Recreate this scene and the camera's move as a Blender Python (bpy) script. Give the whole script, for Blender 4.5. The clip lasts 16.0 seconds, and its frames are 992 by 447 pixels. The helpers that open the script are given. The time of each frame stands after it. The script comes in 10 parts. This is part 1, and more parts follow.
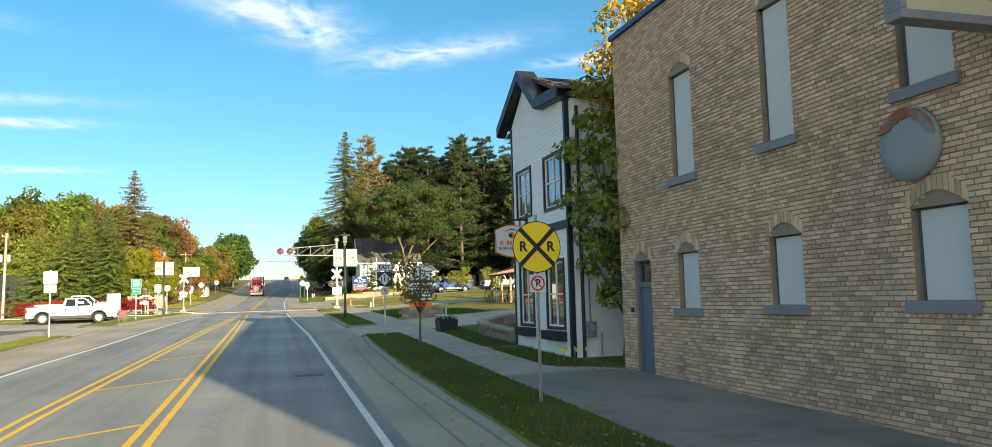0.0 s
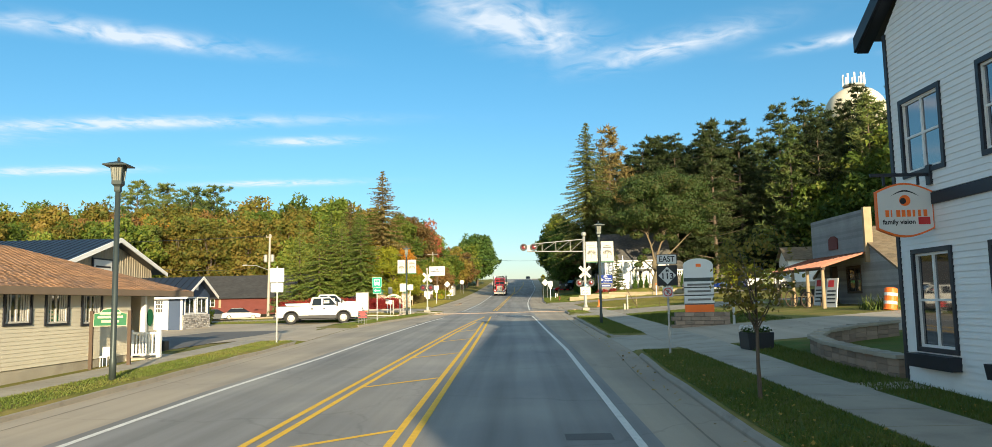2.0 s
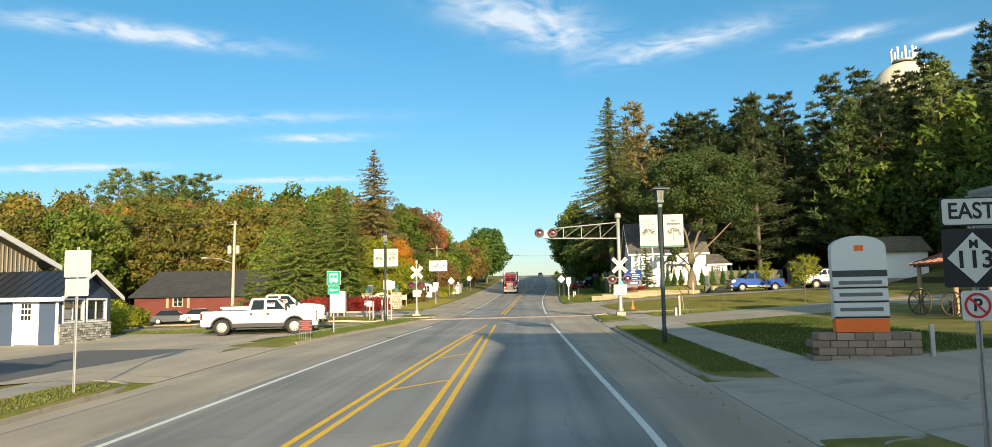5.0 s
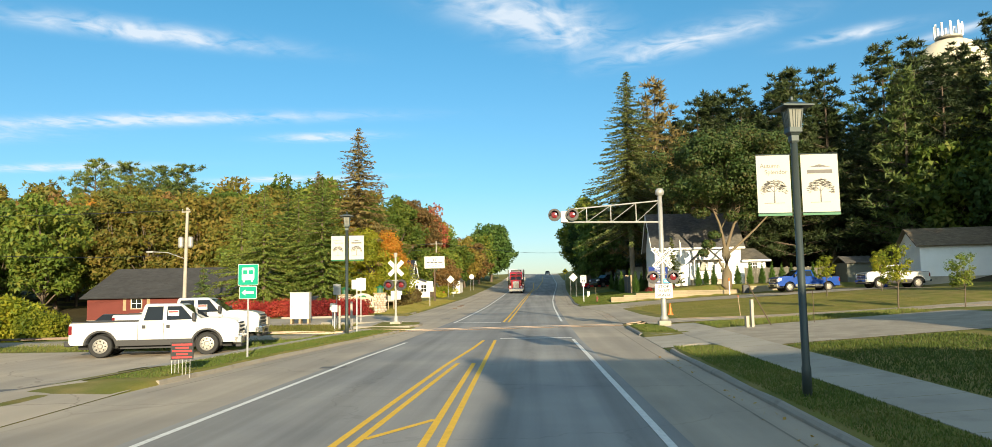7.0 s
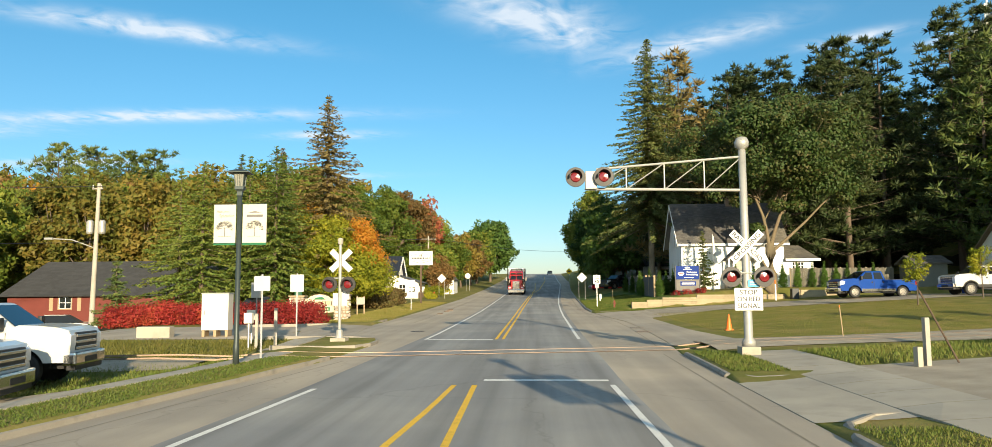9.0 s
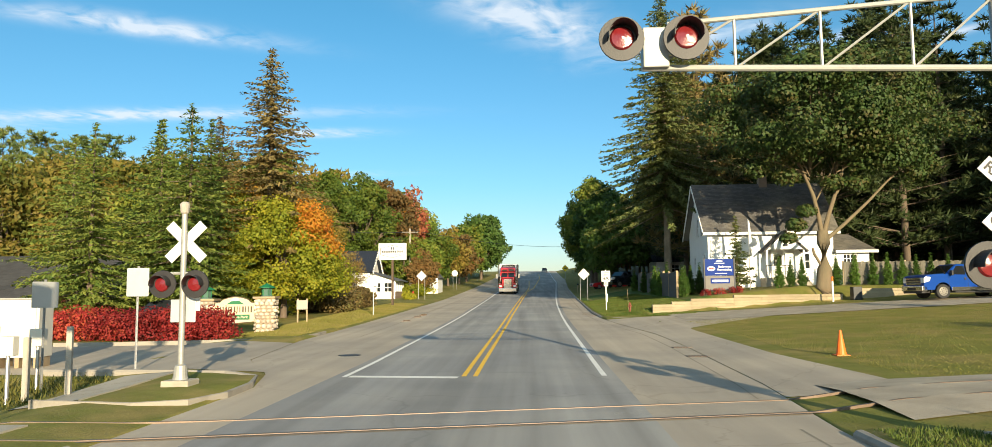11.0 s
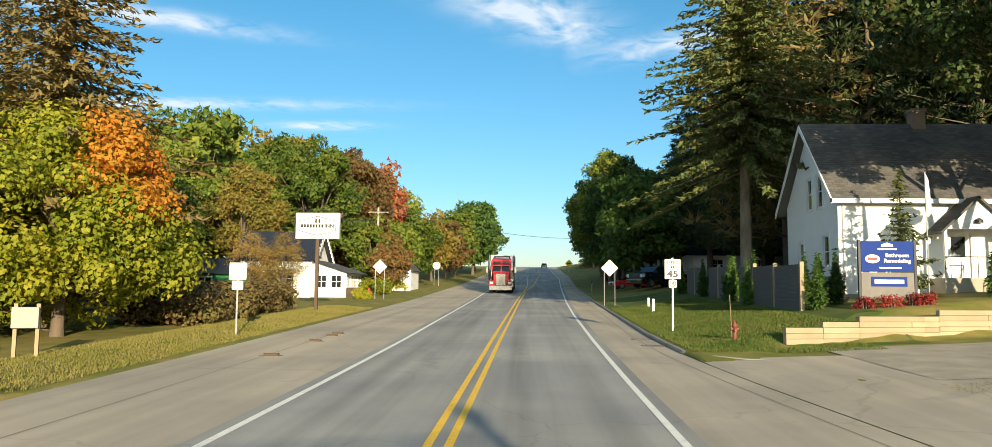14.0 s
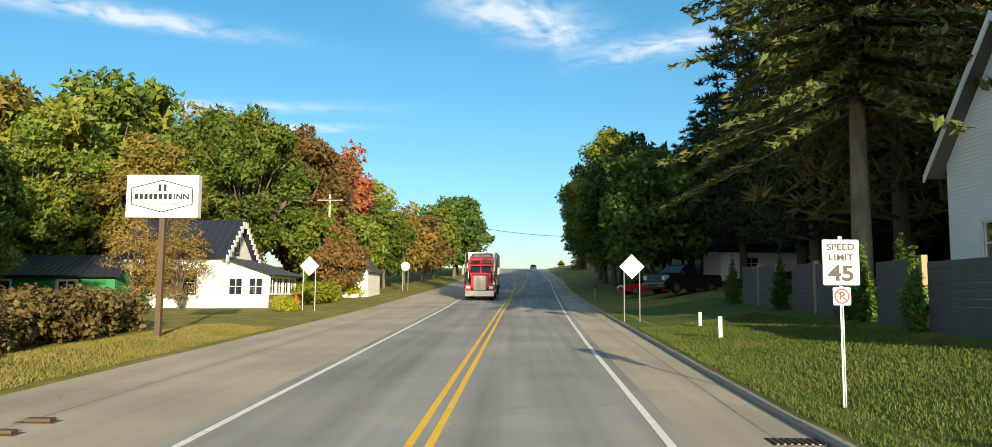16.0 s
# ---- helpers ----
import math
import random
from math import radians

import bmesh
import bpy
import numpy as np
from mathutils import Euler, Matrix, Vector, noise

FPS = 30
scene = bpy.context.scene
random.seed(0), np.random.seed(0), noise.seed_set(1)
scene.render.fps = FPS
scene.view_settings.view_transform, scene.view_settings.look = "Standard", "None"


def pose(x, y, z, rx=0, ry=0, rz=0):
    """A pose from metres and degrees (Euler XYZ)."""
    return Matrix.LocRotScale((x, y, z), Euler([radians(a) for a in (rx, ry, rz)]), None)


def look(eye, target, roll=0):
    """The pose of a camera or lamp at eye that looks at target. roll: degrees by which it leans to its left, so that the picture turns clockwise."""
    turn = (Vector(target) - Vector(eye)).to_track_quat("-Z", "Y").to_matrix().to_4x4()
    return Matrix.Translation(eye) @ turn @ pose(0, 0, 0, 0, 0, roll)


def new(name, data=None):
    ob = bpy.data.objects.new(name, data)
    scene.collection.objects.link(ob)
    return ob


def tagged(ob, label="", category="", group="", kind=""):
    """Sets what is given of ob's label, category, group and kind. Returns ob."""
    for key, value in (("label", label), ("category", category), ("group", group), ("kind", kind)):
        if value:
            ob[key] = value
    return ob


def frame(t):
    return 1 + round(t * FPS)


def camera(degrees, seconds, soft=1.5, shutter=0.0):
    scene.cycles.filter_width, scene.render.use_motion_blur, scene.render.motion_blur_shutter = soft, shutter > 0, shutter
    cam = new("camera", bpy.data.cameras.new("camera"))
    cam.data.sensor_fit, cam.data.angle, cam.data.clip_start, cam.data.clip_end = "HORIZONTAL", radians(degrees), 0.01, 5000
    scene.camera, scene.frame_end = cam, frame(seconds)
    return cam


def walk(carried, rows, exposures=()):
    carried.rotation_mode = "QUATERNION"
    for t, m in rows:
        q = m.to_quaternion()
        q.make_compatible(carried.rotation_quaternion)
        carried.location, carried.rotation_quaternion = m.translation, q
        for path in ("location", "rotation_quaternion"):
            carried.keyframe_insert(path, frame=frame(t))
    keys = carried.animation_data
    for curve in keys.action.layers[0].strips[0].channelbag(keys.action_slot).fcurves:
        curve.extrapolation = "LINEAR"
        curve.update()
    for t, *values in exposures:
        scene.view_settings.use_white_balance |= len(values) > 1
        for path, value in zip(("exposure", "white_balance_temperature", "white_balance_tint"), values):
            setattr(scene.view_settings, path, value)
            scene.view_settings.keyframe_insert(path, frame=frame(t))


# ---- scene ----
cam = camera(65.5, 16.0, 0.5)
METRES, EYE, TILT, LEAN, TURN = 104.0, 2.25, 0.0, 0.0, -16.1
ROWS = [
    (0.0, 0.0, 0.0, 0.0, 0.15, 5.43, 1.53),
    (0.5, -0.0051, 0.0184, 0.0003, 6.62, 5.69, 1.38),
    (1.0, -0.011, 0.0369, 0.0008, 11.39, 5.77, 1.41),
    (1.5, -0.0174, 0.0568, 0.0011, 15.49, 5.86, 1.27),
    (2.0, -0.0245, 0.0787, 0.0016, 17.62, 5.8, 1.11),
    (2.5, -0.0316, 0.1027, 0.002, 17.99, 5.71, 1.14),
    (3.0, -0.0389, 0.1278, 0.0024, 17.99, 5.67, 1.1),
    (3.5, -0.0463, 0.1529, 0.003, 18.17, 5.64, 0.88),
    (4.0, -0.0522, 0.1728, 0.0036, 18.26, 5.63, 0.83),
    (6.5, -0.0917, 0.3015, 0.0069, 18.84, 5.48, 1.13),
    (7.0, -0.1014, 0.332, 0.0074, 18.91, 5.48, 1.01),
    (7.5, -0.1115, 0.3636, 0.008, 19.0, 5.49, 0.8),
    (8.0, -0.1215, 0.3949, 0.0087, 19.05, 5.47, 0.55),
    (8.5, -0.1304, 0.4258, 0.0094, 19.05, 5.46, 0.46),
    (9.0, -0.1395, 0.4567, 0.01, 18.96, 5.47, 0.38),
    (11.5, -0.1844, 0.6121, 0.0129, 18.4, 5.3, 0.62),
    (12.0, -0.1954, 0.6476, 0.0138, 18.31, 5.33, 0.61),
    (12.5, -0.2061, 0.6829, 0.0148, 18.23, 5.41, 0.49),
    (13.0, -0.2185, 0.7229, 0.0145, 18.42, 5.22, -0.09),
    (13.5, -0.2298, 0.7617, 0.0148, 18.45, 5.08, -0.39),
    (14.0, -0.2414, 0.802, 0.0155, 18.28, 5.03, -0.54),
    (14.5, -0.2529, 0.8415, 0.0161, 18.1, 5.08, -0.66),
    (15.0, -0.2635, 0.8803, 0.0171, 17.92, 5.13, -0.57),
    (15.5, -0.2743, 0.9196, 0.0179, 17.69, 5.16, -0.57),
    (16.0, -0.2841, 0.9585, 0.0189, 17.44, 5.21, -0.4),
]
walk(cam, [(t, pose(0, 0, EYE, TILT, LEAN, TURN) @ pose(METRES * x, METRES * y, METRES * z, 90 + pitch, roll, yaw)) for t, x, y, z, yaw, pitch, roll in ROWS], exposures=[(0.0, 1.2), (1.0, 1.15), (2.2, 0.96), (9.0, 0.92), (16.0, 1.0)])

# ---- world, sun and exposure ----
SUN_AZ, SUN_EL = radians(164.4), radians(12.3)
SUN_DIR = Vector((math.sin(SUN_AZ) * math.cos(SUN_EL), math.cos(SUN_AZ) * math.cos(SUN_EL), math.sin(SUN_EL)))
world = bpy.data.worlds.new("sky_world")
scene.world = world
world.use_nodes = True
wn, wl = world.node_tree.nodes, world.node_tree.links
wn.clear()
w_out = wn.new("ShaderNodeOutputWorld")
w_bg = wn.new("ShaderNodeBackground")
w_sky = wn.new("ShaderNodeTexSky")
w_sky.sky_type = "NISHITA"
w_sky.sun_disc = False
w_sky.sun_elevation, w_sky.sun_rotation = SUN_EL, SUN_AZ
w_sky.altitude, w_sky.air_density, w_sky.dust_density, w_sky.ozone_density = 200, 1.0, 0.6, 1.0
w_bg.inputs["Strength"].default_value = 0.12
# thin wind-drawn cirrus over the whole sky, as noise on a high cloud sheet
w_co = wn.new("ShaderNodeTexCoord")
w_sep = wn.new("ShaderNodeSeparateXYZ")
wl.new(w_co.outputs["Generated"], w_sep.inputs[0])


def wmath(op, a, b=None, c=None):
    n = wn.new("ShaderNodeMath")
    n.operation = op
    for k, v in enumerate((a, b, c)):
        if v is None:
            continue
        if isinstance(v, (int, float)):
            n.inputs[k].default_value = v
        else:
            wl.new(v, n.inputs[k])
    return n.outputs[0]


w_h = wmath("MAXIMUM", w_sep.outputs["Z"], 0.03)
w_u = wmath("DIVIDE", w_sep.outputs["X"], w_h)
w_v = wmath("DIVIDE", w_sep.outputs["Y"], w_h)
w_comb = wn.new("ShaderNodeCombineXYZ")
wl.new(w_u, w_comb.inputs[0])
wl.new(w_v, w_comb.inputs[1])


def wnoise(sx, sy, scale, off, detail=5.0, dist=0.5):
    m = wn.new("ShaderNodeMapping")
    m.inputs["Scale"].default_value = (sx, sy, 1)
    m.inputs["Location"].default_value = (off, off * 0.7, 0)
    wl.new(w_comb.outputs[0], m.inputs["Vector"])
    n = wn.new("ShaderNodeTexNoise")
    n.inputs["Scale"].default_value = scale
    n.inputs["Detail"].default_value = detail
    n.inputs["Distortion"].default_value = dist
    wl.new(m.outputs[0], n.inputs["Vector"])
    return n.outputs["Fac"]


def wblob(u, v, su, sv, turn=0.0):
    """Where one wisp lies on the cloud sheet."""
    c, s = math.cos(turn), math.sin(turn)
    du, dv = wmath("SUBTRACT", w_u, u), wmath("SUBTRACT", w_v, v)
    a = wmath("DIVIDE", wmath("ADD", wmath("MULTIPLY", du, c), wmath("MULTIPLY", dv, s)), su)
    b = wmath("DIVIDE", wmath("SUBTRACT", wmath("MULTIPLY", dv, c), wmath("MULTIPLY", du, s)), sv)
    r = wmath("ADD", wmath("MULTIPLY", a, a), wmath("MULTIPLY", b, b))
    return wmath("POWER", 2.718, wmath("MULTIPLY", r, -1.0))


WISPS = [
    (-2.15, 4.05, 0.95, 0.12, 0.03), (-1.25, 4.62, 0.28, 0.11, 0.0), (-1.42, 2.7, 0.42, 0.1, 0.5), (0.03, 2.72, 0.42, 0.17, 0.94), (0.62, 3.02, 0.34, 0.12, -0.74),
    (1.25, 3.0, 0.17, 0.07, -0.6), (1.66, 3.0, 0.12, 0.05, -0.93), (-3.4, 5.4, 0.6, 0.14, 0.0), (-1.95, 6.2, 0.6, 0.14, 0.0), (-3.6, 4.2, 0.6, 0.2, 0.1),
    (-2.5, -4.0, 1.4, 0.5, 0.3), (2.0, -5.5, 1.8, 0.6, 0.1), (5.5, 0.5, 0.7, 1.6, 0.2), (-5.0, 0.0, 0.6, 1.5, 0.0),
]
w_sum = 0.0
for wisp in WISPS:
    w_sum = wmath("ADD", wblob(*wisp), w_sum)
w_n1 = wnoise(1.0, 1.0, 6.5, 3.1, 9.0, 1.3)
w_n2 = wnoise(1.6, 0.7, 1.6, 9.4, 6.0, 1.6)
w_fac = wmath("MULTIPLY", w_sum, wmath("MULTIPLY", wmath("SUBTRACT", wmath("ADD", w_n1, w_n2), 0.7), 2.6))
w_clamp = wn.new("ShaderNodeClamp")
wl.new(wmath("MULTIPLY", w_fac, 0.8), w_clamp.inputs[0])
w_clamp.inputs["Max"].default_value = 0.8
w_mix = wn.new("ShaderNodeMix")
w_mix.data_type = "RGBA"
w_tint = wn.new("ShaderNodeMix")
w_tint.data_type, w_tint.blend_type = "RGBA", "MULTIPLY"
w_tint.inputs["Factor"].default_value = 1.0
# the blue deepens with height over the horizon
w_ramp = wn.new("ShaderNodeValToRGB")
w_ramp.color_ramp.elements[0].position, w_ramp.color_ramp.elements[1].position = 0.0, 0.5
w_ramp.color_ramp.elements[0].color = (0.50, 0.535, 0.70, 1)
w_ramp.color_ramp.elements[1].color = (0.185, 0.63, 0.77, 1)
w_e = w_ramp.color_ramp.elements.new(0.14)
w_e.color = (0.34, 0.58, 0.75, 1)
wl.new(w_sep.outputs["Z"], w_ramp.inputs["Fac"])
wl.new(w_ramp.outputs["Color"], w_tint.inputs["B"])
wl.new(w_sky.outputs[0], w_tint.inputs["A"])
wl.new(w_clamp.outputs[0], w_mix.inputs["Factor"])
wl.new(w_tint.outputs["Result"], w_mix.inputs["A"])
w_mix.inputs["B"].default_value = (3.9, 4.2, 4.5, 1)
# warm haze brightening towards the low sun
w_dot = wmath("ADD", wmath("MULTIPLY", w_sep.outputs["X"], SUN_DIR.x), wmath("ADD", wmath("MULTIPLY", w_sep.outputs["Y"], SUN_DIR.y), wmath("MULTIPLY", w_sep.outputs["Z"], SUN_DIR.z)))
w_glow = wmath("POWER", wmath("MAXIMUM", wmath("MULTIPLY_ADD", w_dot, 0.5, 0.5), 0.0), 2.2)
w_haze = wn.new("ShaderNodeMix")
w_haze.data_type, w_haze.blend_type = "RGBA", "ADD"
w_haze.clamp_result = False
wl.new(w_glow, w_haze.inputs["Factor"])
wl.new(w_mix.outputs["Result"], w_haze.inputs["A"])
w_haze.inputs["B"].default_value = (2.8, 2.6, 2.25, 1)
wl.new(w_haze.outputs["Result"], w_bg.inputs["Color"])
wl.new(w_bg.outputs[0], w_out.inputs[0])

sun_data = bpy.data.lights.new("sun", "SUN")
sun_data.energy, sun_data.angle, sun_data.color = 5.0, radians(0.6), (1.0, 0.83, 0.55)
sun = new("sun", sun_data)
sun.matrix_world = look(SUN_DIR * 300, (0, 0, 0))

# ---- materials ----
M = {}


def mat(name, color, rough=0.7, metal=0.0, var=0.12, scale=3.0, fine=40.0, bump=0.15, spec=0.4, tint=None, obvar=0.0, stain=0.0, coat=0.0, island=0.0, stretch=(1, 1, 1), bscale=None):
    """A procedural surface: base colour with broad and fine variation, optional second tint in patches, dark stains and relief."""
    m = bpy.data.materials.new(name)
    m.use_nodes = True
    nt = m.node_tree
    n, l = nt.nodes, nt.links
    b = n["Principled BSDF"]
    b.inputs["Roughness"].default_value = rough
    b.inputs["Metallic"].default_value = metal
    b.inputs["Specular IOR Level"].default_value = spec
    b.inputs["Coat Weight"].default_value = coat
    tc = n.new("ShaderNodeTexCoord")
    mp = n.new("ShaderNodeMapping")
    mp.inputs["Scale"].default_value = stretch
    l.new(tc.outputs["Object"], mp.inputs["Vector"])

    def noise_tex(sc, detail=4.0):
        t = n.new("ShaderNodeTexNoise")
        t.inputs["Scale"].default_value = sc
        t.inputs["Detail"].default_value = detail
        l.new(mp.outputs[0], t.inputs["Vector"])
        return t.outputs["Fac"]

    def mth(op, a, b2):
        k = n.new("ShaderNodeMath")
        k.operation = op
        for i, v in enumerate((a, b2)):
            if isinstance(v, (int, float)):
                k.inputs[i].default_value = v
            else:
                l.new(v, k.inputs[i])
        return k.outputs[0]

    broad, small = noise_tex(scale), noise_tex(fine, 3.0)
    value = mth("ADD", mth("MULTIPLY", mth("SUBTRACT", broad, 0.5), 2.4 * var), mth("ADD", mth("MULTIPLY", mth("SUBTRACT", small, 0.5), 1.6 * var), 1.0))
    if obvar:
        oi = n.new("ShaderNodeObjectInfo")
        value = mth("MULTIPLY", value, mth("ADD", mth("MULTIPLY", mth("SUBTRACT", oi.outputs["Random"], 0.5), 2 * obvar), 1.0))
    if island:
        ge = n.new("ShaderNodeNewGeometry")
        value = mth("MULTIPLY", value, mth("ADD", mth("MULTIPLY", mth("SUBTRACT", ge.outputs["Random Per Island"], 0.5), 2 * island), 1.0))
    col = n.new("ShaderNodeMix")
    col.data_type = "RGBA"
    col.inputs["A"].default_value = (*color, 1)
    col.inputs["B"].default_value = (*(tint or color), 1)
    if tint:
        ramp = n.new("ShaderNodeMapRange")
        ramp.inputs["From Min"].default_value, ramp.inputs["From Max"].default_value = 0.42, 0.62
        l.new(noise_tex(scale * 0.6, 5.0), ramp.inputs["Value"])
        l.new(ramp.outputs[0], col.inputs["Factor"])
    else:
        col.inputs["Factor"].default_value = 0.0
    hsv = n.new("ShaderNodeHueSaturation")
    l.new(col.outputs["Result"], hsv.inputs["Color"])
    if stain:
        st = n.new("ShaderNodeMapRange")
        st.inputs["From Min"].default_value, st.inputs["From Max"].default_value = 0.55, 0.75
        st.inputs["To Min"].default_value, st.inputs["To Max"].default_value = 1.0, 1.0 - stain
        l.new(noise_tex(scale * 1.7, 6.0), st.inputs["Value"])
        value = mth("MULTIPLY", value, st.outputs[0])
    l.new(value, hsv.inputs["Value"])
    l.new(hsv.outputs[0], b.inputs["Base Color"])
    if bump:
        bp = n.new("ShaderNodeBump")
        bp.inputs["Strength"].default_value = bump
        bp.inputs["Distance"].default_value = 0.02
        l.new(noise_tex(bscale or fine, 5.0), bp.inputs["Height"])
        l.new(bp.outputs[0], b.inputs["Normal"])
    M[name] = m
    return m


def leaf_mat(name, colors, rough=0.6, trans=0.35, hue_ob=0.0, val=1.0):
    """Leaves: colours picked leaf by leaf, some light through the blade."""
    m = bpy.data.materials.new(name)
    m.use_nodes = True
    n, l = m.node_tree.nodes, m.node_tree.links
    b = n["Principled BSDF"]
    b.inputs["Roughness"].default_value = rough
    b.inputs["Specular IOR Level"].default_value = 0.25
    ge, oi = n.new("ShaderNodeNewGeometry"), n.new("ShaderNodeObjectInfo")
    tc, nz = n.new("ShaderNodeTexCoord"), n.new("ShaderNodeTexNoise")
    nz.inputs["Scale"].default_value = 0.45
    l.new(tc.outputs["Object"], nz.inputs["Vector"])
    add = n.new("ShaderNodeMath")
    add.operation = "MULTIPLY_ADD"
    l.new(ge.outputs["Random Per Island"], add.inputs[0])
    add.inputs[1].default_value = 0.45
    l.new(nz.outputs["Fac"], add.inputs[2])
    sub = n.new("ShaderNodeMath")
    sub.operation = "MULTIPLY_ADD"
    l.new(oi.outputs["Random"], sub.inputs[0])
    sub.inputs[1].default_value = 0.3
    l.new(add.outputs[0], sub.inputs[2])
    mr = n.new("ShaderNodeMapRange")
    mr.inputs["From Min"].default_value, mr.inputs["From Max"].default_value = 0.4, 1.2
    l.new(sub.outputs[0], mr.inputs["Value"])
    cr = n.new("ShaderNodeValToRGB")
    cr.color_ramp.elements[0].position, cr.color_ramp.elements[-1].position = 0.0, 1.0
    while len(cr.color_ramp.elements) < len(colors):
        cr.color_ramp.elements.new(0.5)
    for k, c in enumerate(colors):
        e = cr.color_ramp.elements[k]
        e.position = k / max(1, len(colors) - 1)
        e.color = (c[0] * val, c[1] * val, c[2] * val, 1)
    l.new(mr.outputs[0], cr.inputs["Fac"])
    hs = n.new("ShaderNodeHueSaturation")
    l.new(cr.outputs["Color"], hs.inputs["Color"])
    ov = n.new("ShaderNodeMapRange")
    ov.inputs["To Min"].default_value, ov.inputs["To Max"].default_value = 0.75, 1.25
    l.new(oi.outputs["Random"], ov.inputs["Value"])
    l.new(ov.outputs[0], hs.inputs["Value"])
    l.new(hs.outputs[0], b.inputs["Base Color"])
    tr = n.new("ShaderNodeBsdfTranslucent")
    l.new(hs.outputs[0], tr.inputs["Color"])
    mx = n.new("ShaderNodeMixShader")
    mx.inputs[0].default_value = trans
    l.new(b.outputs[0], mx.inputs[1])
    l.new(tr.outputs[0], mx.inputs[2])
    l.new(mx.outputs[0], n["Material Output"].inputs["Surface"])
    M[name] = m
    return m


def glass_mat(name, color=(0.02, 0.025, 0.03), rough=0.03):
    """A window pane before a dark room: clear gloss over deep shade."""
    m = bpy.data.materials.new(name)
    m.use_nodes = True
    b = m.node_tree.nodes["Principled BSDF"]
    b.inputs["Base Color"].default_value = (*color, 1)
    b.inputs["Roughness"].default_value = rough
    b.inputs["Specular IOR Level"].default_value = 1.0
    b.inputs["IOR"].default_value = 1.9
    M[name] = m
    return m


def asphalt_mat(name, color, crack=0.5, wear=0.25, worn=None):
    """Rolled asphalt: aggregate grain, long tyre wear along the road, fine cracks and old tar."""
    m = mat(name, color, 0.86, 0, 0.10, 0.35, 90.0, 0.25, 0.3, tint=worn, bscale=140.0)
    n, l = m.node_tree.nodes, m.node_tree.links
    b = n["Principled BSDF"]
    src = b.inputs["Base Color"].links[0].from_socket
    tc = n.new("ShaderNodeTexCoord")
    # streaks along y
    mp = n.new("ShaderNodeMapping")
    mp.inputs["Scale"].default_value = (1.6, 0.03, 1)
    l.new(tc.outputs["Object"], mp.inputs["Vector"])
    sn = n.new("ShaderNodeTexNoise")
    sn.inputs["Scale"].default_value, sn.inputs["Detail"].default_value = 1.0, 4.0
    l.new(mp.outputs[0], sn.inputs["Vector"])
    mr = n.new("ShaderNodeMapRange")
    mr.inputs["From Min"].default_value, mr.inputs["From Max"].default_value = 0.35, 0.65
    mr.inputs["To Min"].default_value, mr.inputs["To Max"].default_value = 1.0 - wear, 1.0 + wear * 0.6
    l.new(sn.outputs["Fac"], mr.inputs["Value"])
    # cracks
    wob = n.new("ShaderNodeTexNoise")
    wob.inputs["Scale"].default_value, wob.inputs["Detail"].default_value = 0.9, 4.0
    l.new(tc.outputs["Object"], wob.inputs["Vector"])
    va = n.new("ShaderNodeVectorMath")
    va.operation = "MULTIPLY_ADD"
    l.new(wob.outputs["Color"], va.inputs[0])
    va.inputs[1].default_value = (1.6, 1.6, 0)
    l.new(tc.outputs["Object"], va.inputs[2])
    vo = n.new("ShaderNodeTexVoronoi")
    vo.feature = "DISTANCE_TO_EDGE"
    vo.inputs["Scale"].default_value = 0.16
    l.new(va.outputs[0], vo.inputs["Vector"])
    ck = n.new("ShaderNodeMapRange")
    ck.inputs["From Min"].default_value, ck.inputs["From Max"].default_value = 0.0015, 0.006
    ck.inputs["To Min"].default_value, ck.inputs["To Max"].default_value = 1.0 - crack, 1.0
    l.new(vo.outputs["Distance"], ck.inputs["Value"])
    mu = n.new("ShaderNodeMath")
    mu.operation = "MULTIPLY"
    l.new(mr.outputs[0], mu.inputs[0])
    l.new(ck.outputs[0], mu.inputs[1])
    hs = n.new("ShaderNodeHueSaturation")
    l.new(src, hs.inputs["Color"])
    l.new(mu.outputs[0], hs.inputs["Value"])
    l.new(hs.outputs[0], b.inputs["Base Color"])
    return m


asphalt_mat("asphalt", (0.245, 0.239, 0.228), 0.12, 0.22, (0.31, 0.296, 0.268))
asphalt_mat("asphalt_pale", (0.42, 0.355, 0.27), 0.13, 0.12, (0.335, 0.29, 0.23))
asphalt_mat("lot_asphalt", (0.45, 0.375, 0.28), 0.3, 0.1, (0.37, 0.315, 0.245))
mat("patch_asphalt", (0.125, 0.122, 0.118), 0.9, 0, 0.12, 2.0, 90, 0.3)
mat("seam_grit", (0.23, 0.2, 0.15), 0.9, 0, 0.25, 2.0, 60, 0.3)
mat("old_concrete", (0.29, 0.245, 0.21), 0.9, 0, 0.16, 0.8, 60, 0.25, stain=0.25, tint=(0.22, 0.2, 0.17))
mat("concrete", (0.4, 0.355, 0.28), 0.85, 0, 0.14, 0.8, 60, 0.2, stain=0.22, tint=(0.33, 0.295, 0.235))
mat("kerb_concrete", (0.29, 0.26, 0.215), 0.85, 0, 0.14, 1.5, 60, 0.25, stain=0.3)
mat("grass", (0.155, 0.158, 0.033), 0.9, 0, 0.28, 1.2, 28, 0.9, 0.15, tint=(0.235, 0.19, 0.06), bscale=18)
mat("lawn", (0.07, 0.12, 0.02), 0.9, 0, 0.3, 0.9, 28, 0.9, 0.15, tint=(0.12, 0.125, 0.032), bscale=18)
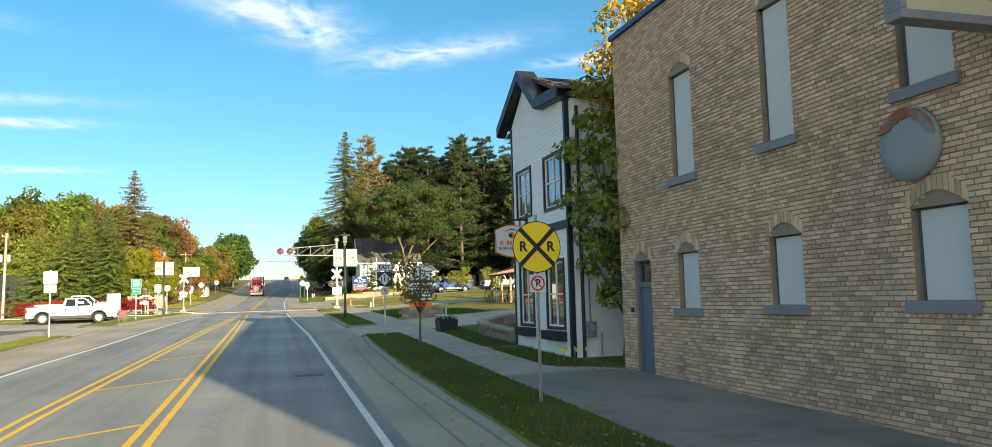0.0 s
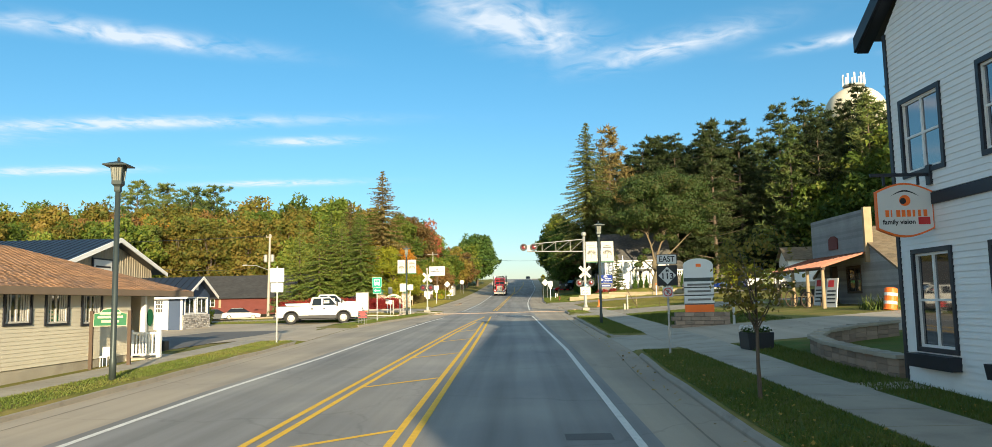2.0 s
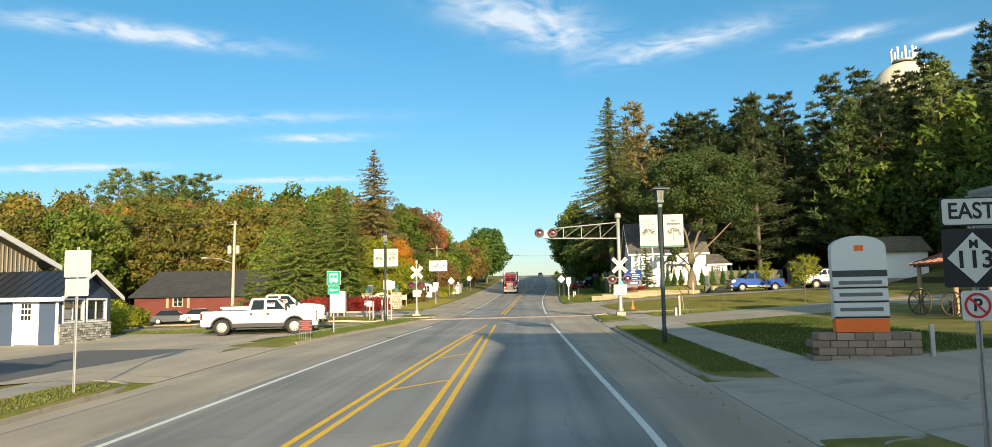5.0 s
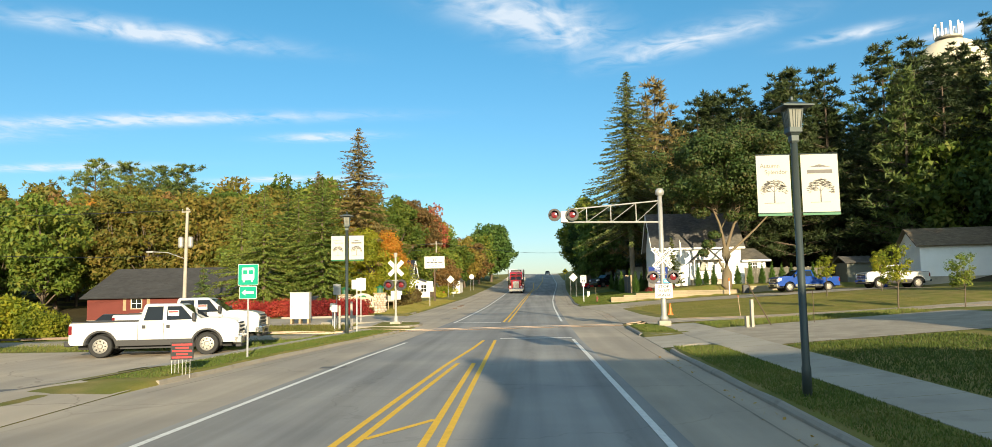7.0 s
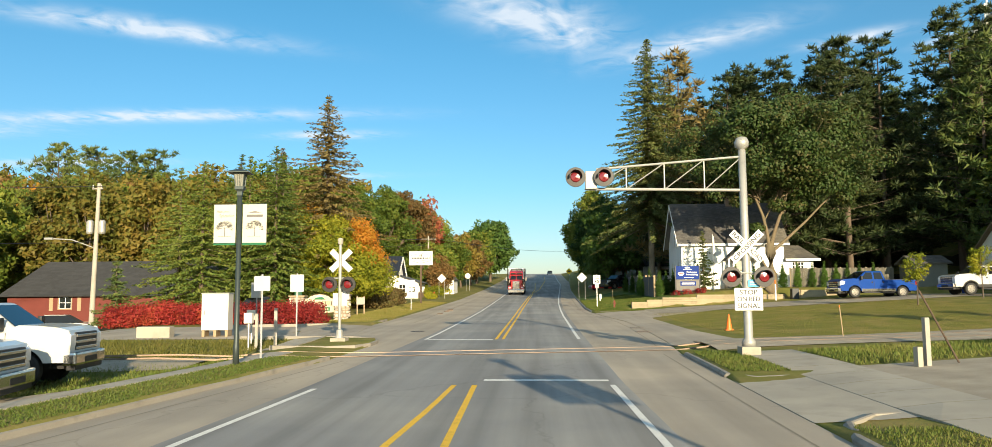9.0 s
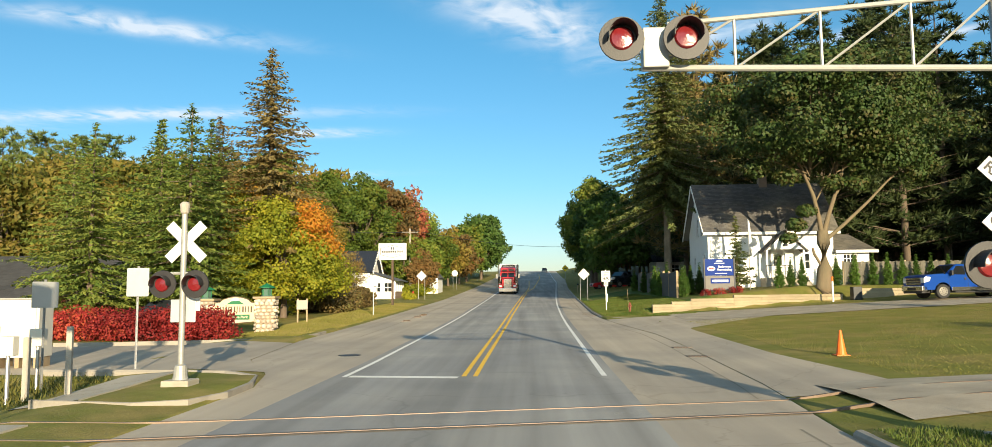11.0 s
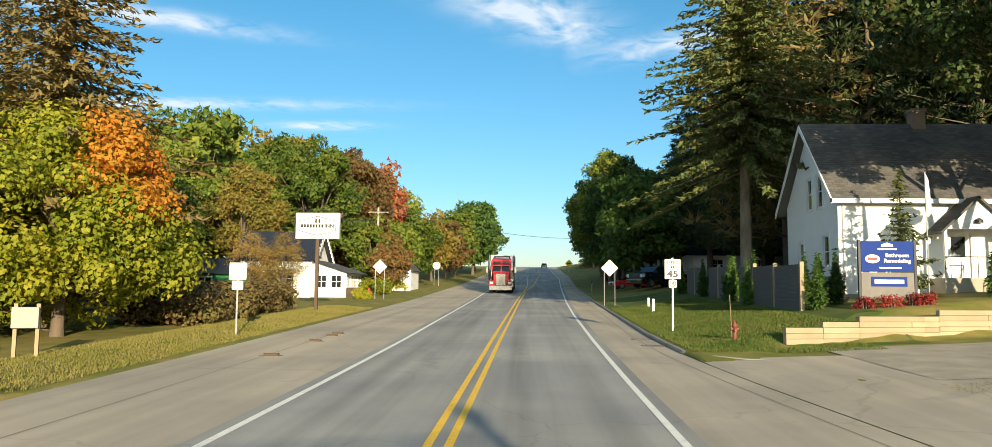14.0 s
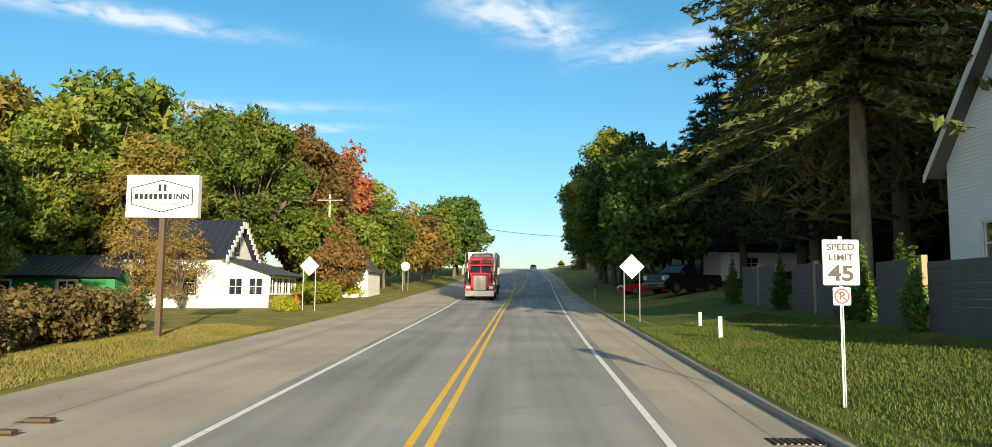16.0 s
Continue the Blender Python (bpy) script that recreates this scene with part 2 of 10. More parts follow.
mat("rough_ground", (0.19, 0.15, 0.07), 0.95, 0, 0.3, 0.9, 20, 0.8, 0.1, tint=(0.1, 0.12, 0.03), bscale=14)
mat("gravel", (0.37, 0.32, 0.245), 0.95, 0, 0.3, 1.4, 45, 0.8, 0.2, tint=(0.33, 0.285, 0.22), bscale=40)
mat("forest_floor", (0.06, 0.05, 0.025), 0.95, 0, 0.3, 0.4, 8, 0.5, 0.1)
mat("paint_white", (0.72, 0.7, 0.64), 0.7, 0, 0.16, 6, 80, 0.1, stain=0.25)
mat("paint_yellow", (0.78, 0.46, 0.03), 0.7, 0, 0.16, 6, 80, 0.1, stain=0.22)
mat("mortar", (0.3, 0.235, 0.17), 0.95, 0, 0.2, 2.0, 60, 0.3)
mat("brick_buff", (0.76, 0.515, 0.335), 0.9, 0, 0.2, 0.35, 70, 0.4, tint=(0.62, 0.43, 0.29), obvar=0.22, island=0.26, stain=0.24)
mat("board_grey", (0.62, 0.61, 0.59), 0.75, 0, 0.05, 0.9, 50, 0.05, stain=0.06)
mat("trim_grey", (0.23, 0.235, 0.25), 0.7, 0, 0.1, 2.5, 60, 0.1, stain=0.2)
mat("frame_slate", (0.12, 0.14, 0.165), 0.7, 0, 0.14, 2.5, 50, 0.15)
mat("door_grey", (0.15, 0.16, 0.2), 0.65, 0, 0.12, 2.5, 50, 0.1)
mat("flash_blue", (0.04, 0.085, 0.26), 0.5, 0, 0.1)
mat("siding_white", (0.82, 0.82, 0.8), 0.6, 0, 0.04, 1.2, 40, 0.04, stain=0.05)
mat("siding_tan", (0.62, 0.56, 0.43), 0.65, 0, 0.05, 1.2, 40, 0.05, stain=0.06)
mat("siding_blue", (0.048, 0.072, 0.125), 0.6, 0, 0.06, 1.2, 40, 0.05)
mat("siding_metal_tan", (0.34, 0.29, 0.21), 0.5, 0, 0.05, 1.2, 40, 0.03)
mat("trim_black", (0.018, 0.02, 0.028), 0.5, 0, 0.12, 3, 60, 0.05)
mat("trim_white", (0.78, 0.77, 0.74), 0.55, 0, 0.04, 2, 50, 0.03)
mat("shingle_dark", (0.075, 0.072, 0.07), 0.9, 0, 0.18, 0.6, 35, 0.3, obvar=0.15, island=0.22, tint=(0.12, 0.11, 0.09))
mat("shingle_brown", (0.30, 0.165, 0.085), 0.9, 0, 0.18, 0.8, 35, 0.3, obvar=0.15, island=0.3, tint=(0.22, 0.13, 0.08))
mat("shingle_weathered", (0.15, 0.115, 0.075), 0.9, 0, 0.18, 0.6, 35, 0.3, obvar=0.15, island=0.22)
mat("metal_roof", (0.03, 0.036, 0.05), 0.38, 0.35, 0.08, 0.8, 30, 0.02)
mat("shingle_black", (0.04, 0.04, 0.041), 0.9, 0, 0.16, 0.6, 35, 0.3, obvar=0.1, island=0.15)
mat("rust_roof", (0.33, 0.13, 0.08), 0.6, 0.2, 0.2, 1.2, 30, 0.1, tint=(0.2, 0.09, 0.06))
mat("barn_red", (0.135, 0.028, 0.02), 0.7, 0, 0.12, 1.0, 40, 0.1)
mat("old_boards", (0.24, 0.24, 0.235), 0.85, 0, 0.25, 1.2, 30, 0.4, obvar=0.2, island=0.25, stretch=(1, 1, 1))
mat("peeling_boards", (0.36, 0.30, 0.23), 0.85, 0, 0.3, 2.0, 30, 0.4, tint=(0.2, 0.16, 0.12), island=0.2)
mat("timber", (0.29, 0.235, 0.15), 0.8, 0, 0.18, 1.6, 40, 0.3, obvar=0.15, island=0.15)
mat("wood_post", (0.34, 0.25, 0.15), 0.85, 0, 0.18, 3, 50, 0.3)
mat("trim_brown", (0.2, 0.145, 0.1), 0.7, 0, 0.12, 2, 50, 0.1)
mat("wood_dark", (0.09, 0.06, 0.04), 0.8, 0, 0.2, 3, 50, 0.3)
mat("pole_wood", (0.36, 0.325, 0.275), 0.9, 0, 0.2, 2, 40, 0.3)
mat("stone_veneer", (0.3, 0.28, 0.26), 0.9, 0, 0.2, 3, 30, 0.4, obvar=0.35, island=0.5)
mat("field_stone", (0.42, 0.34, 0.25), 0.85, 0, 0.2, 4, 30, 0.4, obvar=0.4, island=0.35, tint=(0.3, 0.26, 0.22))
mat("block_stone", (0.26, 0.19, 0.14), 0.9, 0, 0.15, 3, 40, 0.4, obvar=0.25, island=0.25)
mat("galv", (0.42, 0.42, 0.42), 0.45, 0.7, 0.1, 4, 60, 0.05)
mat("alu_paint", (0.34, 0.335, 0.31), 0.5, 0.3, 0.1, 3, 50, 0.05, stain=0.15)
mat("pole_dark", (0.045, 0.058, 0.055), 0.45, 0.3, 0.1, 4, 60, 0.03)
mat("sign_back", (0.50, 0.50, 0.49), 0.5, 0.5, 0.06, 4, 60, 0.02)
mat("sign_white", (0.60, 0.595, 0.57), 0.45, 0, 0.03, 3, 60, 0.0)
mat("sign_black", (0.015, 0.015, 0.017), 0.5, 0, 0.1)
mat("sign_yellow", (0.90, 0.60, 0.02), 0.45, 0, 0.04, 3, 60, 0.0)
mat("sign_green", (0.0, 0.27, 0.17), 0.45, 0, 0.04, 3, 60, 0.0)
mat("sign_darkgreen", (0.01, 0.13, 0.05), 0.5, 0, 0.06)
mat("sign_blue", (0.012, 0.035, 0.19), 0.6, 0, 0.05, spec=0.1)
mat("sign_cyan", (0.02, 0.30, 0.55), 0.45, 0, 0.05)
mat("sign_red", (0.55, 0.03, 0.03), 0.5, 0, 0.05)
mat("sign_orange", (0.85, 0.16, 0.02), 0.5, 0, 0.05)
mat("sign_cream", (0.55, 0.47, 0.31), 0.6, 0, 0.06)
mat("fence_board", (0.12, 0.11, 0.085), 0.85, 0, 0.22, 2.0, 40, 0.3, obvar=0.2)
mat("shed_grey", (0.13, 0.135, 0.11), 0.7, 0, 0.1, 1.2, 40, 0.05)
mat("canvas", (0.5, 0.475, 0.4), 0.85, 0, 0.06, 1.5, 90, 0.1)
mat("ink_grey", (0.15, 0.14, 0.13), 0.8, 0, 0.1)
mat("cabinet_cream", (0.62, 0.58, 0.5), 0.55, 0, 0.05, 1.5, 40, 0.03, stain=0.1)
mat("signal_black", (0.02, 0.018, 0.018), 0.5, 0, 0.1)
mat("lens_red", (0.16, 0.012, 0.015), 0.15, 0, 0.1, coat=0.5)
mat("lamp_glass", (0.2, 0.2, 0.17), 0.15, 0, 0.05)
mat("bin_black", (0.02, 0.022, 0.026), 0.5, 0, 0.1)
mat("hydrant_red", (0.17, 0.045, 0.028), 0.6, 0, 0.15)
mat("rail_steel", (0.22, 0.16, 0.12), 0.45, 0.8, 0.15)
mat("rubber", (0.022, 0.022, 0.022), 0.8, 0, 0.1)
mat("car_white", (0.52, 0.515, 0.49), 0.28, 0, 0.02, 2, 50, 0.0, coat=0.6)
mat("car_blue", (0.003, 0.045, 0.25), 0.3, 0.1, 0.04, 2, 50, 0.0, spec=0.2, coat=0.25)
mat("car_dark", (0.02, 0.025, 0.035), 0.25, 0.2, 0.04, 2, 50, 0.0, coat=0.8)
mat("car_red", (0.50, 0.015, 0.02), 0.28, 0, 0.04, 2, 50, 0.0, coat=0.7)
mat("chrome", (0.42, 0.42, 0.42), 0.2, 1.0, 0.03, 2, 50, 0.0)
mat("wheel_metal", (0.22, 0.21, 0.19), 0.4, 0.7, 0.08)
mat("black_plastic", (0.02, 0.02, 0.022), 0.55, 0, 0.1)
mat("head_lamp", (0.75, 0.75, 0.75), 0.1, 0.2, 0.03, coat=0.5)
mat("fence_grey", (0.10, 0.092, 0.088), 0.75, 0, 0.1, 1.0, 40, 0.1, island=0.12)
mat("bark", (0.12, 0.09, 0.065), 0.95, 0, 0.3, 2.5, 25, 0.8, stretch=(1, 1, 0.35))
mat("bark_pale", (0.26, 0.21, 0.15), 0.95, 0, 0.3, 2.5, 25, 0.8, stretch=(1, 1, 0.4), tint=(0.16, 0.13, 0.09))
mat("lantern_green", (0.07, 0.13, 0.1), 0.3, 0, 0.08)
mat("bark_maple", (0.15, 0.12, 0.072), 0.95, 0, 0.3, 2.0, 22, 0.9, stretch=(1, 1, 0.35), tint=(0.16, 0.12, 0.075))
mat("tank_cream", (0.62, 0.56, 0.42), 0.6, 0, 0.05, 0.3, 10, 0.02)
mat("rust_disc", (0.27, 0.3, 0.31), 0.6, 0.1, 0.12, 1.6, 30, 0.1)
mat("rust", (0.30, 0.10, 0.05), 0.8, 0.0, 0.3, 5, 40, 0.3, tint=(0.27, 0.25, 0.22))
mat("curtain", (0.55, 0.52, 0.46), 0.9, 0, 0.08)
mat("green_boards", (0.03, 0.2, 0.075), 0.7, 0, 0.15)
mat("flag_yellow", (0.85, 0.7, 0.05), 0.7, 0, 0.05)
mat("tarp_blue", (0.03, 0.12, 0.4), 0.6, 0, 0.1)
glass_mat("pane")
glass_mat("car_glass", (0.012, 0.014, 0.016), 0.04)
M["car_glass"].node_tree.nodes["Principled BSDF"].inputs["IOR"].default_value = 1.5
M["car_glass"].node_tree.nodes["Principled BSDF"].inputs["Specular IOR Level"].default_value = 0.4
glass_mat("blue_pane", (0.03, 0.05, 0.08), 0.05)

leaf_mat("leaf_green", [(0.05, 0.09, 0.014), (0.085, 0.14, 0.02), (0.14, 0.185, 0.026), (0.22, 0.215, 0.034)])
leaf_mat("leaf_dark", [(0.03, 0.065, 0.014), (0.05, 0.10, 0.018), (0.085, 0.13, 0.026)], trans=0.3)
leaf_mat("leaf_yellow", [(0.12, 0.175, 0.02), (0.23, 0.27, 0.024), (0.34, 0.335, 0.028), (0.45, 0.38, 0.034)], trans=0.45)
leaf_mat("leaf_turning", [(0.09, 0.15, 0.018), (0.15, 0.21, 0.02), (0.28, 0.24, 0.024), (0.44, 0.24, 0.028), (0.5, 0.19, 0.03)])
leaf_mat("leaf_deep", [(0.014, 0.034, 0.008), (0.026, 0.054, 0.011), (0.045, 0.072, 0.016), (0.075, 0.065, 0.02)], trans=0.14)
leaf_mat("leaf_gold", [(0.16, 0.16, 0.02), (0.40, 0.28, 0.03), (0.60, 0.38, 0.04), (0.62, 0.33, 0.05)])
leaf_mat("leaf_orange", [(0.12, 0.14, 0.02), (0.24, 0.2, 0.028), (0.40, 0.22, 0.03), (0.52, 0.2, 0.03)], trans=0.4)
leaf_mat("leaf_olive", [(0.06, 0.09, 0.016), (0.12, 0.13, 0.022), (0.20, 0.16, 0.03), (0.22, 0.15, 0.035)])
leaf_mat("leaf_red", [(0.16, 0.11, 0.03), (0.3, 0.14, 0.045), (0.37, 0.12, 0.06), (0.34, 0.085, 0.065)], trans=0.4)
leaf_mat("leaf_rust", [(0.10, 0.09, 0.03), (0.19, 0.12, 0.04), (0.24, 0.12, 0.04)])
leaf_mat("leaf_crimson", [(0.12, 0.02, 0.018), (0.24, 0.02, 0.022), (0.34, 0.035, 0.03), (0.33, 0.075, 0.03)], trans=0.3)
leaf_mat("needle_pine", [(0.045, 0.08, 0.022), (0.075, 0.12, 0.03), (0.12, 0.155, 0.04), (0.16, 0.17, 0.05)], trans=0.2)
leaf_mat("needle_spruce", [(0.045, 0.07, 0.022), (0.08, 0.105, 0.03), (0.14, 0.145, 0.042)], trans=0.2)
leaf_mat("needle_green", [(0.05, 0.095, 0.02), (0.09, 0.145, 0.026), (0.15, 0.19, 0.036), (0.2, 0.215, 0.045)], trans=0.3)
# darkened copy of the pine needles, with the wood's shade in the colour
leaf_mat("needle_shaded", [(0.018, 0.032, 0.011), (0.03, 0.048, 0.015), (0.05, 0.062, 0.019)], trans=0.1)
leaf_mat("needle_brown", [(0.07, 0.07, 0.026), (0.125, 0.1, 0.035), (0.18, 0.13, 0.045)], trans=0.15)
leaf_mat("thuja", [(0.04, 0.09, 0.015), (0.07, 0.14, 0.022), (0.11, 0.18, 0.03)], trans=0.2)
leaf_mat("grass_blade", [(0.05, 0.085, 0.013), (0.08, 0.12, 0.02), (0.11, 0.14, 0.026), (0.16, 0.155, 0.042)], trans=0.3)
leaf_mat("grass_dry", [(0.10, 0.115, 0.02), (0.16, 0.16, 0.03), (0.2, 0.18, 0.045), (0.25, 0.2, 0.07)], trans=0.3)
leaf_mat("leaf_turned", [(0.3, 0.24, 0.03), (0.5, 0.27, 0.03), (0.62, 0.25, 0.03), (0.6, 0.18, 0.03)], trans=0.45)
leaf_mat("leaf_brown", [(0.09, 0.085, 0.025), (0.17, 0.135, 0.04), (0.24, 0.17, 0.05), (0.28, 0.17, 0.05)], trans=0.3)
leaf_mat("fallen_leaf", [(0.35, 0.22, 0.05), (0.45, 0.3, 0.06), (0.25, 0.14, 0.05)], trans=0.1)
leaf_mat("dry_shrub", [(0.09, 0.07, 0.025), (0.15, 0.10, 0.035), (0.14, 0.13, 0.04)], trans=0.2)

# ---- building helpers ----


def fast_mesh(name, verts, faces, material, smooth=False):
    """A mesh from arrays of corners and of faces with three or four corners each."""
    verts, faces = np.asarray(verts, np.float32), np.asarray(faces, np.int32)
    me = bpy.data.meshes.new(name)
    k = faces.shape[1]
    me.vertices.add(len(verts))
    me.vertices.foreach_set("co", verts.ravel())
    me.loops.add(faces.size)
    me.loops.foreach_set("vertex_index", faces.ravel())
    me.polygons.add(len(faces))
    me.polygons.foreach_set("loop_start", np.arange(0, faces.size, k, dtype=np.int32))
    me.polygons.foreach_set("use_smooth", np.full(len(faces), bool(smooth)))
    me.materials.append(M[material])
    me.update(calc_edges=True)
    return me


def thing(name, label, category, x=0, y=0, z=0, rz=0, group="", kind=""):
    ob = new(name)
    ob.empty_display_size = 0.2
    ob.matrix_world = pose(x, y, z, 0, 0, rz)
    return tagged(ob, label, category, group, kind)


def part(name, bm, material, parent=None, label="", smooth=False):
    """Links a bmesh, or ready mesh data, as one mesh object under a thing or a part."""
    if isinstance(bm, bpy.types.Mesh):
        me = bm
    else:
        bmesh.ops.recalc_face_normals(bm, faces=bm.faces)
        me = bpy.data.meshes.new(name)
        bm.to_mesh(me)
        bm.free()
        me.materials.append(M[material])
        if smooth:
            me.polygons.foreach_set("use_smooth", [True] * len(me.polygons))
    ob = new(name, me)
    if parent is not None:
        ob.parent = parent
    return tagged(ob, label)


def BM():
    return bmesh.new()


def box(bm, x0, x1, y0, y1, z0, z1, bev=0.0):
    v = [bm.verts.new((x, y, z)) for z in (z0, z1) for x, y in ((x0, y0), (x1, y0), (x1, y1), (x0, y1))]
    fs = [bm.faces.new([v[i] for i in q]) for q in ((3, 2, 1, 0), (4, 5, 6, 7), (0, 1, 5, 4), (1, 2, 6, 5), (2, 3, 7, 6), (3, 0, 4, 7))]
    if bev:
        bmesh.ops.bevel(bm, geom=list({e for f in fs for e in f.edges}), offset=bev, segments=2, affect="EDGES", profile=0.6)
    return bm


def tube(bm, p0, p1, r0, r1=None, n=12, caps=True):
    p0, p1 = Vector(p0), Vector(p1)
    r1 = r0 if r1 is None else r1
    q = (p1 - p0).to_track_quat("Z", "Y")
    rings = []
    for p, r in ((p0, r0), (p1, r1)):
        rings.append([bm.verts.new(p + q @ Vector((r * math.cos(2 * math.pi * k / n), r * math.sin(2 * math.pi * k / n), 0))) for k in range(n)])
    for k in range(n):
        bm.faces.new((rings[0][k], rings[0][(k + 1) % n], rings[1][(k + 1) % n], rings[1][k]))
    if caps:
        bm.faces.new(rings[0][::-1])
        bm.faces.new(rings[1])
    return bm


def lathe(bm, profile, n=16, cx=0, cy=0, cz=0):
    """A turned form from (radius, height) pairs, standing on z."""
    rings = []
    for r, z in profile:
        rings.append([bm.verts.new((cx + max(r, 1e-4) * math.cos(2 * math.pi * k / n), cy + max(r, 1e-4) * math.sin(2 * math.pi * k / n), cz + z)) for k in range(n)])
    for a, b in zip(rings, rings[1:]):
        for k in range(n):
            bm.faces.new((a[k], a[(k + 1) % n], b[(k + 1) % n], b[k]))
    bm.faces.new(rings[0][::-1])
    bm.faces.new(rings[-1])
    return bm


def prism(bm, pts, axis, a, b):
    """A flat outline, given as pairs in the two other axes, pulled from a to b along axis."""
    def at(u, v, w):
        return {"x": (w, u, v), "y": (u, w, v), "z": (u, v, w)}[axis]
    lo = [bm.verts.new(at(u, v, a)) for u, v in pts]
    hi = [bm.verts.new(at(u, v, b)) for u, v in pts]
    n = len(pts)
    for k in range(n):
        bm.faces.new((lo[k], lo[(k + 1) % n], hi[(k + 1) % n], hi[k]))
    bm.faces.new(lo[::-1])
    bm.faces.new(hi)
    return bm


def disc_pts(cx, cy, r, n=28, r2=None):
    return [(cx + r * math.cos(2 * math.pi * k / n), cy + (r2 or r) * math.sin(2 * math.pi * k / n)) for k in range(n)]


def round_rect(x0, x1, y0, y1, r, n=5):
    pts = []
    for cx, cy, a0 in ((x1 - r, y1 - r, 0), (x0 + r, y1 - r, 90), (x0 + r, y0 + r, 180), (x1 - r, y0 + r, 270)):
        pts += [(cx + r * math.cos(radians(a0 + 90 * k / n)), cy + r * math.sin(radians(a0 + 90 * k / n))) for k in range(n + 1)]
    return pts


def text(string, size, material, parent, m, name="lettering", width=0.0, squeeze=1.0, bold=0.0):
    """Raised letters of the built-in font, centred at the pose m, reading along its x with y up."""
    cu = bpy.data.curves.new(name, "FONT")
    cu.body, cu.size, cu.align_x, cu.align_y, cu.extrude = string, size, "CENTER", "CENTER", 0.0015
    cu.offset = bold
    cu.space_line = 0.85
    ob = new(name + "_curve", cu)
    bpy.context.view_layer.update()
    me = bpy.data.meshes.new_from_object(ob.evaluated_get(bpy.context.evaluated_depsgraph_get()))
    bpy.data.objects.remove(ob)
    bpy.data.curves.remove(cu)
    xs = [v.co.x for v in me.vertices]
    k = squeeze if not width else width / max(1e-6, max(xs) - min(xs))
    me.transform(m @ Matrix.Diagonal((k, 1, 1, 1)))
    me.materials.clear()
    me.materials.append(M[material])
    return part(name, me, material, parent)


def sweep(bm, path, section, closed=True):
    """A section of (sideways, up) pairs drawn along a path of points that runs level."""
    rings = []
    for k, p in enumerate(path):
        a, b = Vector(path[max(0, k - 1)]), Vector(path[min(len(path) - 1, k + 1)])
        d = (b - a)
        d.z = 0
        d.normalize()
        side = Vector((d.y, -d.x, 0))
        rings.append([bm.verts.new(Vector(p) + side * s + Vector((0, 0, u))) for s, u in section])
    n = len(section)
    for r0, r1 in zip(rings, rings[1:]):
        for k in range(n if closed else n - 1):
            bm.faces.new((r0[k], r0[(k + 1) % n], r1[(k + 1) % n], r1[k]))
    if closed:
        bm.faces.new(rings[0])
        bm.faces.new(rings[-1][::-1])
    return bm


# ---- lie of the land ----
GY = np.arange(-200.0, 1200.0, 1.0)
_py = [-200, 0, 50, 104, 150, 200, 260, 320, 352, 400, 480, 1200]
_pz = [-2.5, 0, 1.0, 1.95, 3.05, 4.7, 7.6, 10.9, 12.4, 12.5, 9.5, 4.0]
_raw = np.interp(GY, _py, _pz)
_ker = np.hanning(25)
GZ = np.convolve(np.pad(_raw, 12, mode="edge"), _ker / _ker.sum(), mode="valid")


def prof(y):
    """Height of the road along the town's main street."""
    return float(np.interp(y, GY, GZ))


def line_fn(*pairs):
    ys, xs = [p[0] for p in pairs], [p[1] for p in pairs]
    return lambda y: float(np.interp(y, ys, xs))


x_right = line_fn((-60, 3.0), (20, 3.1), (28, 3.3), (34, 3.6), (62, 3.7), (75, 3.9), (80, 4.3), (90, 4.6), (96, 4.6), (104, 3.9), (110, 3.55), (116, 3.5), (136, 4.1), (188, 5.6), (250, 8), (360, 9.2), (700, 9.5))
x_left = line_fn((-60, -9.3), (42, -9.4), (53, -9.7), (61, -8.8), (73, -7.1), (80, -6.9), (83, -7.6), (86, -9.2), (94, -10.0), (118, -10.15), (196, -10.7), (300, -9.5), (360, -8.8), (700, -8.6))
w_right = line_fn((-60, 1.55), (36, 1.52), (47, 1.3), (61, 1.08), (68, 0.95), (85, 1.05), (104, 1.22), (114, 1.36), (130, 1.7), (150, 2.3), (178, 3.3), (230, 5.2), (360, 6.6), (700, 6.8))
w_left = line_fn((-60, -7.05), (26, -6.98), (34, -6.65), (47, -6.45), (60, -6.05), (67, -5.65), (85, -5.25), (114, -5.15), (147, -5.35), (184, -5.3), (222, -5.0), (360, -5.1), (700, -5.1))
y_right = line_fn((-60, -1.85), (20, -1.92), (36, -1.98), (47, -2.05), (60, -2.2), (68, -2.3), (85, -2.22), (114, -2.0), (150, -1.6), (170, -1.2), (200, 0.3), (263, 2.3), (360, 3.0), (700, 3.2))
y_left = line_fn((-60, -4.2), (16, -4.15), (27, -3.9), (35, -3.7), (47, -3.35), (58, -2.95), (64, -2.6), (68, -2.46))


def smooth(a):
    a = min(1.0, max(0.0, a))
    return a * a * (3 - 2 * a)


def kerbed(y, side):
    if side > 0:
        return y < 34 or 41.3 < y < 62.5 or 68.3 < y < 75 or 108 < y < 260
    return y < 41.5 or 52.8 < y < 73.5 or 77.5 < y < 82.2 or 93 < y < 101


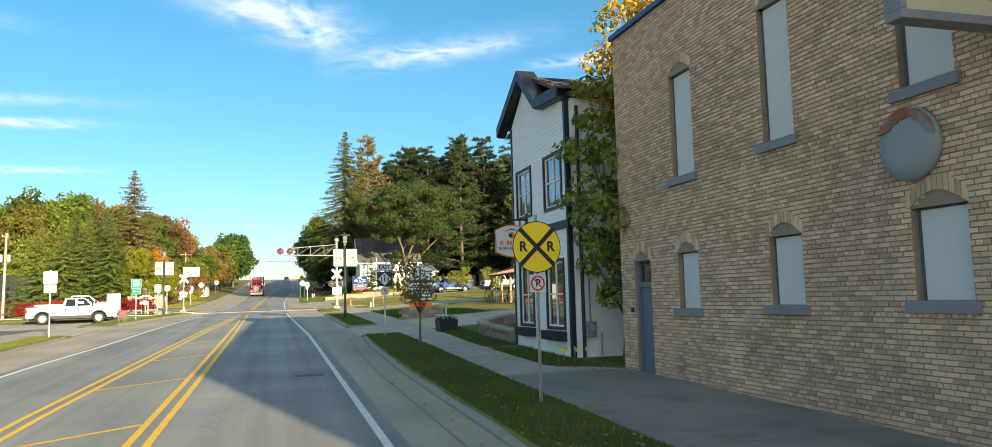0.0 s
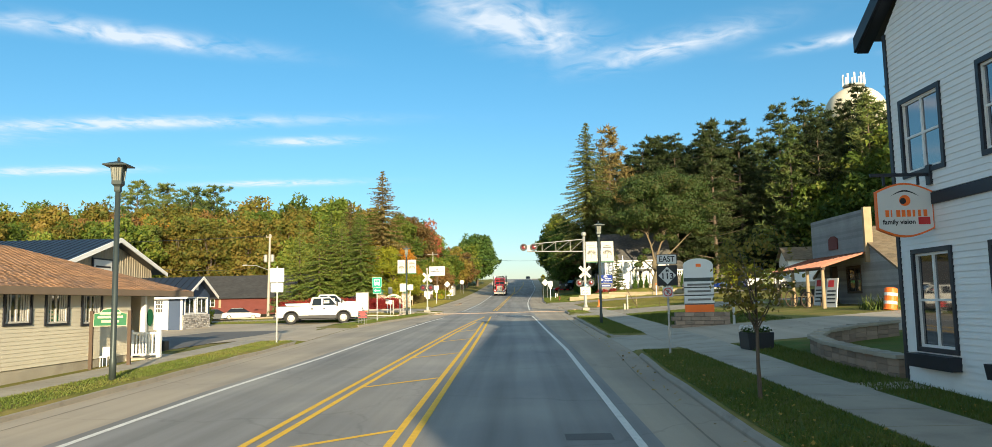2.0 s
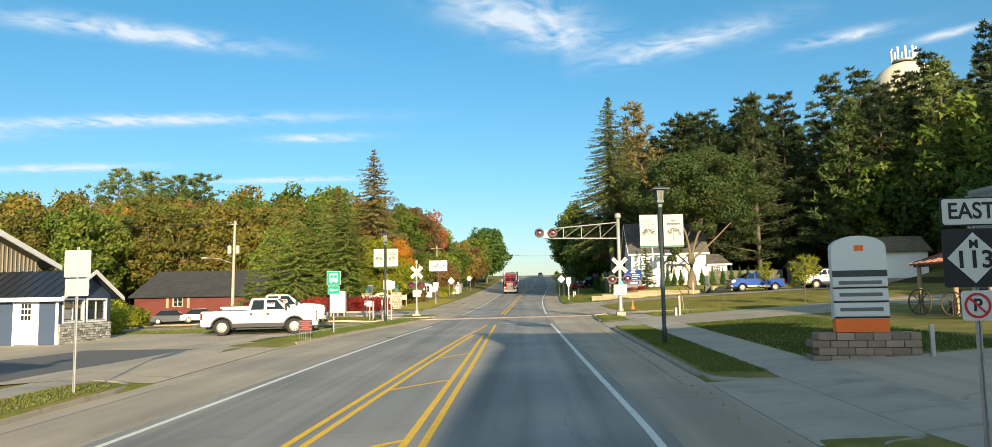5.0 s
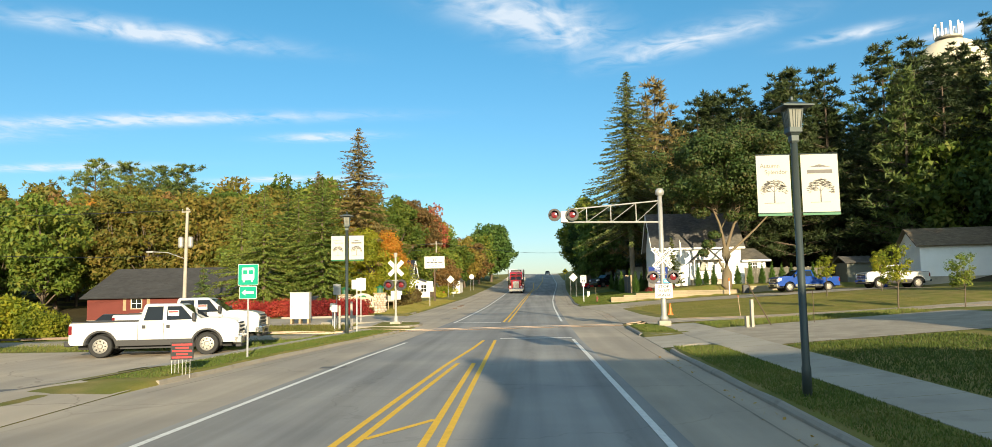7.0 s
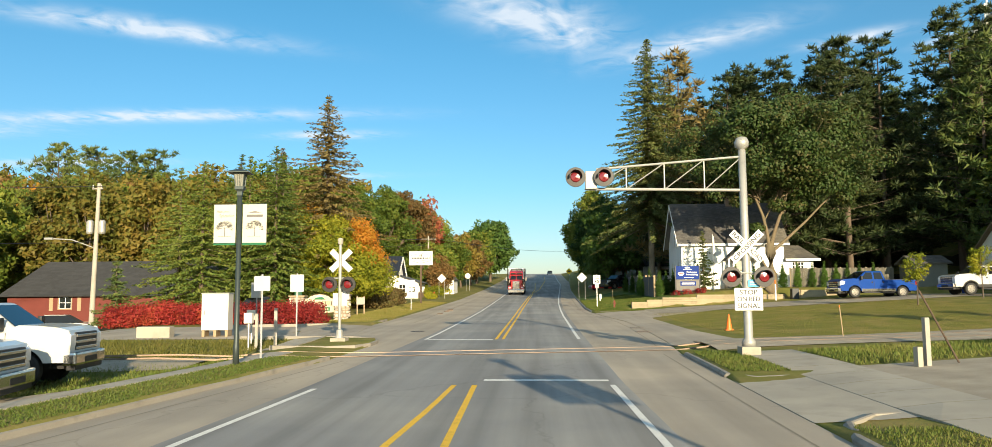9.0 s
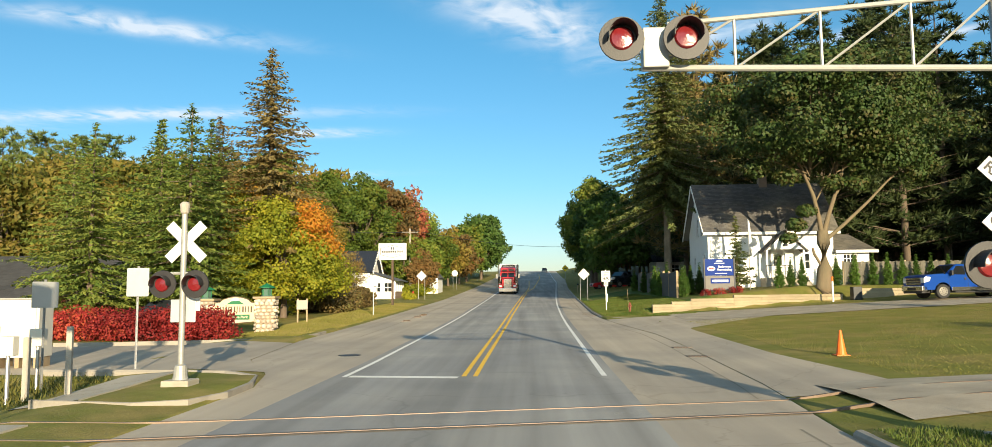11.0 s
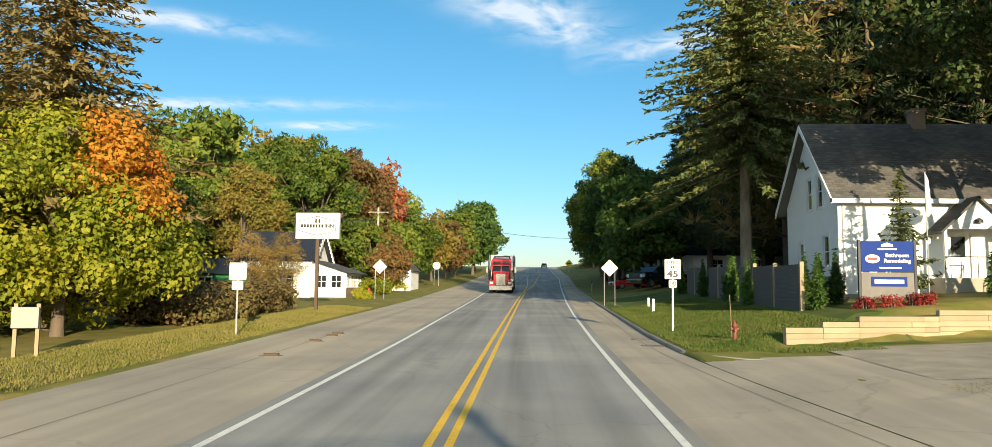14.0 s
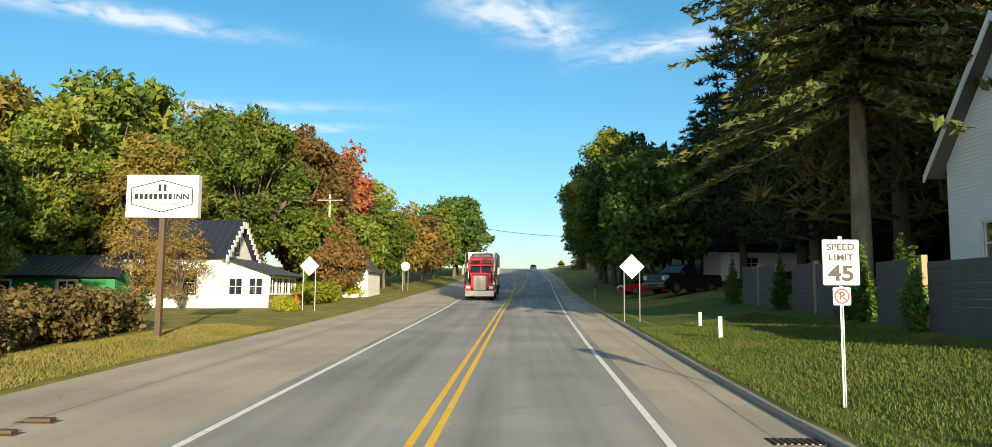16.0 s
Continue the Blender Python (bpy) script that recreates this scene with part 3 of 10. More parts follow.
def H(x, y):
    """Height of the ground."""
    base = prof(y)
    xr, xl = x_right(y), x_left(y)
    if x > xr:
        d = x - xr
        h = 0.13 * min(1.0, d / (0.12 if kerbed(y, 1) else 2.5))
        a = smooth((y - 22) / 14) * (1 - smooth((y - 70) / 10))
        h += a * (0.062 * max(0, min(d, 14) - 1.5) + 0.012 * max(0, d - 14))
        wall_y = 110.75 + 0.3 * min(max(0.0, x - 6.8), 14.4) if x > 6.8 else 110.75 - 2.2 * (6.8 - x)
        c = smooth((y - wall_y) / (1.2 if x > 6.8 else 1.2 + 2.5 * (6.8 - x)))
        b = smooth((y - 76) / 14) * (1 - c)
        h += b * (0.05 * max(0, min(d, 25) - 3))
        h += c * (0.16 * min(max(0, d - 1.0), 5.5) + 0.085 * min(max(0, d - 6), 8))
        h += 21 * smooth((d - 30) / 55) * smooth((y - 20) / 70) * (1 - smooth((y - 330) / 150))
        h += 5.0 * smooth((d - 8) / 30) * smooth((y - 133) / 60) * (1 - smooth((y - 330) / 150))
        return base + h
    if x < xl:
        d = xl - x
        h = 0.13 * min(1.0, d / (0.12 if kerbed(y, -1) else 2.5))
        h -= (0.16 + 0.14 * smooth((y - 44) / 8) * (1 - smooth((y - 76) / 8))) * smooth((d - 1.8) / 2.6)
        h += 0.10 * smooth((y - 95) / 20) * smooth((d - 1) / 3)
        h += 7.0 * smooth((d - 60) / 150) * smooth((y - 40) / 120)
        # hollow in front of the red building
        h -= 1.2 * smooth((d - 12) / 14) * smooth((y - 68) / 24) * (1 - smooth((y - 126) / 14))
        return base + h
    return base


def ground_grid():
    left = [-900, -500, -320, -220, -160, -120, -95, -75, -60, -50, -42, -35, -29, -24, -20, -17, -14, -12, -10, -8.5, -7, -6, -5, -4, -3, -2.2, -1.4, -0.7, -0.14, -0.02]
    right = [-v for v in left[::-1]]
    ys = list(np.arange(-120, -20, 10.0)) + list(np.arange(-20, 170, 1.25)) + list(np.arange(170, 420, 5.0)) + [430, 450, 480, 520, 580, 660, 760, 900, 1100]
    verts, n = [], len(left) + len(right) + 2
    for y in ys:
        xl, xr = x_left(y), x_right(y)
        row = [xl + o for o in left] + [xl + 0.03, xr - 0.03] + [xr + o for o in right]
        for k, x in enumerate(row):
            z = prof(y) - 0.4 if k in (len(left), len(left) + 1) else H(x, y)
            if len(left) > k or k > len(left) + 1:
                d = max(xl - x, x - xr)
                if d > 0.6:
                    z += 0.012 * noise.noise((x * 0.35, y * 0.35, 0)) * min(1, (d - 0.6) / 2)
            verts.append((x, y, z))
    faces = [(r * n + k, r * n + k + 1, (r + 1) * n + k + 1, (r + 1) * n + k) for r in range(len(ys) - 1) for k in range(n - 1)]
    return fast_mesh("ground", verts, faces, "grass", True)


ground = part("ground", ground_grid(), "grass")
tagged(ground, "mown roadside grass with dry yellowish patches, on gently rising land", "ground", kind="structure")


def strip(name, y0, y1, fa, fb, off, material, nx=2, step=1.25, height=H, skirt=0.0, parent=None, label=""):
    """A sheet between two lines along the street, laid off above the ground; skirt: its edges go down that far."""
    ys = np.linspace(y0, y1, max(2, int((y1 - y0) / step) + 1))
    verts, faces, n = [], [], nx + 1 + (2 if skirt else 0)
    for y in ys:
        a, b = fa(y), fb(y)
        row = [(a + (b - a) * k / nx, y) for k in range(nx + 1)]
        pts = [(x, yy, height(x, yy) + off) for x, yy in row]
        if skirt:
            pts = [(pts[0][0], pts[0][1], pts[0][2] - skirt)] + pts + [(pts[-1][0], pts[-1][1], pts[-1][2] - skirt)]
        verts += pts
    faces = [(r * n + k, r * n + k + 1, (r + 1) * n + k + 1, (r + 1) * n + k) for r in range(len(ys) - 1) for k in range(n - 1)]
    return tagged(part(name, fast_mesh(name, verts, faces, material), material, parent), label)


def c(v):
    return lambda y: v


def flat(x, y):
    return prof(y)


# ---- road ----
road = strip("road", -60, 700, lambda y: w_left(y) - 0.3, lambda y: w_right(y) + 0.3, 0.0, "asphalt", 4, 1.25, flat)
tagged(road, "grey worn asphalt two-lane road with cracks and tyre wear", "road", kind="structure")
sh_r = strip("road_shoulder", -60, 700, lambda y: w_right(y) + 0.3, lambda y: x_right(y) + 0.02, 0.0, "asphalt_pale", 3, 1.25, flat)
sh_l = strip("road_shoulder", -60, 700, lambda y: x_left(y) - 0.02, lambda y: w_left(y) - 0.3, 0.0, "asphalt_pale", 3, 1.25, flat)
for o in (sh_r, sh_l):
    tagged(o, "pale sandy paved shoulder along the road", "road shoulder", kind="structure")


def mark(fa, y0, y1, w, material, name="lane_line", step=1.25, off=0.006):
    return strip(name, y0, y1, lambda y: fa(y) - w / 2, lambda y: fa(y) + w / 2, off, material, 1, step, flat, parent=road)


mark(w_right, -60, 67.4, 0.13, "paint_white", "edge_line")
mark(w_right, 81.8, 700, 0.13, "paint_white", "edge_line")
mark(w_left, -60, 66.8, 0.13, "paint_white", "edge_line")
mark(w_left, 81.8, 190, 0.13, "paint_white", "edge_line")
mark(w_left, 195, 700, 0.13, "paint_white", "edge_line")
for s in (-0.14, 0.14):
    mark(lambda y: y_right(y) + s, -60, 67.4 if s > 0 else 58.5, 0.12, "paint_yellow", "centre_line")
    mark(lambda y: y_right(y) + s, 81.8, 172, 0.12, "paint_yellow", "centre_line")
    mark(lambda y: y_left(y) + s, -60, 67.4 if s < 0 else 58.5, 0.12, "paint_yellow", "centre_line")
mark(lambda y: y_right(y) - 0.14, 172, 300, 0.13, "paint_yellow", "centre_line")
mark(lambda y: y_right(y) - 0.14 - 0.03 * (y - 172), 172, 240, 0.13, "paint_yellow", "centre_line")


def bar(x0, y0, x1, y1, w, material, name):
    """A painted bar across the lanes."""
    d = Vector((x1 - x0, y1 - y0, 0)).normalized()
    s = Vector((-d.y, d.x, 0)) * (w / 2)
    n = 8
    verts, faces = [], []
    for k in range(n + 1):
        p = Vector((x0 + (x1 - x0) * k / n, y0 + (y1 - y0) * k / n, 0))
        for q in (p - s, p + s):
            verts.append((q.x, q.y, prof(q.y) + 0.0065))
    faces = [(2 * k, 2 * k + 1, 2 * k + 3, 2 * k + 2) for k in range(n)]
    return part(name, fast_mesh(name, verts, faces, material), material, road)


for y in (13.4, 20.2, 27.2, 34.4, 41.5, 48.5):
    bar(y_left(y - 0.7) + 0.2, y - 0.8, y_right(y + 0.8) - 0.2, y + 0.8, 0.13, "paint_yellow", "median_bar")
bar(-2.0, 68.3, 0.95, 68.2, 0.3, "paint_white", "stop_line")
bar(-5.2, 81.9, -2.5, 81.6, 0.34, "paint_white", "stop_line")
# tar patches and a seam in the paving
for x0, x1, y0, y1 in ((0.5, 1.2, 20.0, 20.5), (-6.6, -5.9, 57.6, 58.1)):
    strip("road_patch", y0, y1, c(x0), c(x1), 0.004, "patch_asphalt", 1, 0.6, flat, parent=road)
for fa, y0, y1 in ((lambda y: x_right(y) - 0.55, -30, 34), (lambda y: x_right(y) - 0.55, 41, 75), (lambda y: x_right(y) - 0.55, 78, 230), (lambda y: x_left(y) + 2.0, 96, 190), (lambda y: x_left(y) + 0.55, -20, 42), (lambda y: x_left(y) + 0.55, 53, 73)):
    strip("paving_seam", y0, y1, lambda y: fa(y) - 0.02, lambda y: fa(y) + 0.02, 0.004, "seam_grit", 1, 1.25, flat, parent=road)


# ---- kerbs ----
def kerb(points, h=0.1, w=0.16, name="kerb"):
    """A concrete kerb along ground points; each (x, y)."""
    path = []
    for (xa, ya), (xb, yb) in zip(points, points[1:]):
        n = max(1, int(math.hypot(xb - xa, yb - ya) / 1.25))
        path += [(xa + (xb - xa) * k / n, ya + (yb - ya) * k / n) for k in range(n)]
    path.append(points[-1])
    path = [(x + 0.02 * noise.noise((x, y * 0.6, 3.0)), y, prof(y) + 0.025 * noise.noise((x, y * 0.45, 0.0))) for x, y in path]
    bm = sweep(BM(), path, [(-w / 2, -0.2), (w / 2, -0.2), (w / 2, h), (w / 2 - 0.04, h + 0.012), (-w / 2 + 0.05, h), (-w / 2, h - 0.05)])
    return tagged(part(name, bm, "kerb_concrete"), "weathered pale concrete kerb with a rounded edge", "kerb", kind="structure")


def edge(fn, y0, y1, o=0.08, n=2.5):
    m = max(1, int((y1 - y0) / n))
    return [(fn(y0 + (y1 - y0) * k / m) + o, y0 + (y1 - y0) * k / m) for k in range(m + 1)]


kerb(edge(x_right, -30, 32.5) + [(3.85, 33.6), (4.5, 34.4), (5.1, 34.7)])
kerb([(5.5, 41.0), (4.5, 41.1), (3.85, 41.5)] + edge(x_right, 42.5, 61) + [(4.1, 62.2), (4.8, 63.0), (5.5, 63.2)])
kerb([(5.6, 68.4), (4.4, 68.2), (3.85, 68.8)] + edge(x_right, 70, 74.4))
kerb([(6.3, 107.6), (4.9, 107.9), (4.1, 108.6)] + edge(x_right, 110, 258))
kerb(edge(x_left, -30, 40.5, -0.08) + [(-9.6, 41.4), (-10.2, 42.2), (-11.0, 42.5)])
kerb(edge(x_left, 54.4, 73.4, -0.08))
kerb([(-10.4, 77.6), (-8.2, 77.2), (-7.3, 77.5), (-6.98, 78.5), (-7.0, 80.0), (-7.4, 81.4), (-8.4, 82.2), (-10.6, 82.6), (-13.5, 82.8)], 0.12)
kerb([(-19.0, 92.0), (-14.0, 92.6), (-11.6, 93.4), (-10.3, 94.6), (-10.12, 96.5), (-10.1, 98.0)], 0.12)

# ---- pavements, drives and lots ----


def slab(name, y0, y1, fa, fb, off=0.02, material="concrete", label="pale concrete pavement slabs with joints", category="pavement", joint=1.5, nx=2):
    """A concrete walk of separate slabs with open joints."""
    base = tagged(new(name), label, category, kind="structure")
    n = max(1, round((y1 - y0) / joint))
    for k in range(n):
        a, b = y0 + (y1 - y0) * k / n + 0.008, y0 + (y1 - y0) * (k + 1) / n - 0.008
        strip("slab", a, b, fa, fb, off, material, nx, 0.8, skirt=0.12, parent=base)
    return base


walk_l = line_fn((-30, 4.75), (10, 4.8), (27, 5.15), (35, 5.2), (75, 5.5))
walk_r = line_fn((-30, 8.05), (16.9, 8.05), (17.0, 8.05), (17.9, 6.5), (27, 6.55), (35, 6.75), (75, 7.1))
slab("pavement", -30, 16.9, walk_l, c(8.05), material="old_concrete", label="dark stained old concrete pavement slabs", joint=1.6)
slab("pavement", 16.9, 74.0, walk_l, walk_r)
# drive aprons and the vision shop's side lot
dr = strip("driveway", 34.5, 41.2, lambda y: x_right(y) + 0.02, walk_l, 0.012, "concrete", 3, 0.8, skirt=0.05)
tagged(dr, "pale concrete driveway apron crossing the grass verge", "driveway", kind="structure")
dr = strip("driveway", 62.6, 68.3, lambda y: x_right(y) + 0.02, walk_l, 0.012, "concrete", 3, 0.8, skirt=0.05)
tagged(dr, "pale concrete driveway apron beside the railway crossing", "driveway", kind="structure")
lot = strip("parking_lot", 34.2, 43.0, walk_r, lambda y: 30.0, 0.014, "lot_asphalt", 10, 0.8)
tagged(lot, "pale worn asphalt drive lot behind the pavement", "parking lot", kind="structure")
lot = strip("gravel_drive", 60.5, 69.0, walk_r, lambda y: 45.0, 0.014, "gravel", 12, 1.0)
tagged(lot, "pale gravel drive leading off beside the tracks", "gravel drive", kind="structure")
rail_y = lambda x: 76.1 + 0.2 * (x + 1.3)
lot = strip("road_shoulder", 78.2, 108.2, lambda y: x_right(y) + 0.02, lambda y: 6.4 + 0.75 * max(0, 86 - y) * 0.1 + max(0.0, (y - 98.0)) ** 1.25 * 0.62, 0.012, "asphalt_pale", 6, 1.0)
tagged(lot, "wide pale paved turnout beside the road", "paved turnout", kind="structure")
lot = strip("gravel_drive", 103.5, 110.0, lambda y: 7.5 + max(0, 0.0), lambda y: 60.0, 0.025, "gravel", 30, 0.8)
tagged(lot, "pale gravel drive below the timber retaining wall", "gravel drive", kind="structure")
lot = strip("parking_lot", 42.3, 66.4, lambda y: -46.0, lambda y: min(x_left(y) - 1.9, -10.2) if y > 54.2 else x_left(y) - 0.02, 0.014, "lot_asphalt", 16, 1.0)
tagged(lot, "broad pale cracked asphalt parking lot", "parking lot", kind="structure")
strip("lot_patch", 37.5, 55.0, lambda y: -22.0 + 0.2 * (y - 37), lambda y: -14.2 + 0.1 * (y - 37), 0.022, "patch_asphalt", 6, 1.0, parent=lot)
slab("pavement", -25, 42.2, lambda y: x_left(y) - 3.0, lambda y: x_left(y) - 1.55, joint=1.5)
slab("pavement", 57.5, 75.0, lambda y: x_left(y) - 3.1, lambda y: x_left(y) - 1.7, joint=1.5)
slab("pavement", 77.8, 82.2, c(-11.0), c(-9.6), joint=1.5)
side = strip("side_road", 82.9, 92.6, lambda y: -60.0, lambda y: x_left(y) - 0.01, 0.012, "asphalt_pale", 24, 0.8)
tagged(side, "pale asphalt entrance road to the housing park", "side road", kind="structure")
lawn = strip("lawn", 110.5, 150, lambda y: x_right(y) + 0.3, lambda y: 11.0, 0.012, "lawn", 8, 1.0)
tagged(lawn, "short green sloping lawn above the road", "lawn", kind="structure")
lawn = strip("lawn", 3, 33.4, lambda y: x_right(y) + 0.18, lambda y: walk_l(y) - 0.02, 0.01, "lawn", 3, 1.0)
tagged(lawn, "green grass verge with fallen leaves between kerb and pavement", "grass verge", kind="structure")
lawn = strip("lawn", 17.6, 33.6, lambda y: walk_r(y) + 0.03, lambda y: 16.0, 0.01, "lawn", 6, 1.0)
tagged(lawn, "green lawn beside the white shop", "lawn", kind="structure")
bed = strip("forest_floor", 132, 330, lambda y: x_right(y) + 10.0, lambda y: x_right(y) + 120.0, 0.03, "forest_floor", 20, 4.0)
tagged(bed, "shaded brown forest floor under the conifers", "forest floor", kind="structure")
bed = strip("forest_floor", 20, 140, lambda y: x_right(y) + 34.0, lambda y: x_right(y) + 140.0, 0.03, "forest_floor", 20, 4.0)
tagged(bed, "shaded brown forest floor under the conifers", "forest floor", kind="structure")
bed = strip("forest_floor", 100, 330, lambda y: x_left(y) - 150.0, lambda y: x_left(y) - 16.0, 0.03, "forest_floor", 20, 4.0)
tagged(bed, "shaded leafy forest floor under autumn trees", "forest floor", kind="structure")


# ---- railway ----
rw = tagged(new("railway_track"), "rusty steel rails on gravel ballast crossing the road", "railway track", kind="structure")
for side_x0, side_x1 in ((5.2, 60.0), (-70.0, -11.2)):
    verts, faces = [], []
    xs = np.linspace(side_x0, side_x1, 40)
    for x in xs:
        for o in (-2.1, -0.7, 0.7, 2.1):
            y = rail_y(x) + o
            verts.append((x, y, H(x, y) + (0.09 if abs(o) < 1 else 0.02)))
    faces = [(4 * k + j, 4 * k + j + 1, 4 * k + j + 5, 4 * k + j + 4) for k in range(len(xs) - 1) for j in range(3)]
    part("ballast", fast_mesh("ballast", verts, faces, "gravel"), "gravel", rw)
for o in (-0.72, 0.72):
    bm = BM()
    path = [(x, rail_y(x) + o, max(H(x, rail_y(x) + o), prof(rail_y(x))) + (0.012 if -11 < x < 5 else 0.10)) for x in np.linspace(-70, 60, 80)]
    sweep(bm, path, [(-0.035, -0.05), (0.035, -0.05), (0.035, 0.0), (-0.035, 0.0)])
    part("rail", bm, "rail_steel", rw)
    for o2 in (-0.08, 0.08):
        path = [(x, rail_y(x) + o + o2, prof(rail_y(x)) + 0.004) for x in np.linspace(-9, 4.4, 12)]
        verts = [(p[0], p[1] + s, p[2]) for p in path for s in (-0.035, 0.035)]
        faces = [(2 * k, 2 * k + 2, 2 * k + 3, 2 * k + 1) for k in range(len(path) - 1)]
        part("flangeway", fast_mesh("flangeway", verts, faces, "patch_asphalt"), "patch_asphalt", rw)

# ---- plants ----


def quads(centres, normals, ups, w, h):
    """Small flat blades: one four-cornered leaf at each centre."""
    n = normals / np.linalg.norm(normals, axis=1, keepdims=True)
    u = ups - (ups * n).sum(1, keepdims=True) * n
    u /= np.linalg.norm(u, axis=1, keepdims=True) + 1e-9
    r = np.cross(u, n)
    w, h = np.reshape(w, (-1, 1)), np.reshape(h, (-1, 1))
    v = np.stack([centres - u * h / 2, centres + r * w / 2, centres + u * h / 2 + n * h * 0.12, centres - r * w / 2], 1)
    f = np.arange(len(centres) * 4).reshape(-1, 4)
    return v.reshape(-1, 3), f


def blades3(centres, normals, ups, w, h):
    """Needle tufts: one slim three-cornered blade at each centre."""
    n = normals / np.linalg.norm(normals, axis=1, keepdims=True)
    u = ups / (np.linalg.norm(ups, axis=1, keepdims=True) + 1e-9)
    r = np.cross(u, n)
    r /= np.linalg.norm(r, axis=1, keepdims=True) + 1e-9
    w, h = np.reshape(w, (-1, 1)), np.reshape(h, (-1, 1))
    v = np.stack([centres - r * w / 2, centres + r * w / 2, centres + u * h], 1)
    return v.reshape(-1, 3), np.arange(len(centres) * 3).reshape(-1, 3)


def limb_mesh(name, limbs, material, n=7):
    """Tapered round limbs, each a list of (point, radius)."""
    verts, faces = [], []
    for limb in limbs:
        start = len(verts)
        for k, (p, r) in enumerate(limb):
            a = Vector(limb[max(0, k - 1)][0])
            b = Vector(limb[min(len(limb) - 1, k + 1)][0])
            q = (b - a).to_track_quat("Z", "Y")
            for j in range(n):
                an = 2 * math.pi * j / n
                verts.append(Vector(p) + q @ Vector((r * math.cos(an), r * math.sin(an), 0)))
        for k in range(len(limb) - 1):
            for j in range(n):
                faces.append((start + k * n + j, start + k * n + (j + 1) % n, start + (k + 1) * n + (j + 1) % n, start + (k + 1) * n + j))
    return fast_mesh(name, [tuple(v) for v in verts], faces, material, True)


def clump_leaves(rng, centres, radii, per, size, droop=0.3, flat_k=0.75):
    """Leaves spread over the shells of clumps, facing mostly outwards and up."""
    k = len(centres)
    c0 = np.repeat(centres, per, axis=0)
    rr = np.repeat(radii, per)
    d = rng.normal(size=(k * per, 3))
    d /= np.linalg.norm(d, axis=1, keepdims=True)
    rad = rr * (0.45 + 0.6 * rng.random(k * per) ** 0.6)
    p = c0 + d * rad[:, None] * np.array([1, 1, flat_k])
    nrm = d + rng.normal(scale=0.36, size=d.shape) + np.array([0, 0, 0.25])
    ups = rng.normal(size=d.shape) + np.array([0, 0, -droop])
    s = size * (0.7 + 0.7 * rng.random(k * per))
    if size > 0.24:
        return blades3(p, nrm, ups, s * 0.95, s * 1.25)
    return quads(p, nrm, ups, s * 0.75, s)


def broadleaf(seed, height, spread, trunk_h, clumps=60, per=95, leaf=0.30, trunk_r=0.28, top=0.62, lean=0.1, bark="bark", leaf_m="leaf_green"):
    """Trunk and crown meshes of a broad-leaved tree: crown of clumps on limb ends, with gaps."""
    rng = np.random.default_rng(seed)
    ch = height - trunk_h
    ctr = np.array([0, 0, trunk_h + ch * 0.5])
    pts = []
    while len(pts) < clumps:
        d = rng.normal(size=3)
        d /= np.linalg.norm(d)
        bump = 0.86 + 0.3 * noise.noise((d[0] * 1.6 + seed, d[1] * 1.6, d[2] * 1.6))
        r = bump * (0.35 + 0.62 * rng.random() ** 0.45)
        w = 1.0 - 0.25 * max(0, d[2]) - 0.1 * max(0, -d[2])
        p = ctr + d * r * np.array([spread * w, spread * w, ch * 0.5])
        pts.append(p)
    pts = np.array(pts)
    radii = spread * (0.2 + 0.13 * rng.random(clumps)) * min(1.0, (60 / clumps) ** 0.33)
    v, f = clump_leaves(rng, pts, radii, per, leaf)
    limbs = []
    fork = trunk_h * 0.9
    trunk = [((0, 0, -0.3), trunk_r * 1.35), ((0.02, 0, 0.25), trunk_r * 1.05), ((lean * 0.4, lean * 0.2, fork * 0.6), trunk_r * 0.88), ((lean, lean * 0.4, fork), trunk_r * 0.8)]
    trunk += [((lean * 1.2, lean * 0.2, fork + ch * 0.3), trunk_r * 0.5), ((lean, 0, fork + ch * 0.62), trunk_r * 0.2)]
    limbs.append(trunk)
    order = rng.permutation(clumps)[: max(10, clumps // 3)]
    for k in order:
        e = pts[k]
        a = np.array([lean, lean * 0.4, fork + ch * 0.35 * rng.random() * min(1, max(0, (e[2] - fork) / ch * 1.4))])
        mid = a + (e - a) * 0.5 + np.array([0, 0, 0.06 * np.linalg.norm(e - a)]) + rng.normal(scale=0.15, size=3)
        r = trunk_r * (0.28 + 0.2 * rng.random())
        limbs.append([(tuple(a), r), (tuple(mid), r * 0.62), (tuple(e), r * 0.18)])
    return limb_mesh("trunk", limbs, bark), fast_mesh("crown", v, f, leaf_m)


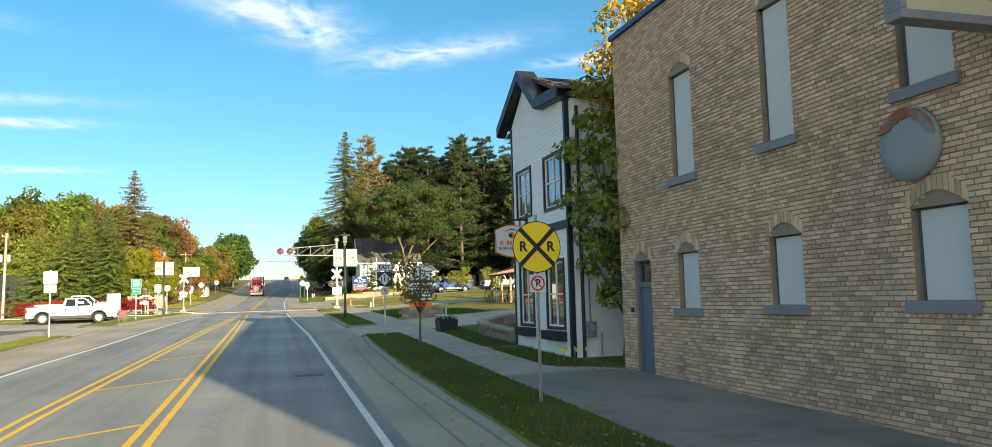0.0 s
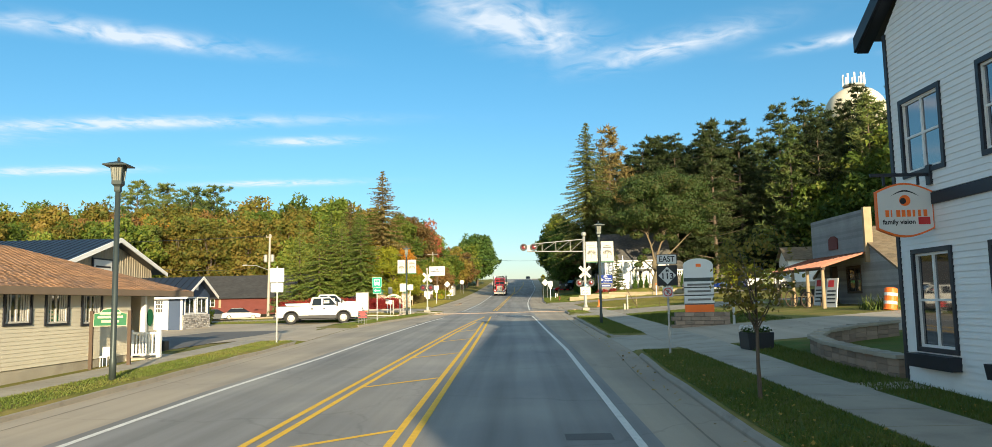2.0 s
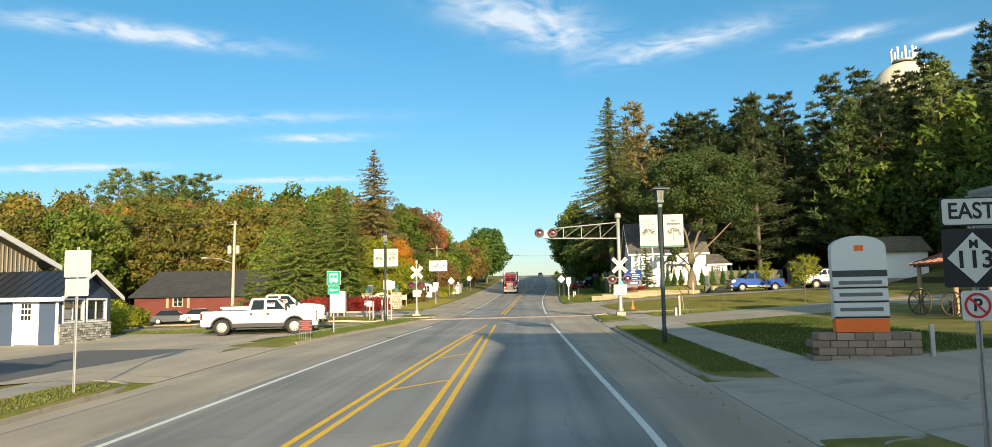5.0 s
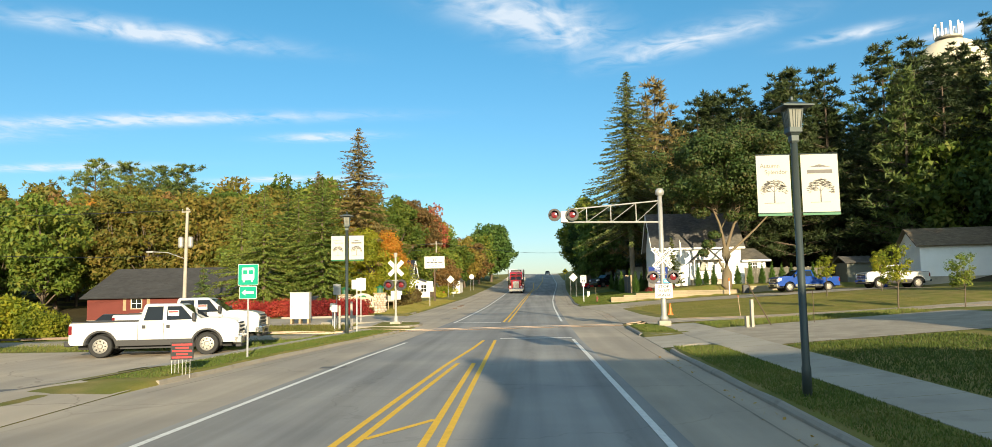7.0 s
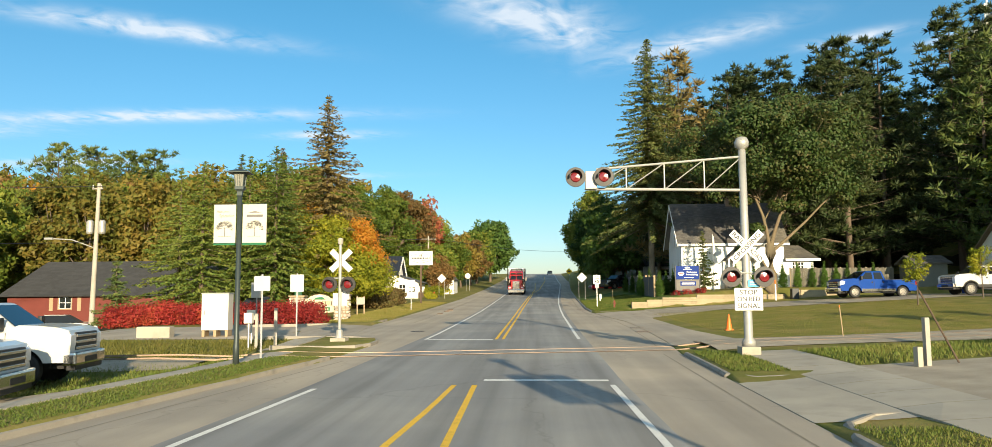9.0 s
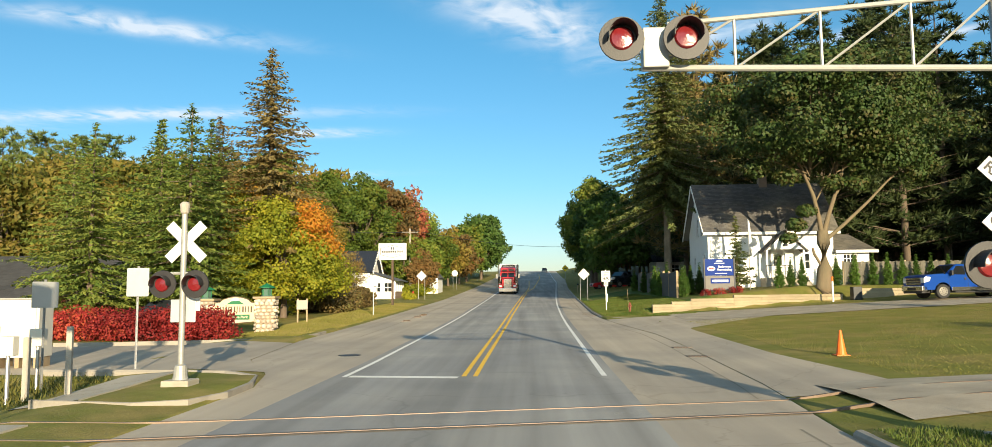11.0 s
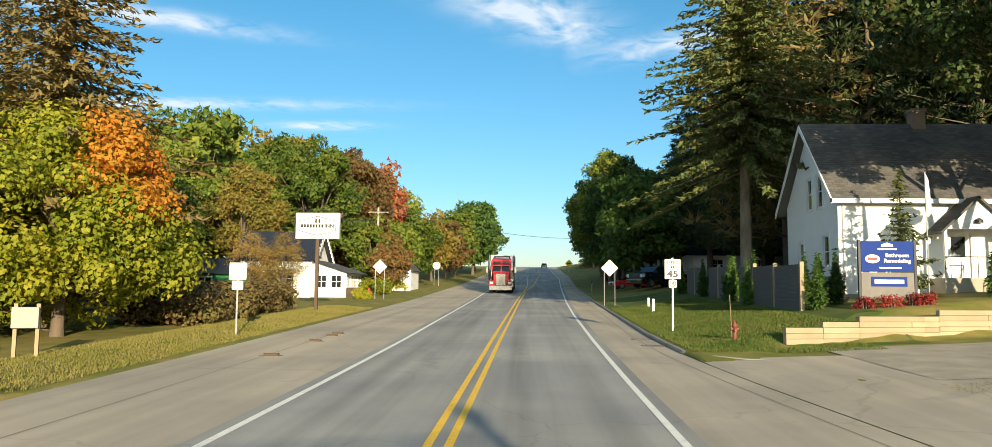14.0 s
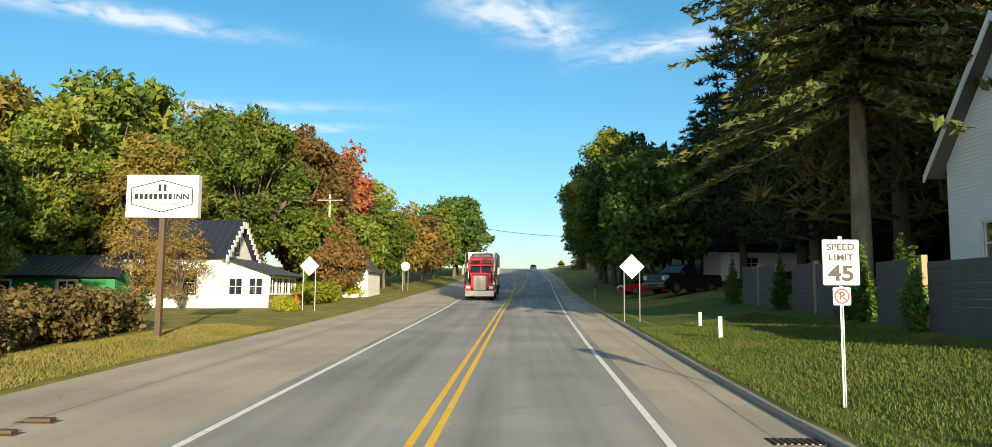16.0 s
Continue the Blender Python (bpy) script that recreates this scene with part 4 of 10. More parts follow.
def spruce(seed, height, spread, base=1.0, whorls=26, per=9, leaf=0.34, trunk_r=0.2, droop=0.35, leaf_m="needle_spruce", bark="bark", thin=1.0):
    """A pointed conifer: drooping boughs in whorls, each carrying hanging sprays of needles."""
    rng = np.random.default_rng(seed)
    cs, ns, us, ws, hs = [], [], [], [], []
    limbs = [[((0, 0, -0.3), trunk_r * 1.25), ((0, 0, height * 0.5), trunk_r * 0.65), ((0, 0, height), 0.02)]]
    for k in range(whorls):
        t = k / (whorls - 1)
        z = base + (height - base) * (t ** 0.92)
        reach = spread * ((1 - t) ** 0.8 + 0.03) * (0.75 + 0.4 * rng.random())
        n = max(4, int(per * (1 - 0.4 * t)))
        a0 = rng.random() * 6.28
        for j in range(n):
            an = a0 + 6.283 * j / n + rng.normal(scale=0.2)
            L = reach * (0.7 + 0.45 * rng.random())
            d = np.array([math.cos(an), math.sin(an), 0])
            zz = z + rng.normal(scale=0.15)
            dr = droop * (1 - 0.9 * t)
            m = max(3, int(L / (leaf * 0.52) * thin))
            tt = (np.arange(m) + rng.random(m)) / m
            p = d * (tt * L)[:, None] + np.array([0, 0, zz]) + np.array([0, 0, 1]) * (-dr * L * tt ** 1.3 + 0.12 * L * tt ** 3)[:, None]
            side = np.array([-d[1], d[0], 0])
            for s in (-1, 1, 0):
                q = p + side * (s * leaf * (0.25 + 0.45 * (1 - tt)) * (0.5 + rng.random(m)))[:, None] + rng.normal(scale=leaf * 0.16, size=p.shape)
                cs.append(q)
                ns.append(np.tile([0, 0, 1.0], (m, 1)) + rng.normal(scale=0.5, size=p.shape) + d * 0.4)
                us.append(np.tile(d, (m, 1)) + side * s * 0.9 + np.array([0, 0, -0.75 * (1 - 0.8 * t)]) + rng.normal(scale=0.25, size=p.shape))
                sz = leaf * (0.75 + 0.6 * rng.random(m)) * (1 - 0.3 * t)
                ws.append(sz * 0.5)
                hs.append(sz * 1.35)
            if k % 2 == 0 and j % 2 == 0:
                limbs.append([((0, 0, zz), 0.05 * (1 - t) + 0.012), (tuple(d * L * 0.75 + np.array([0, 0, zz - dr * L * 0.6])), 0.01)])
    v, f = quads(np.concatenate(cs), np.concatenate(ns), np.concatenate(us), np.concatenate(ws), np.concatenate(hs))
    return limb_mesh("trunk", limbs, bark, 8), fast_mesh("crown", v, f, leaf_m)


def pine(seed, height, spread, base, tiers=13, per=6, leaf=0.42, trunk_r=0.3, leaf_m="needle_pine", bark="bark", blades=46, lift=0.2):
    """A white pine: a bare trunk and open, level plates of needles on upswept boughs."""
    rng = np.random.default_rng(seed)
    limbs = [[((0, 0, -0.3), trunk_r * 1.2), ((0.05, 0.1, height * 0.4), trunk_r * 0.8), ((0.1, 0, height * 0.8), trunk_r * 0.35), ((0.1, 0, height), 0.03)]]
    centres, radii = [], []
    for k in range(tiers):
        t = k / (tiers - 1)
        z = base + (height - base) * t
        reach = spread * (1.08 - 0.84 * t ** 1.5) * (0.68 + 0.5 * rng.random())
        n = max(3, int(per * (1.1 - 0.5 * t)))
        a0 = rng.random() * 6.28
        for j in range(n):
            an = a0 + 6.283 * j / n + rng.normal(scale=0.35)
            L = reach * (0.55 + 0.55 * rng.random())
            d = np.array([math.cos(an), math.sin(an), 0])
            e = d * L + np.array([0, 0, z + lift * L])
            limbs.append([((0, 0, z), 0.07 * (1 - 0.7 * t)), (tuple(e * np.array([0.55, 0.55, 1]) - np.array([0, 0, 0.1 * L])), 0.04 * (1 - 0.7 * t)), (tuple(e), 0.01)])
            for q in (0.5, 0.75, 1.0):
                if q < 0.7 and L < 1.5:
                    continue
                centres.append(d * L * q + np.array([0, 0, z + lift * L * q ** 1.5]) + rng.normal(scale=0.25, size=3))
                radii.append((0.42 + 0.32 * rng.random()) * (0.6 + 0.25 * spread / 3) * (1.05 - 0.5 * t))
    centres.append(np.array([0.1, 0, height]))
    radii.append(0.35)
    centres, radii = np.array(centres), np.array(radii)
    k = len(centres)
    c0 = np.repeat(centres, blades, axis=0)
    d = rng.normal(size=(k * blades, 3))
    d /= np.linalg.norm(d, axis=1, keepdims=True)
    p = c0 + d * (np.repeat(radii, blades) * (0.15 + 0.75 * rng.random(k * blades)))[:, None] * np.array([1.1, 1.1, 0.5])
    s = leaf * (0.6 + 0.8 * rng.random(k * blades))
    v, f = blades3(p, d + rng.normal(scale=0.8, size=d.shape), d * np.array([1, 1, 0.6]) + np.array([0, 0, 0.45]) + rng.normal(scale=0.35, size=d.shape), s * 0.34, s * 1.2)
    return limb_mesh("trunk", limbs, bark, 5), fast_mesh("crown", v, f, leaf_m)


def plant(name, meshes, label, category, x, y, z=None, scale=1.0, turn=0.0, leaf_m=None, group="", stretch=1.0):
    """A tree of ready trunk and crown meshes, standing on the ground."""
    e = thing(name, label, category, x, y, (H(x, y) if z is None else z) - 0.05, turn, group)
    e.scale = (scale, scale, scale * stretch)
    for nm, me in zip(("trunk", "crown"), meshes):
        o = part(nm, me, None, e)
        if nm == "crown" and leaf_m:
            o.material_slots[0].link = "OBJECT"
            o.material_slots[0].material = M[leaf_m]
    return e


NEARB = [broadleaf(11 + k, 12.0, 4.7, 0.5, 130, 190, 0.205) for k in range(3)]
MIDT = [broadleaf(41 + k, 17.0, 5.4, 1.4, 110, 170, 0.27, 0.34) for k in range(2)]
FARB = [broadleaf(21 + k, 12.0, 4.9, 1.6, 66, 92, 0.4) for k in range(3)]
TALL = [broadleaf(31 + k, 17.0, 5.6, 1.4, 80, 96, 0.41, 0.34) for k in range(4)]
PINES = [pine(51 + k, 24.0, 5.4, 3.0, 20, 7, 0.58, blades=20) for k in range(4)]
PINES_FINE = [pine(61 + k, 24.0, 5.6, 3.0, 20, 7, 0.42, blades=46) for k in range(3)]
PINES_BARE = [pine(71 + k, 21.0, 5.2, 12.5, 11, 6, 0.42, blades=44, lift=0.5) for k in range(2)]
SPRUCE_BELT = [spruce(91 + k, 12.5, 4.4, 0.3, 26, 13, 0.27, thin=0.8) for k in range(2)]
SPRUCES = [spruce(81 + k, 12.5, 4.6, 0.3, 22, 11, 0.48, thin=0.8) for k in range(3)]

rng = random.Random(5)


def wood(rows, group):
    for name, meshes, label, cat, x, y, sc, lm, st in rows:
        plant(name, meshes, label, cat, x, y, None, sc, rng.uniform(0, 360), lm, group, st)


# ---- conifer hill to the right ----
PINE_L = "tall dark green white pine with level open boughs"
SPR_L = "dark green spruce with drooping boughs"
DEC_L = "broad green leafy tree at the edge of the wood"
rows = []
for k in range(98):
    x, y = rng.uniform(34, 92), rng.uniform(60, 200)
    if x < 50 and y < 120:
        continue
    if rng.random() < 0.75:
        rows.append(("pine_tree", PINES[k % 4], PINE_L, "tree", x, y, rng.uniform(0.58, 0.82) * (1.16 if y > 112 and x < 64 else 1.0), rng.choice([None, None, "needle_pine", "needle_spruce"]), 1.0))
    else:
        rows.append(("spruce_tree", SPRUCES[k % 3], SPR_L, "tree", x, y, rng.uniform(1.0, 1.35), None, 1.1))
# pines behind the house and roadside: shade is put into their needle colour
for k in range(64):
    y = 135.0 + 78.0 * (k / 64) + rng.uniform(-2, 2)
    x = x_right(y) + 11.5 + 26 * ((k * 0.618) % 1.0)
    if y < 146 and x < 19:
        continue
    rows.append(("pine_tree", PINES_FINE[k % 3], PINE_L, "tree", x, y, rng.uniform(0.9, 1.12) if y < 172 else rng.uniform(0.6, 0.75), "needle_shaded", 1.0))
for x, y, s in ((26, 133, 1.1), (31, 129, 1.15), (36, 132, 1.2), (41, 127, 1.2), (46, 130, 1.2), (33, 138, 1.25), (24, 139, 1.15), (52, 124, 1.1), (57, 118, 1.05), (44, 120, 1.0), (60, 108, 1.0), (52.5, 136.5, 1.05), (56.0, 138.0, 1.05)):
    rows.append(("pine_tree", PINES_FINE[int(x) % 3], PINE_L, "tree", x, y, s * 0.9, "needle_shaded", 1.0))
# lower leafy edge of the hill
for x, y, s, lm in ((48, 74, 0.9, "leaf_green"), (44, 83, 1.0, "leaf_dark"), (47, 92, 0.95, "leaf_green"), (42, 62, 0.85, "leaf_yellow"), (50, 66, 1.1, "leaf_dark"), (44, 101, 0.8, "leaf_dark"), (56, 84, 1.15, "leaf_green"), (40, 70, 0.7, "leaf_green"), (46, 112, 1.0, "leaf_dark"), (43, 52, 0.8, "leaf_green"), (38, 56, 0.6, "leaf_yellow"), (52, 48, 1.0, "leaf_rust")):
    rows.append(("leafy_tree", FARB[int(x) % 3], DEC_L, "tree", x, y, s, lm, 1.0))
for x, y, s in ((52, 78, 0.85), (47, 88, 0.8), (55, 95, 0.9)):
    rows.append(("pine_tree", PINES_BARE[int(x) % 2], "half-bare pine with rusty brown needles", "tree", x, y, s, "needle_brown", 0.9))
wood(rows, "conifers on the hill")

# ---- right side beyond the white house ----
SPRUCE_R = spruce(201, 27.0, 6.6, 7.6, 44, 13, 0.33, 0.3, 0.5, "needle_spruce", "bark_pale", 1.0)
plant("spruce_tree", SPRUCE_R, "very tall old spruce with bare grey lower trunk beside white house", "tree", 11.6, 131.6, None, 1.0, 20)
plant("pine_tree", PINES[1], "tall pine with olive lit needles behind the spruce", "tree", 16.0, 137.5, None, 1.1, 80, "needle_brown", "", 1.0)
rows = []
for x, y, s, lm in ((10.5, 168, 1.05, "leaf_dark"), (12.5, 180, 1.25, "leaf_dark"), (12.0, 196, 1.2, "leaf_dark"), (14.5, 212, 1.3, "leaf_dark"), (14.0, 232, 1.3, "leaf_dark"), (43.5, 119, 1.15, "leaf_green"), (47.5, 113, 1.2, "leaf_green"), (51, 106, 1.2, "leaf_green"), (47, 124, 1.35, "leaf_green"), (54, 114, 1.4, "leaf_green"), (20.5, 158, 1.1, "leaf_dark"), (14.4, 182, 1.1, "leaf_rust"), (15, 252, 1.25, "leaf_green"), (15.5, 275, 1.2, "leaf_green"), (22, 150, 1.2, "leaf_dark"), (21, 186, 1.3, "leaf_dark"), (22, 205, 1.2, "leaf_green")):
    rows.append(("leafy_tree", FARB[int(x * 2) % 3], "dark green roadside maple tree", "tree", x, y, s, lm, 1.0))
for x, y, s in ((16.5, 300, 0.55), (18.0, 318, 0.6), (15.5, 285, 0.5)):
    rows.append(("spruce_tree", SPRUCES[0], "small sunlit spruce near the brow of the road", "tree", x, y, s * 1.4, None, 1.0))
for k, (x, y, s) in enumerate(((10.4, 177, 0.95), (10.2, 189, 1.1), (10.9, 203, 1.15), (12.0, 219, 1.1))):
    rows.append(("leafy_tree", MIDT[k % 2], "tall dark green tree overhanging the roadside", "tree", x, y, s, "leaf_green" if k else "leaf_dark", 1.0))
wood(rows, "trees along the road")


def spreading_maple(seed):
    """An old maple: a stout forked trunk with three great limbs under an umbrella of leaf clumps."""
    r = np.random.default_rng(seed)
    pts, rad = [], []
    while len(pts) < 150:
        d = r.normal(size=3)
        d /= np.linalg.norm(d)
        k = (0.84 + 0.34 * noise.noise((d[0] * 1.9 + 4, d[1] * 1.9, d[2] * 1.9))) * (0.4 + 0.6 * r.random() ** 0.4)
        p = np.array([0.9, 0, 12.0]) + d * k * np.array([9.0, 8.2, 5.8 if d[2] > 0 else 4.6])
        if p[2] < 8.9 + 0.1 * abs(p[0] - 1.0) ** 1.2 * (0.5 if p[0] < 0 else 0.1) and r.random() < 0.94:
            continue
        pts.append(p)
        rad.append(1.15 + 0.8 * r.random())
    for p, q in (((-1.7, 0.2, 4.6), 0.75), ((-2.2, 0.4, 3.7), 0.6), ((-1.2, -0.3, 5.5), 0.7), ((6.5, -0.6, 8.2), 1.1), ((7.4, -0.4, 8.8), 1.1), ((4.6, -0.5, 9.0), 1.1), ((2.4, -0.4, 7.4), 0.9), ((0.6, -0.6, 7.4), 0.9), ((-2.6, -0.4, 7.8), 1.0), ((-4.4, 0.2, 8.4), 1.0)):
        pts.append(np.array(p))
        rad.append(q)
    pts, rad = np.array(pts), np.array(rad)
    v, f = clump_leaves(r, pts, rad, 420, 0.225, 0.3, 0.62)
    limbs = [
        [((0, 0, -0.3), 0.86), ((0, 0, 0.25), 0.66), ((0.05, 0, 1.6), 0.56), ((0.08, 0, 3.3), 0.52), ((0.0, 0, 4.2), 0.42)],
        [((0.0, 0, 3.7), 0.36), ((-0.2, 0, 5.2), 0.3), ((-0.45, 0.1, 6.6), 0.27), ((-1.2, 0.2, 8.6), 0.2), ((-2.8, 0.2, 11.0), 0.08)],
        [((0.1, 0, 3.9), 0.38), ((0.5, 0, 5.2), 0.32), ((1.3, -0.1, 7.4), 0.25), ((2.2, 0, 9.6), 0.18), ((2.9, 0.2, 12.4), 0.07)],
        [((0.2, 0, 3.5), 0.3), ((1.5, -0.2, 4.6), 0.25), ((3.2, -0.3, 6.1), 0.2), ((4.6, -0.4, 7.5), 0.15), ((6.8, -0.4, 9.3), 0.06)],
        [((-0.1, 0, 1.7), 0.2), ((-0.65, 0, 2.6), 0.2), ((-0.72, 0, 3.0), 0.17)],
        [((-0.3, 0.1, 6.2), 0.14), ((0.6, -0.5, 8.2), 0.1), ((1.0, -1.6, 10.5), 0.04)],
        [((0.9, 0.0, 6.4), 0.16), ((2.6, 0.8, 8.0), 0.12), ((5.0, 2.2, 10.2), 0.05)],
    ]
    for k in r.permutation(150)[:40]:
        e = pts[k]
        a = np.array([1.2 if e[0] > 1 else -0.7, 0, 7.6 + 1.6 * r.random()])
        limbs.append([(tuple(a), 0.11), (tuple(a + (e - a) * 0.5 + r.normal(scale=0.2, size=3)), 0.06), (tuple(e), 0.02)])
    limbs = [[(p, q * (0.84 if k == 0 else 0.48)) for p, q in limb] for k, limb in enumerate(limbs)]
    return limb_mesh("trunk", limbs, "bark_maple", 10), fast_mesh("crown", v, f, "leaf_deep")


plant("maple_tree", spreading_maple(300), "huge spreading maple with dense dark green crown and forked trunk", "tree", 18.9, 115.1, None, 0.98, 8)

# ---- woods to the left ----
rows = []
LEFT_KINDS = ["leaf_green", "leaf_green", "leaf_olive", "leaf_green", "leaf_olive", "leaf_green", "leaf_rust", "leaf_olive", "leaf_green", "leaf_olive"]
LEFT_LABEL = {"leaf_yellow": "yellowing tree in the autumn wood", "leaf_gold": "golden-orange autumn tree in the wood", "leaf_rust": "rust-brown autumn tree in the wood", "leaf_olive": "olive-green autumn tree in the wood"}


def wood_tree(k, x, y, low=0.86, high=1.04):
    """One leafy tree of the rising wood; the crowns grow taller up the slope."""
    lm = rng.choice(LEFT_KINDS)
    top = 0.146 * (y - 38) + 3.2 - H(x, y)
    rows.append(("leafy_tree", TALL[k % 4], LEFT_LABEL.get(lm, "green leafy tree in the wood"), "tree", x, y, top / 17.0 * rng.uniform(low, high) * (1.16 if y > 168 else 1.04), lm, 1.0))


for k in range(80):
    y = 128 + 80 * (k / 80) + rng.uniform(-3, 3)
    x = -34 - 112 * ((k * 0.618) % 1.0)
    if x > -40 and y < 150:
        continue
    wood_tree(k, x, y)
for k in range(16):
    wood_tree(k, -36 - 7.0 * k + rng.uniform(-2, 2), 133 + rng.uniform(-2, 3), 0.9, 1.05)
for k in range(20):
    x, y = -rng.uniform(56, 130), rng.uniform(74, 122)
    wood_tree(k, x, y, 0.95, 1.15)
for k, (x, y) in enumerate(((-55, 104), (-57, 98), (-61, 108), (-54, 92), (-66, 102), (-60, 88))):
    rows.append(("leafy_tree", FARB[k % 3], "bushy yellow-green tree beside the red barn", "tree", x, y, (0.7, 0.8, 0.85, 0.62, 0.9, 0.75)[k], ("leaf_yellow", "leaf_green", "leaf_yellow", "leaf_yellow", "leaf_green", "leaf_olive")[k], 1.0))
for k in range(9):
    x, y = -40 - 6 * k + rng.uniform(-2, 2), rng.uniform(132, 150)
    rows.append(("pine_tree", PINES[k % 4], "green pine among the leafy trees", "tree", x, y, (0.146 * (y - 38) + 3 - H(x, y)) / 24.0 * rng.uniform(0.92, 1.02), "needle_green", 1.0))
for k, (x, top) in enumerate(((-90.6, 32.2), (-83.4, 31.0), (-77.4, 30.2), (-72.0, 30.4))):
    rows.append(("pine_tree", PINES_BARE[k % 2], "tall pine with a bare trunk standing over the wood", "tree", x, 190.0, (top - H(x, 190.0)) / 21.0, None, 1.0))
for x, y, top, lm, lab in ((-66.5, 149.0, 19.6, "leaf_orange", "muted orange autumn tree in the wood"), (-35.1, 128.0, 13.4, "leaf_green", "bright green tree in the wood")):
    rows.append(("leafy_tree", TALL[1], lab, "tree", x, y, (top - H(x, y)) / 17.0, lm, 1.0))
wood(rows, "autumn wood")
# roadside belt to the left, near to far
rows = []
NEAR_BELT = (
    (-19.6, 104.9, 0.93, "needle_green", "s"), (-22.6, 107.6, 0.9, "needle_green", "s"), (-24.6, 103.9, 0.84, "needle_green", "s"), (-28.2, 108.0, 0.88, "needle_green", "s"), (-25.2, 112.5, 0.98, "needle_green", "s"), (-21.4, 111.8, 0.96, "needle_green", "s"),
    (-19.6, 117.6, 0.84, "leaf_orange", "b"), (-20.9, 115.4, 0.8, "leaf_turning", "b"), (-20.8, 119.5, 0.95, "leaf_olive", "b"),
    (-22.5, 124, 0.62, "leaf_green", "t"), (-27, 130, 0.62, "leaf_olive", "t"), (-26, 137, 0.62, "leaf_green", "t"), (-31, 141, 0.7, "leaf_rust", "t"), (-34, 156, 0.8, "leaf_green", "t"), (-28, 160, 0.78, "leaf_olive", "t"),
    (-31, 168, 0.88, "leaf_green", "t"),
)
FAR_BELT = (
    (-26, 176, 1.15, "leaf_green", "t"), (-24, 186, 1.15, "leaf_rust", "t"), (-26, 195, 1.2, "leaf_rust", "t"), (-23.5, 201, 1.1, "leaf_red", "t"), (-26.5, 193, 1.12, "leaf_orange", "t"), (-28, 196, 1.2, "leaf_green", "t"),
    (-33, 184, 1.2, "leaf_green", "t"), (-19, 176, 0.7, "leaf_green", "b"), (-17.5, 186, 0.75, "leaf_green", "b"), (-17.0, 200, 0.9, "leaf_green", "b"), (-16.5, 214, 0.95, "leaf_olive", "b"), (-15.5, 227, 0.95, "leaf_rust", "b"), (-15, 240, 1.2, "leaf_green", "b"), (-12.5, 254, 1.35, "leaf_dark", "b"),
    (-13.2, 268, 1.5, "leaf_dark", "b"), (-14, 282, 1.6, "leaf_dark", "b"), (-20, 296, 1.3, "leaf_green", "b"), (-25.5, 266, 1.15, "leaf_red", "b"), (-26, 230, 1.1, "leaf_green", "t"), (-15.2, 168, 0.5, "leaf_rust", "b"), (-27, 214, 1.15, "leaf_green", "t"),
)
for x, y, s, lm, nm in NEAR_BELT + FAR_BELT:
    ms = {"s": (SPRUCE_BELT[0], SPRUCE_BELT[1], SPRUCE_BELT[0]), "b": NEARB if y < 122 else FARB, "t": (MIDT[0], MIDT[1], MIDT[0]) if y < 200 else TALL}[nm]
    lab = "dense green spruce in the roadside belt" if nm == "s" else {"leaf_yellow": "young maple with yellow-green leaves", "leaf_gold": "golden yellow autumn maple tree", "leaf_turning": "maple turning bright orange in parts", "leaf_red": "muted red autumn maple tree", "leaf_rust": "rust-brown autumn roadside tree"}.get(lm, "green leafy roadside tree")
    rows.append(("spruce_tree" if nm == "s" else "maple_tree", ms[int(abs(x * 3 + y)) % 3], lab, "tree", x, y, s * (1.05 if nm == "s" else 1.0), lm, 1.0))
wood(rows, "roadside tree belt")


def turning_maple(seed):
    """A full-skirted maple, yellow-green but for one shoulder of the crown that has turned orange."""
    r = np.random.default_rng(seed)
    green, orange = [], []
    while len(green) + len(orange) < 190:
        d = r.normal(size=3)
        d /= np.linalg.norm(d)
        k = (0.86 + 0.26 * noise.noise((d[0] * 1.7 + 9, d[1] * 1.7, d[2] * 1.7))) * (0.45 + 0.55 * r.random() ** 0.4)
        w = 1.0 + 0.42 * max(0.0, -d[2]) - 0.12 * max(0.0, d[2])
        q = np.array([0, 0, 4.3]) + d * k * np.array([3.9 * w, 3.9 * w, 4.1])
        turned = d @ np.array([0.78, -0.1, 0.6]) > 0.72 and k > 0.62
        (orange if turned else green).append(q)
    limbs = [[((0, 0, -0.3), 0.3), ((0.02, 0, 0.4), 0.22), ((0.05, 0, 2.2), 0.18), ((0.1, 0, 4.5), 0.12), ((0.1, 0, 7.0), 0.04)]]
    for e in (green + orange)[::5]:
        limbs.append([((0.05, 0, 0.9 + 0.4 * e[2]), 0.06), (tuple(e * np.array([0.5, 0.5, 0.85])), 0.035), (tuple(e), 0.01)])
    out = [limb_mesh("trunk", limbs, "bark", 7)]
    for pts, m_ in ((green, "leaf_yellow"), (orange, "leaf_turned")):
        v, f = clump_leaves(r, np.array(pts), 0.62 + 0.45 * r.random(len(pts)), 210, 0.17)
        v[:, 2] = np.maximum(v[:, 2], 0.15)
        out.append(fast_mesh("crown", v, f, m_))
    return out


tm = thing("maple_tree", "full yellow-green maple with one shoulder turned orange beside the entrance", "tree", -16.7, 112.6, H(-16.7, 112.6) - 0.05, 8)
for nm, me in zip(("trunk", "crown", "orange_bough"), turning_maple(77)):
    part(nm, me, None, tm)
SPRUCE_L = spruce(205, 19.0, 5.4, 5.8, 34, 10, 0.31, 0.25, 0.34, "needle_brown", "bark", 0.95)
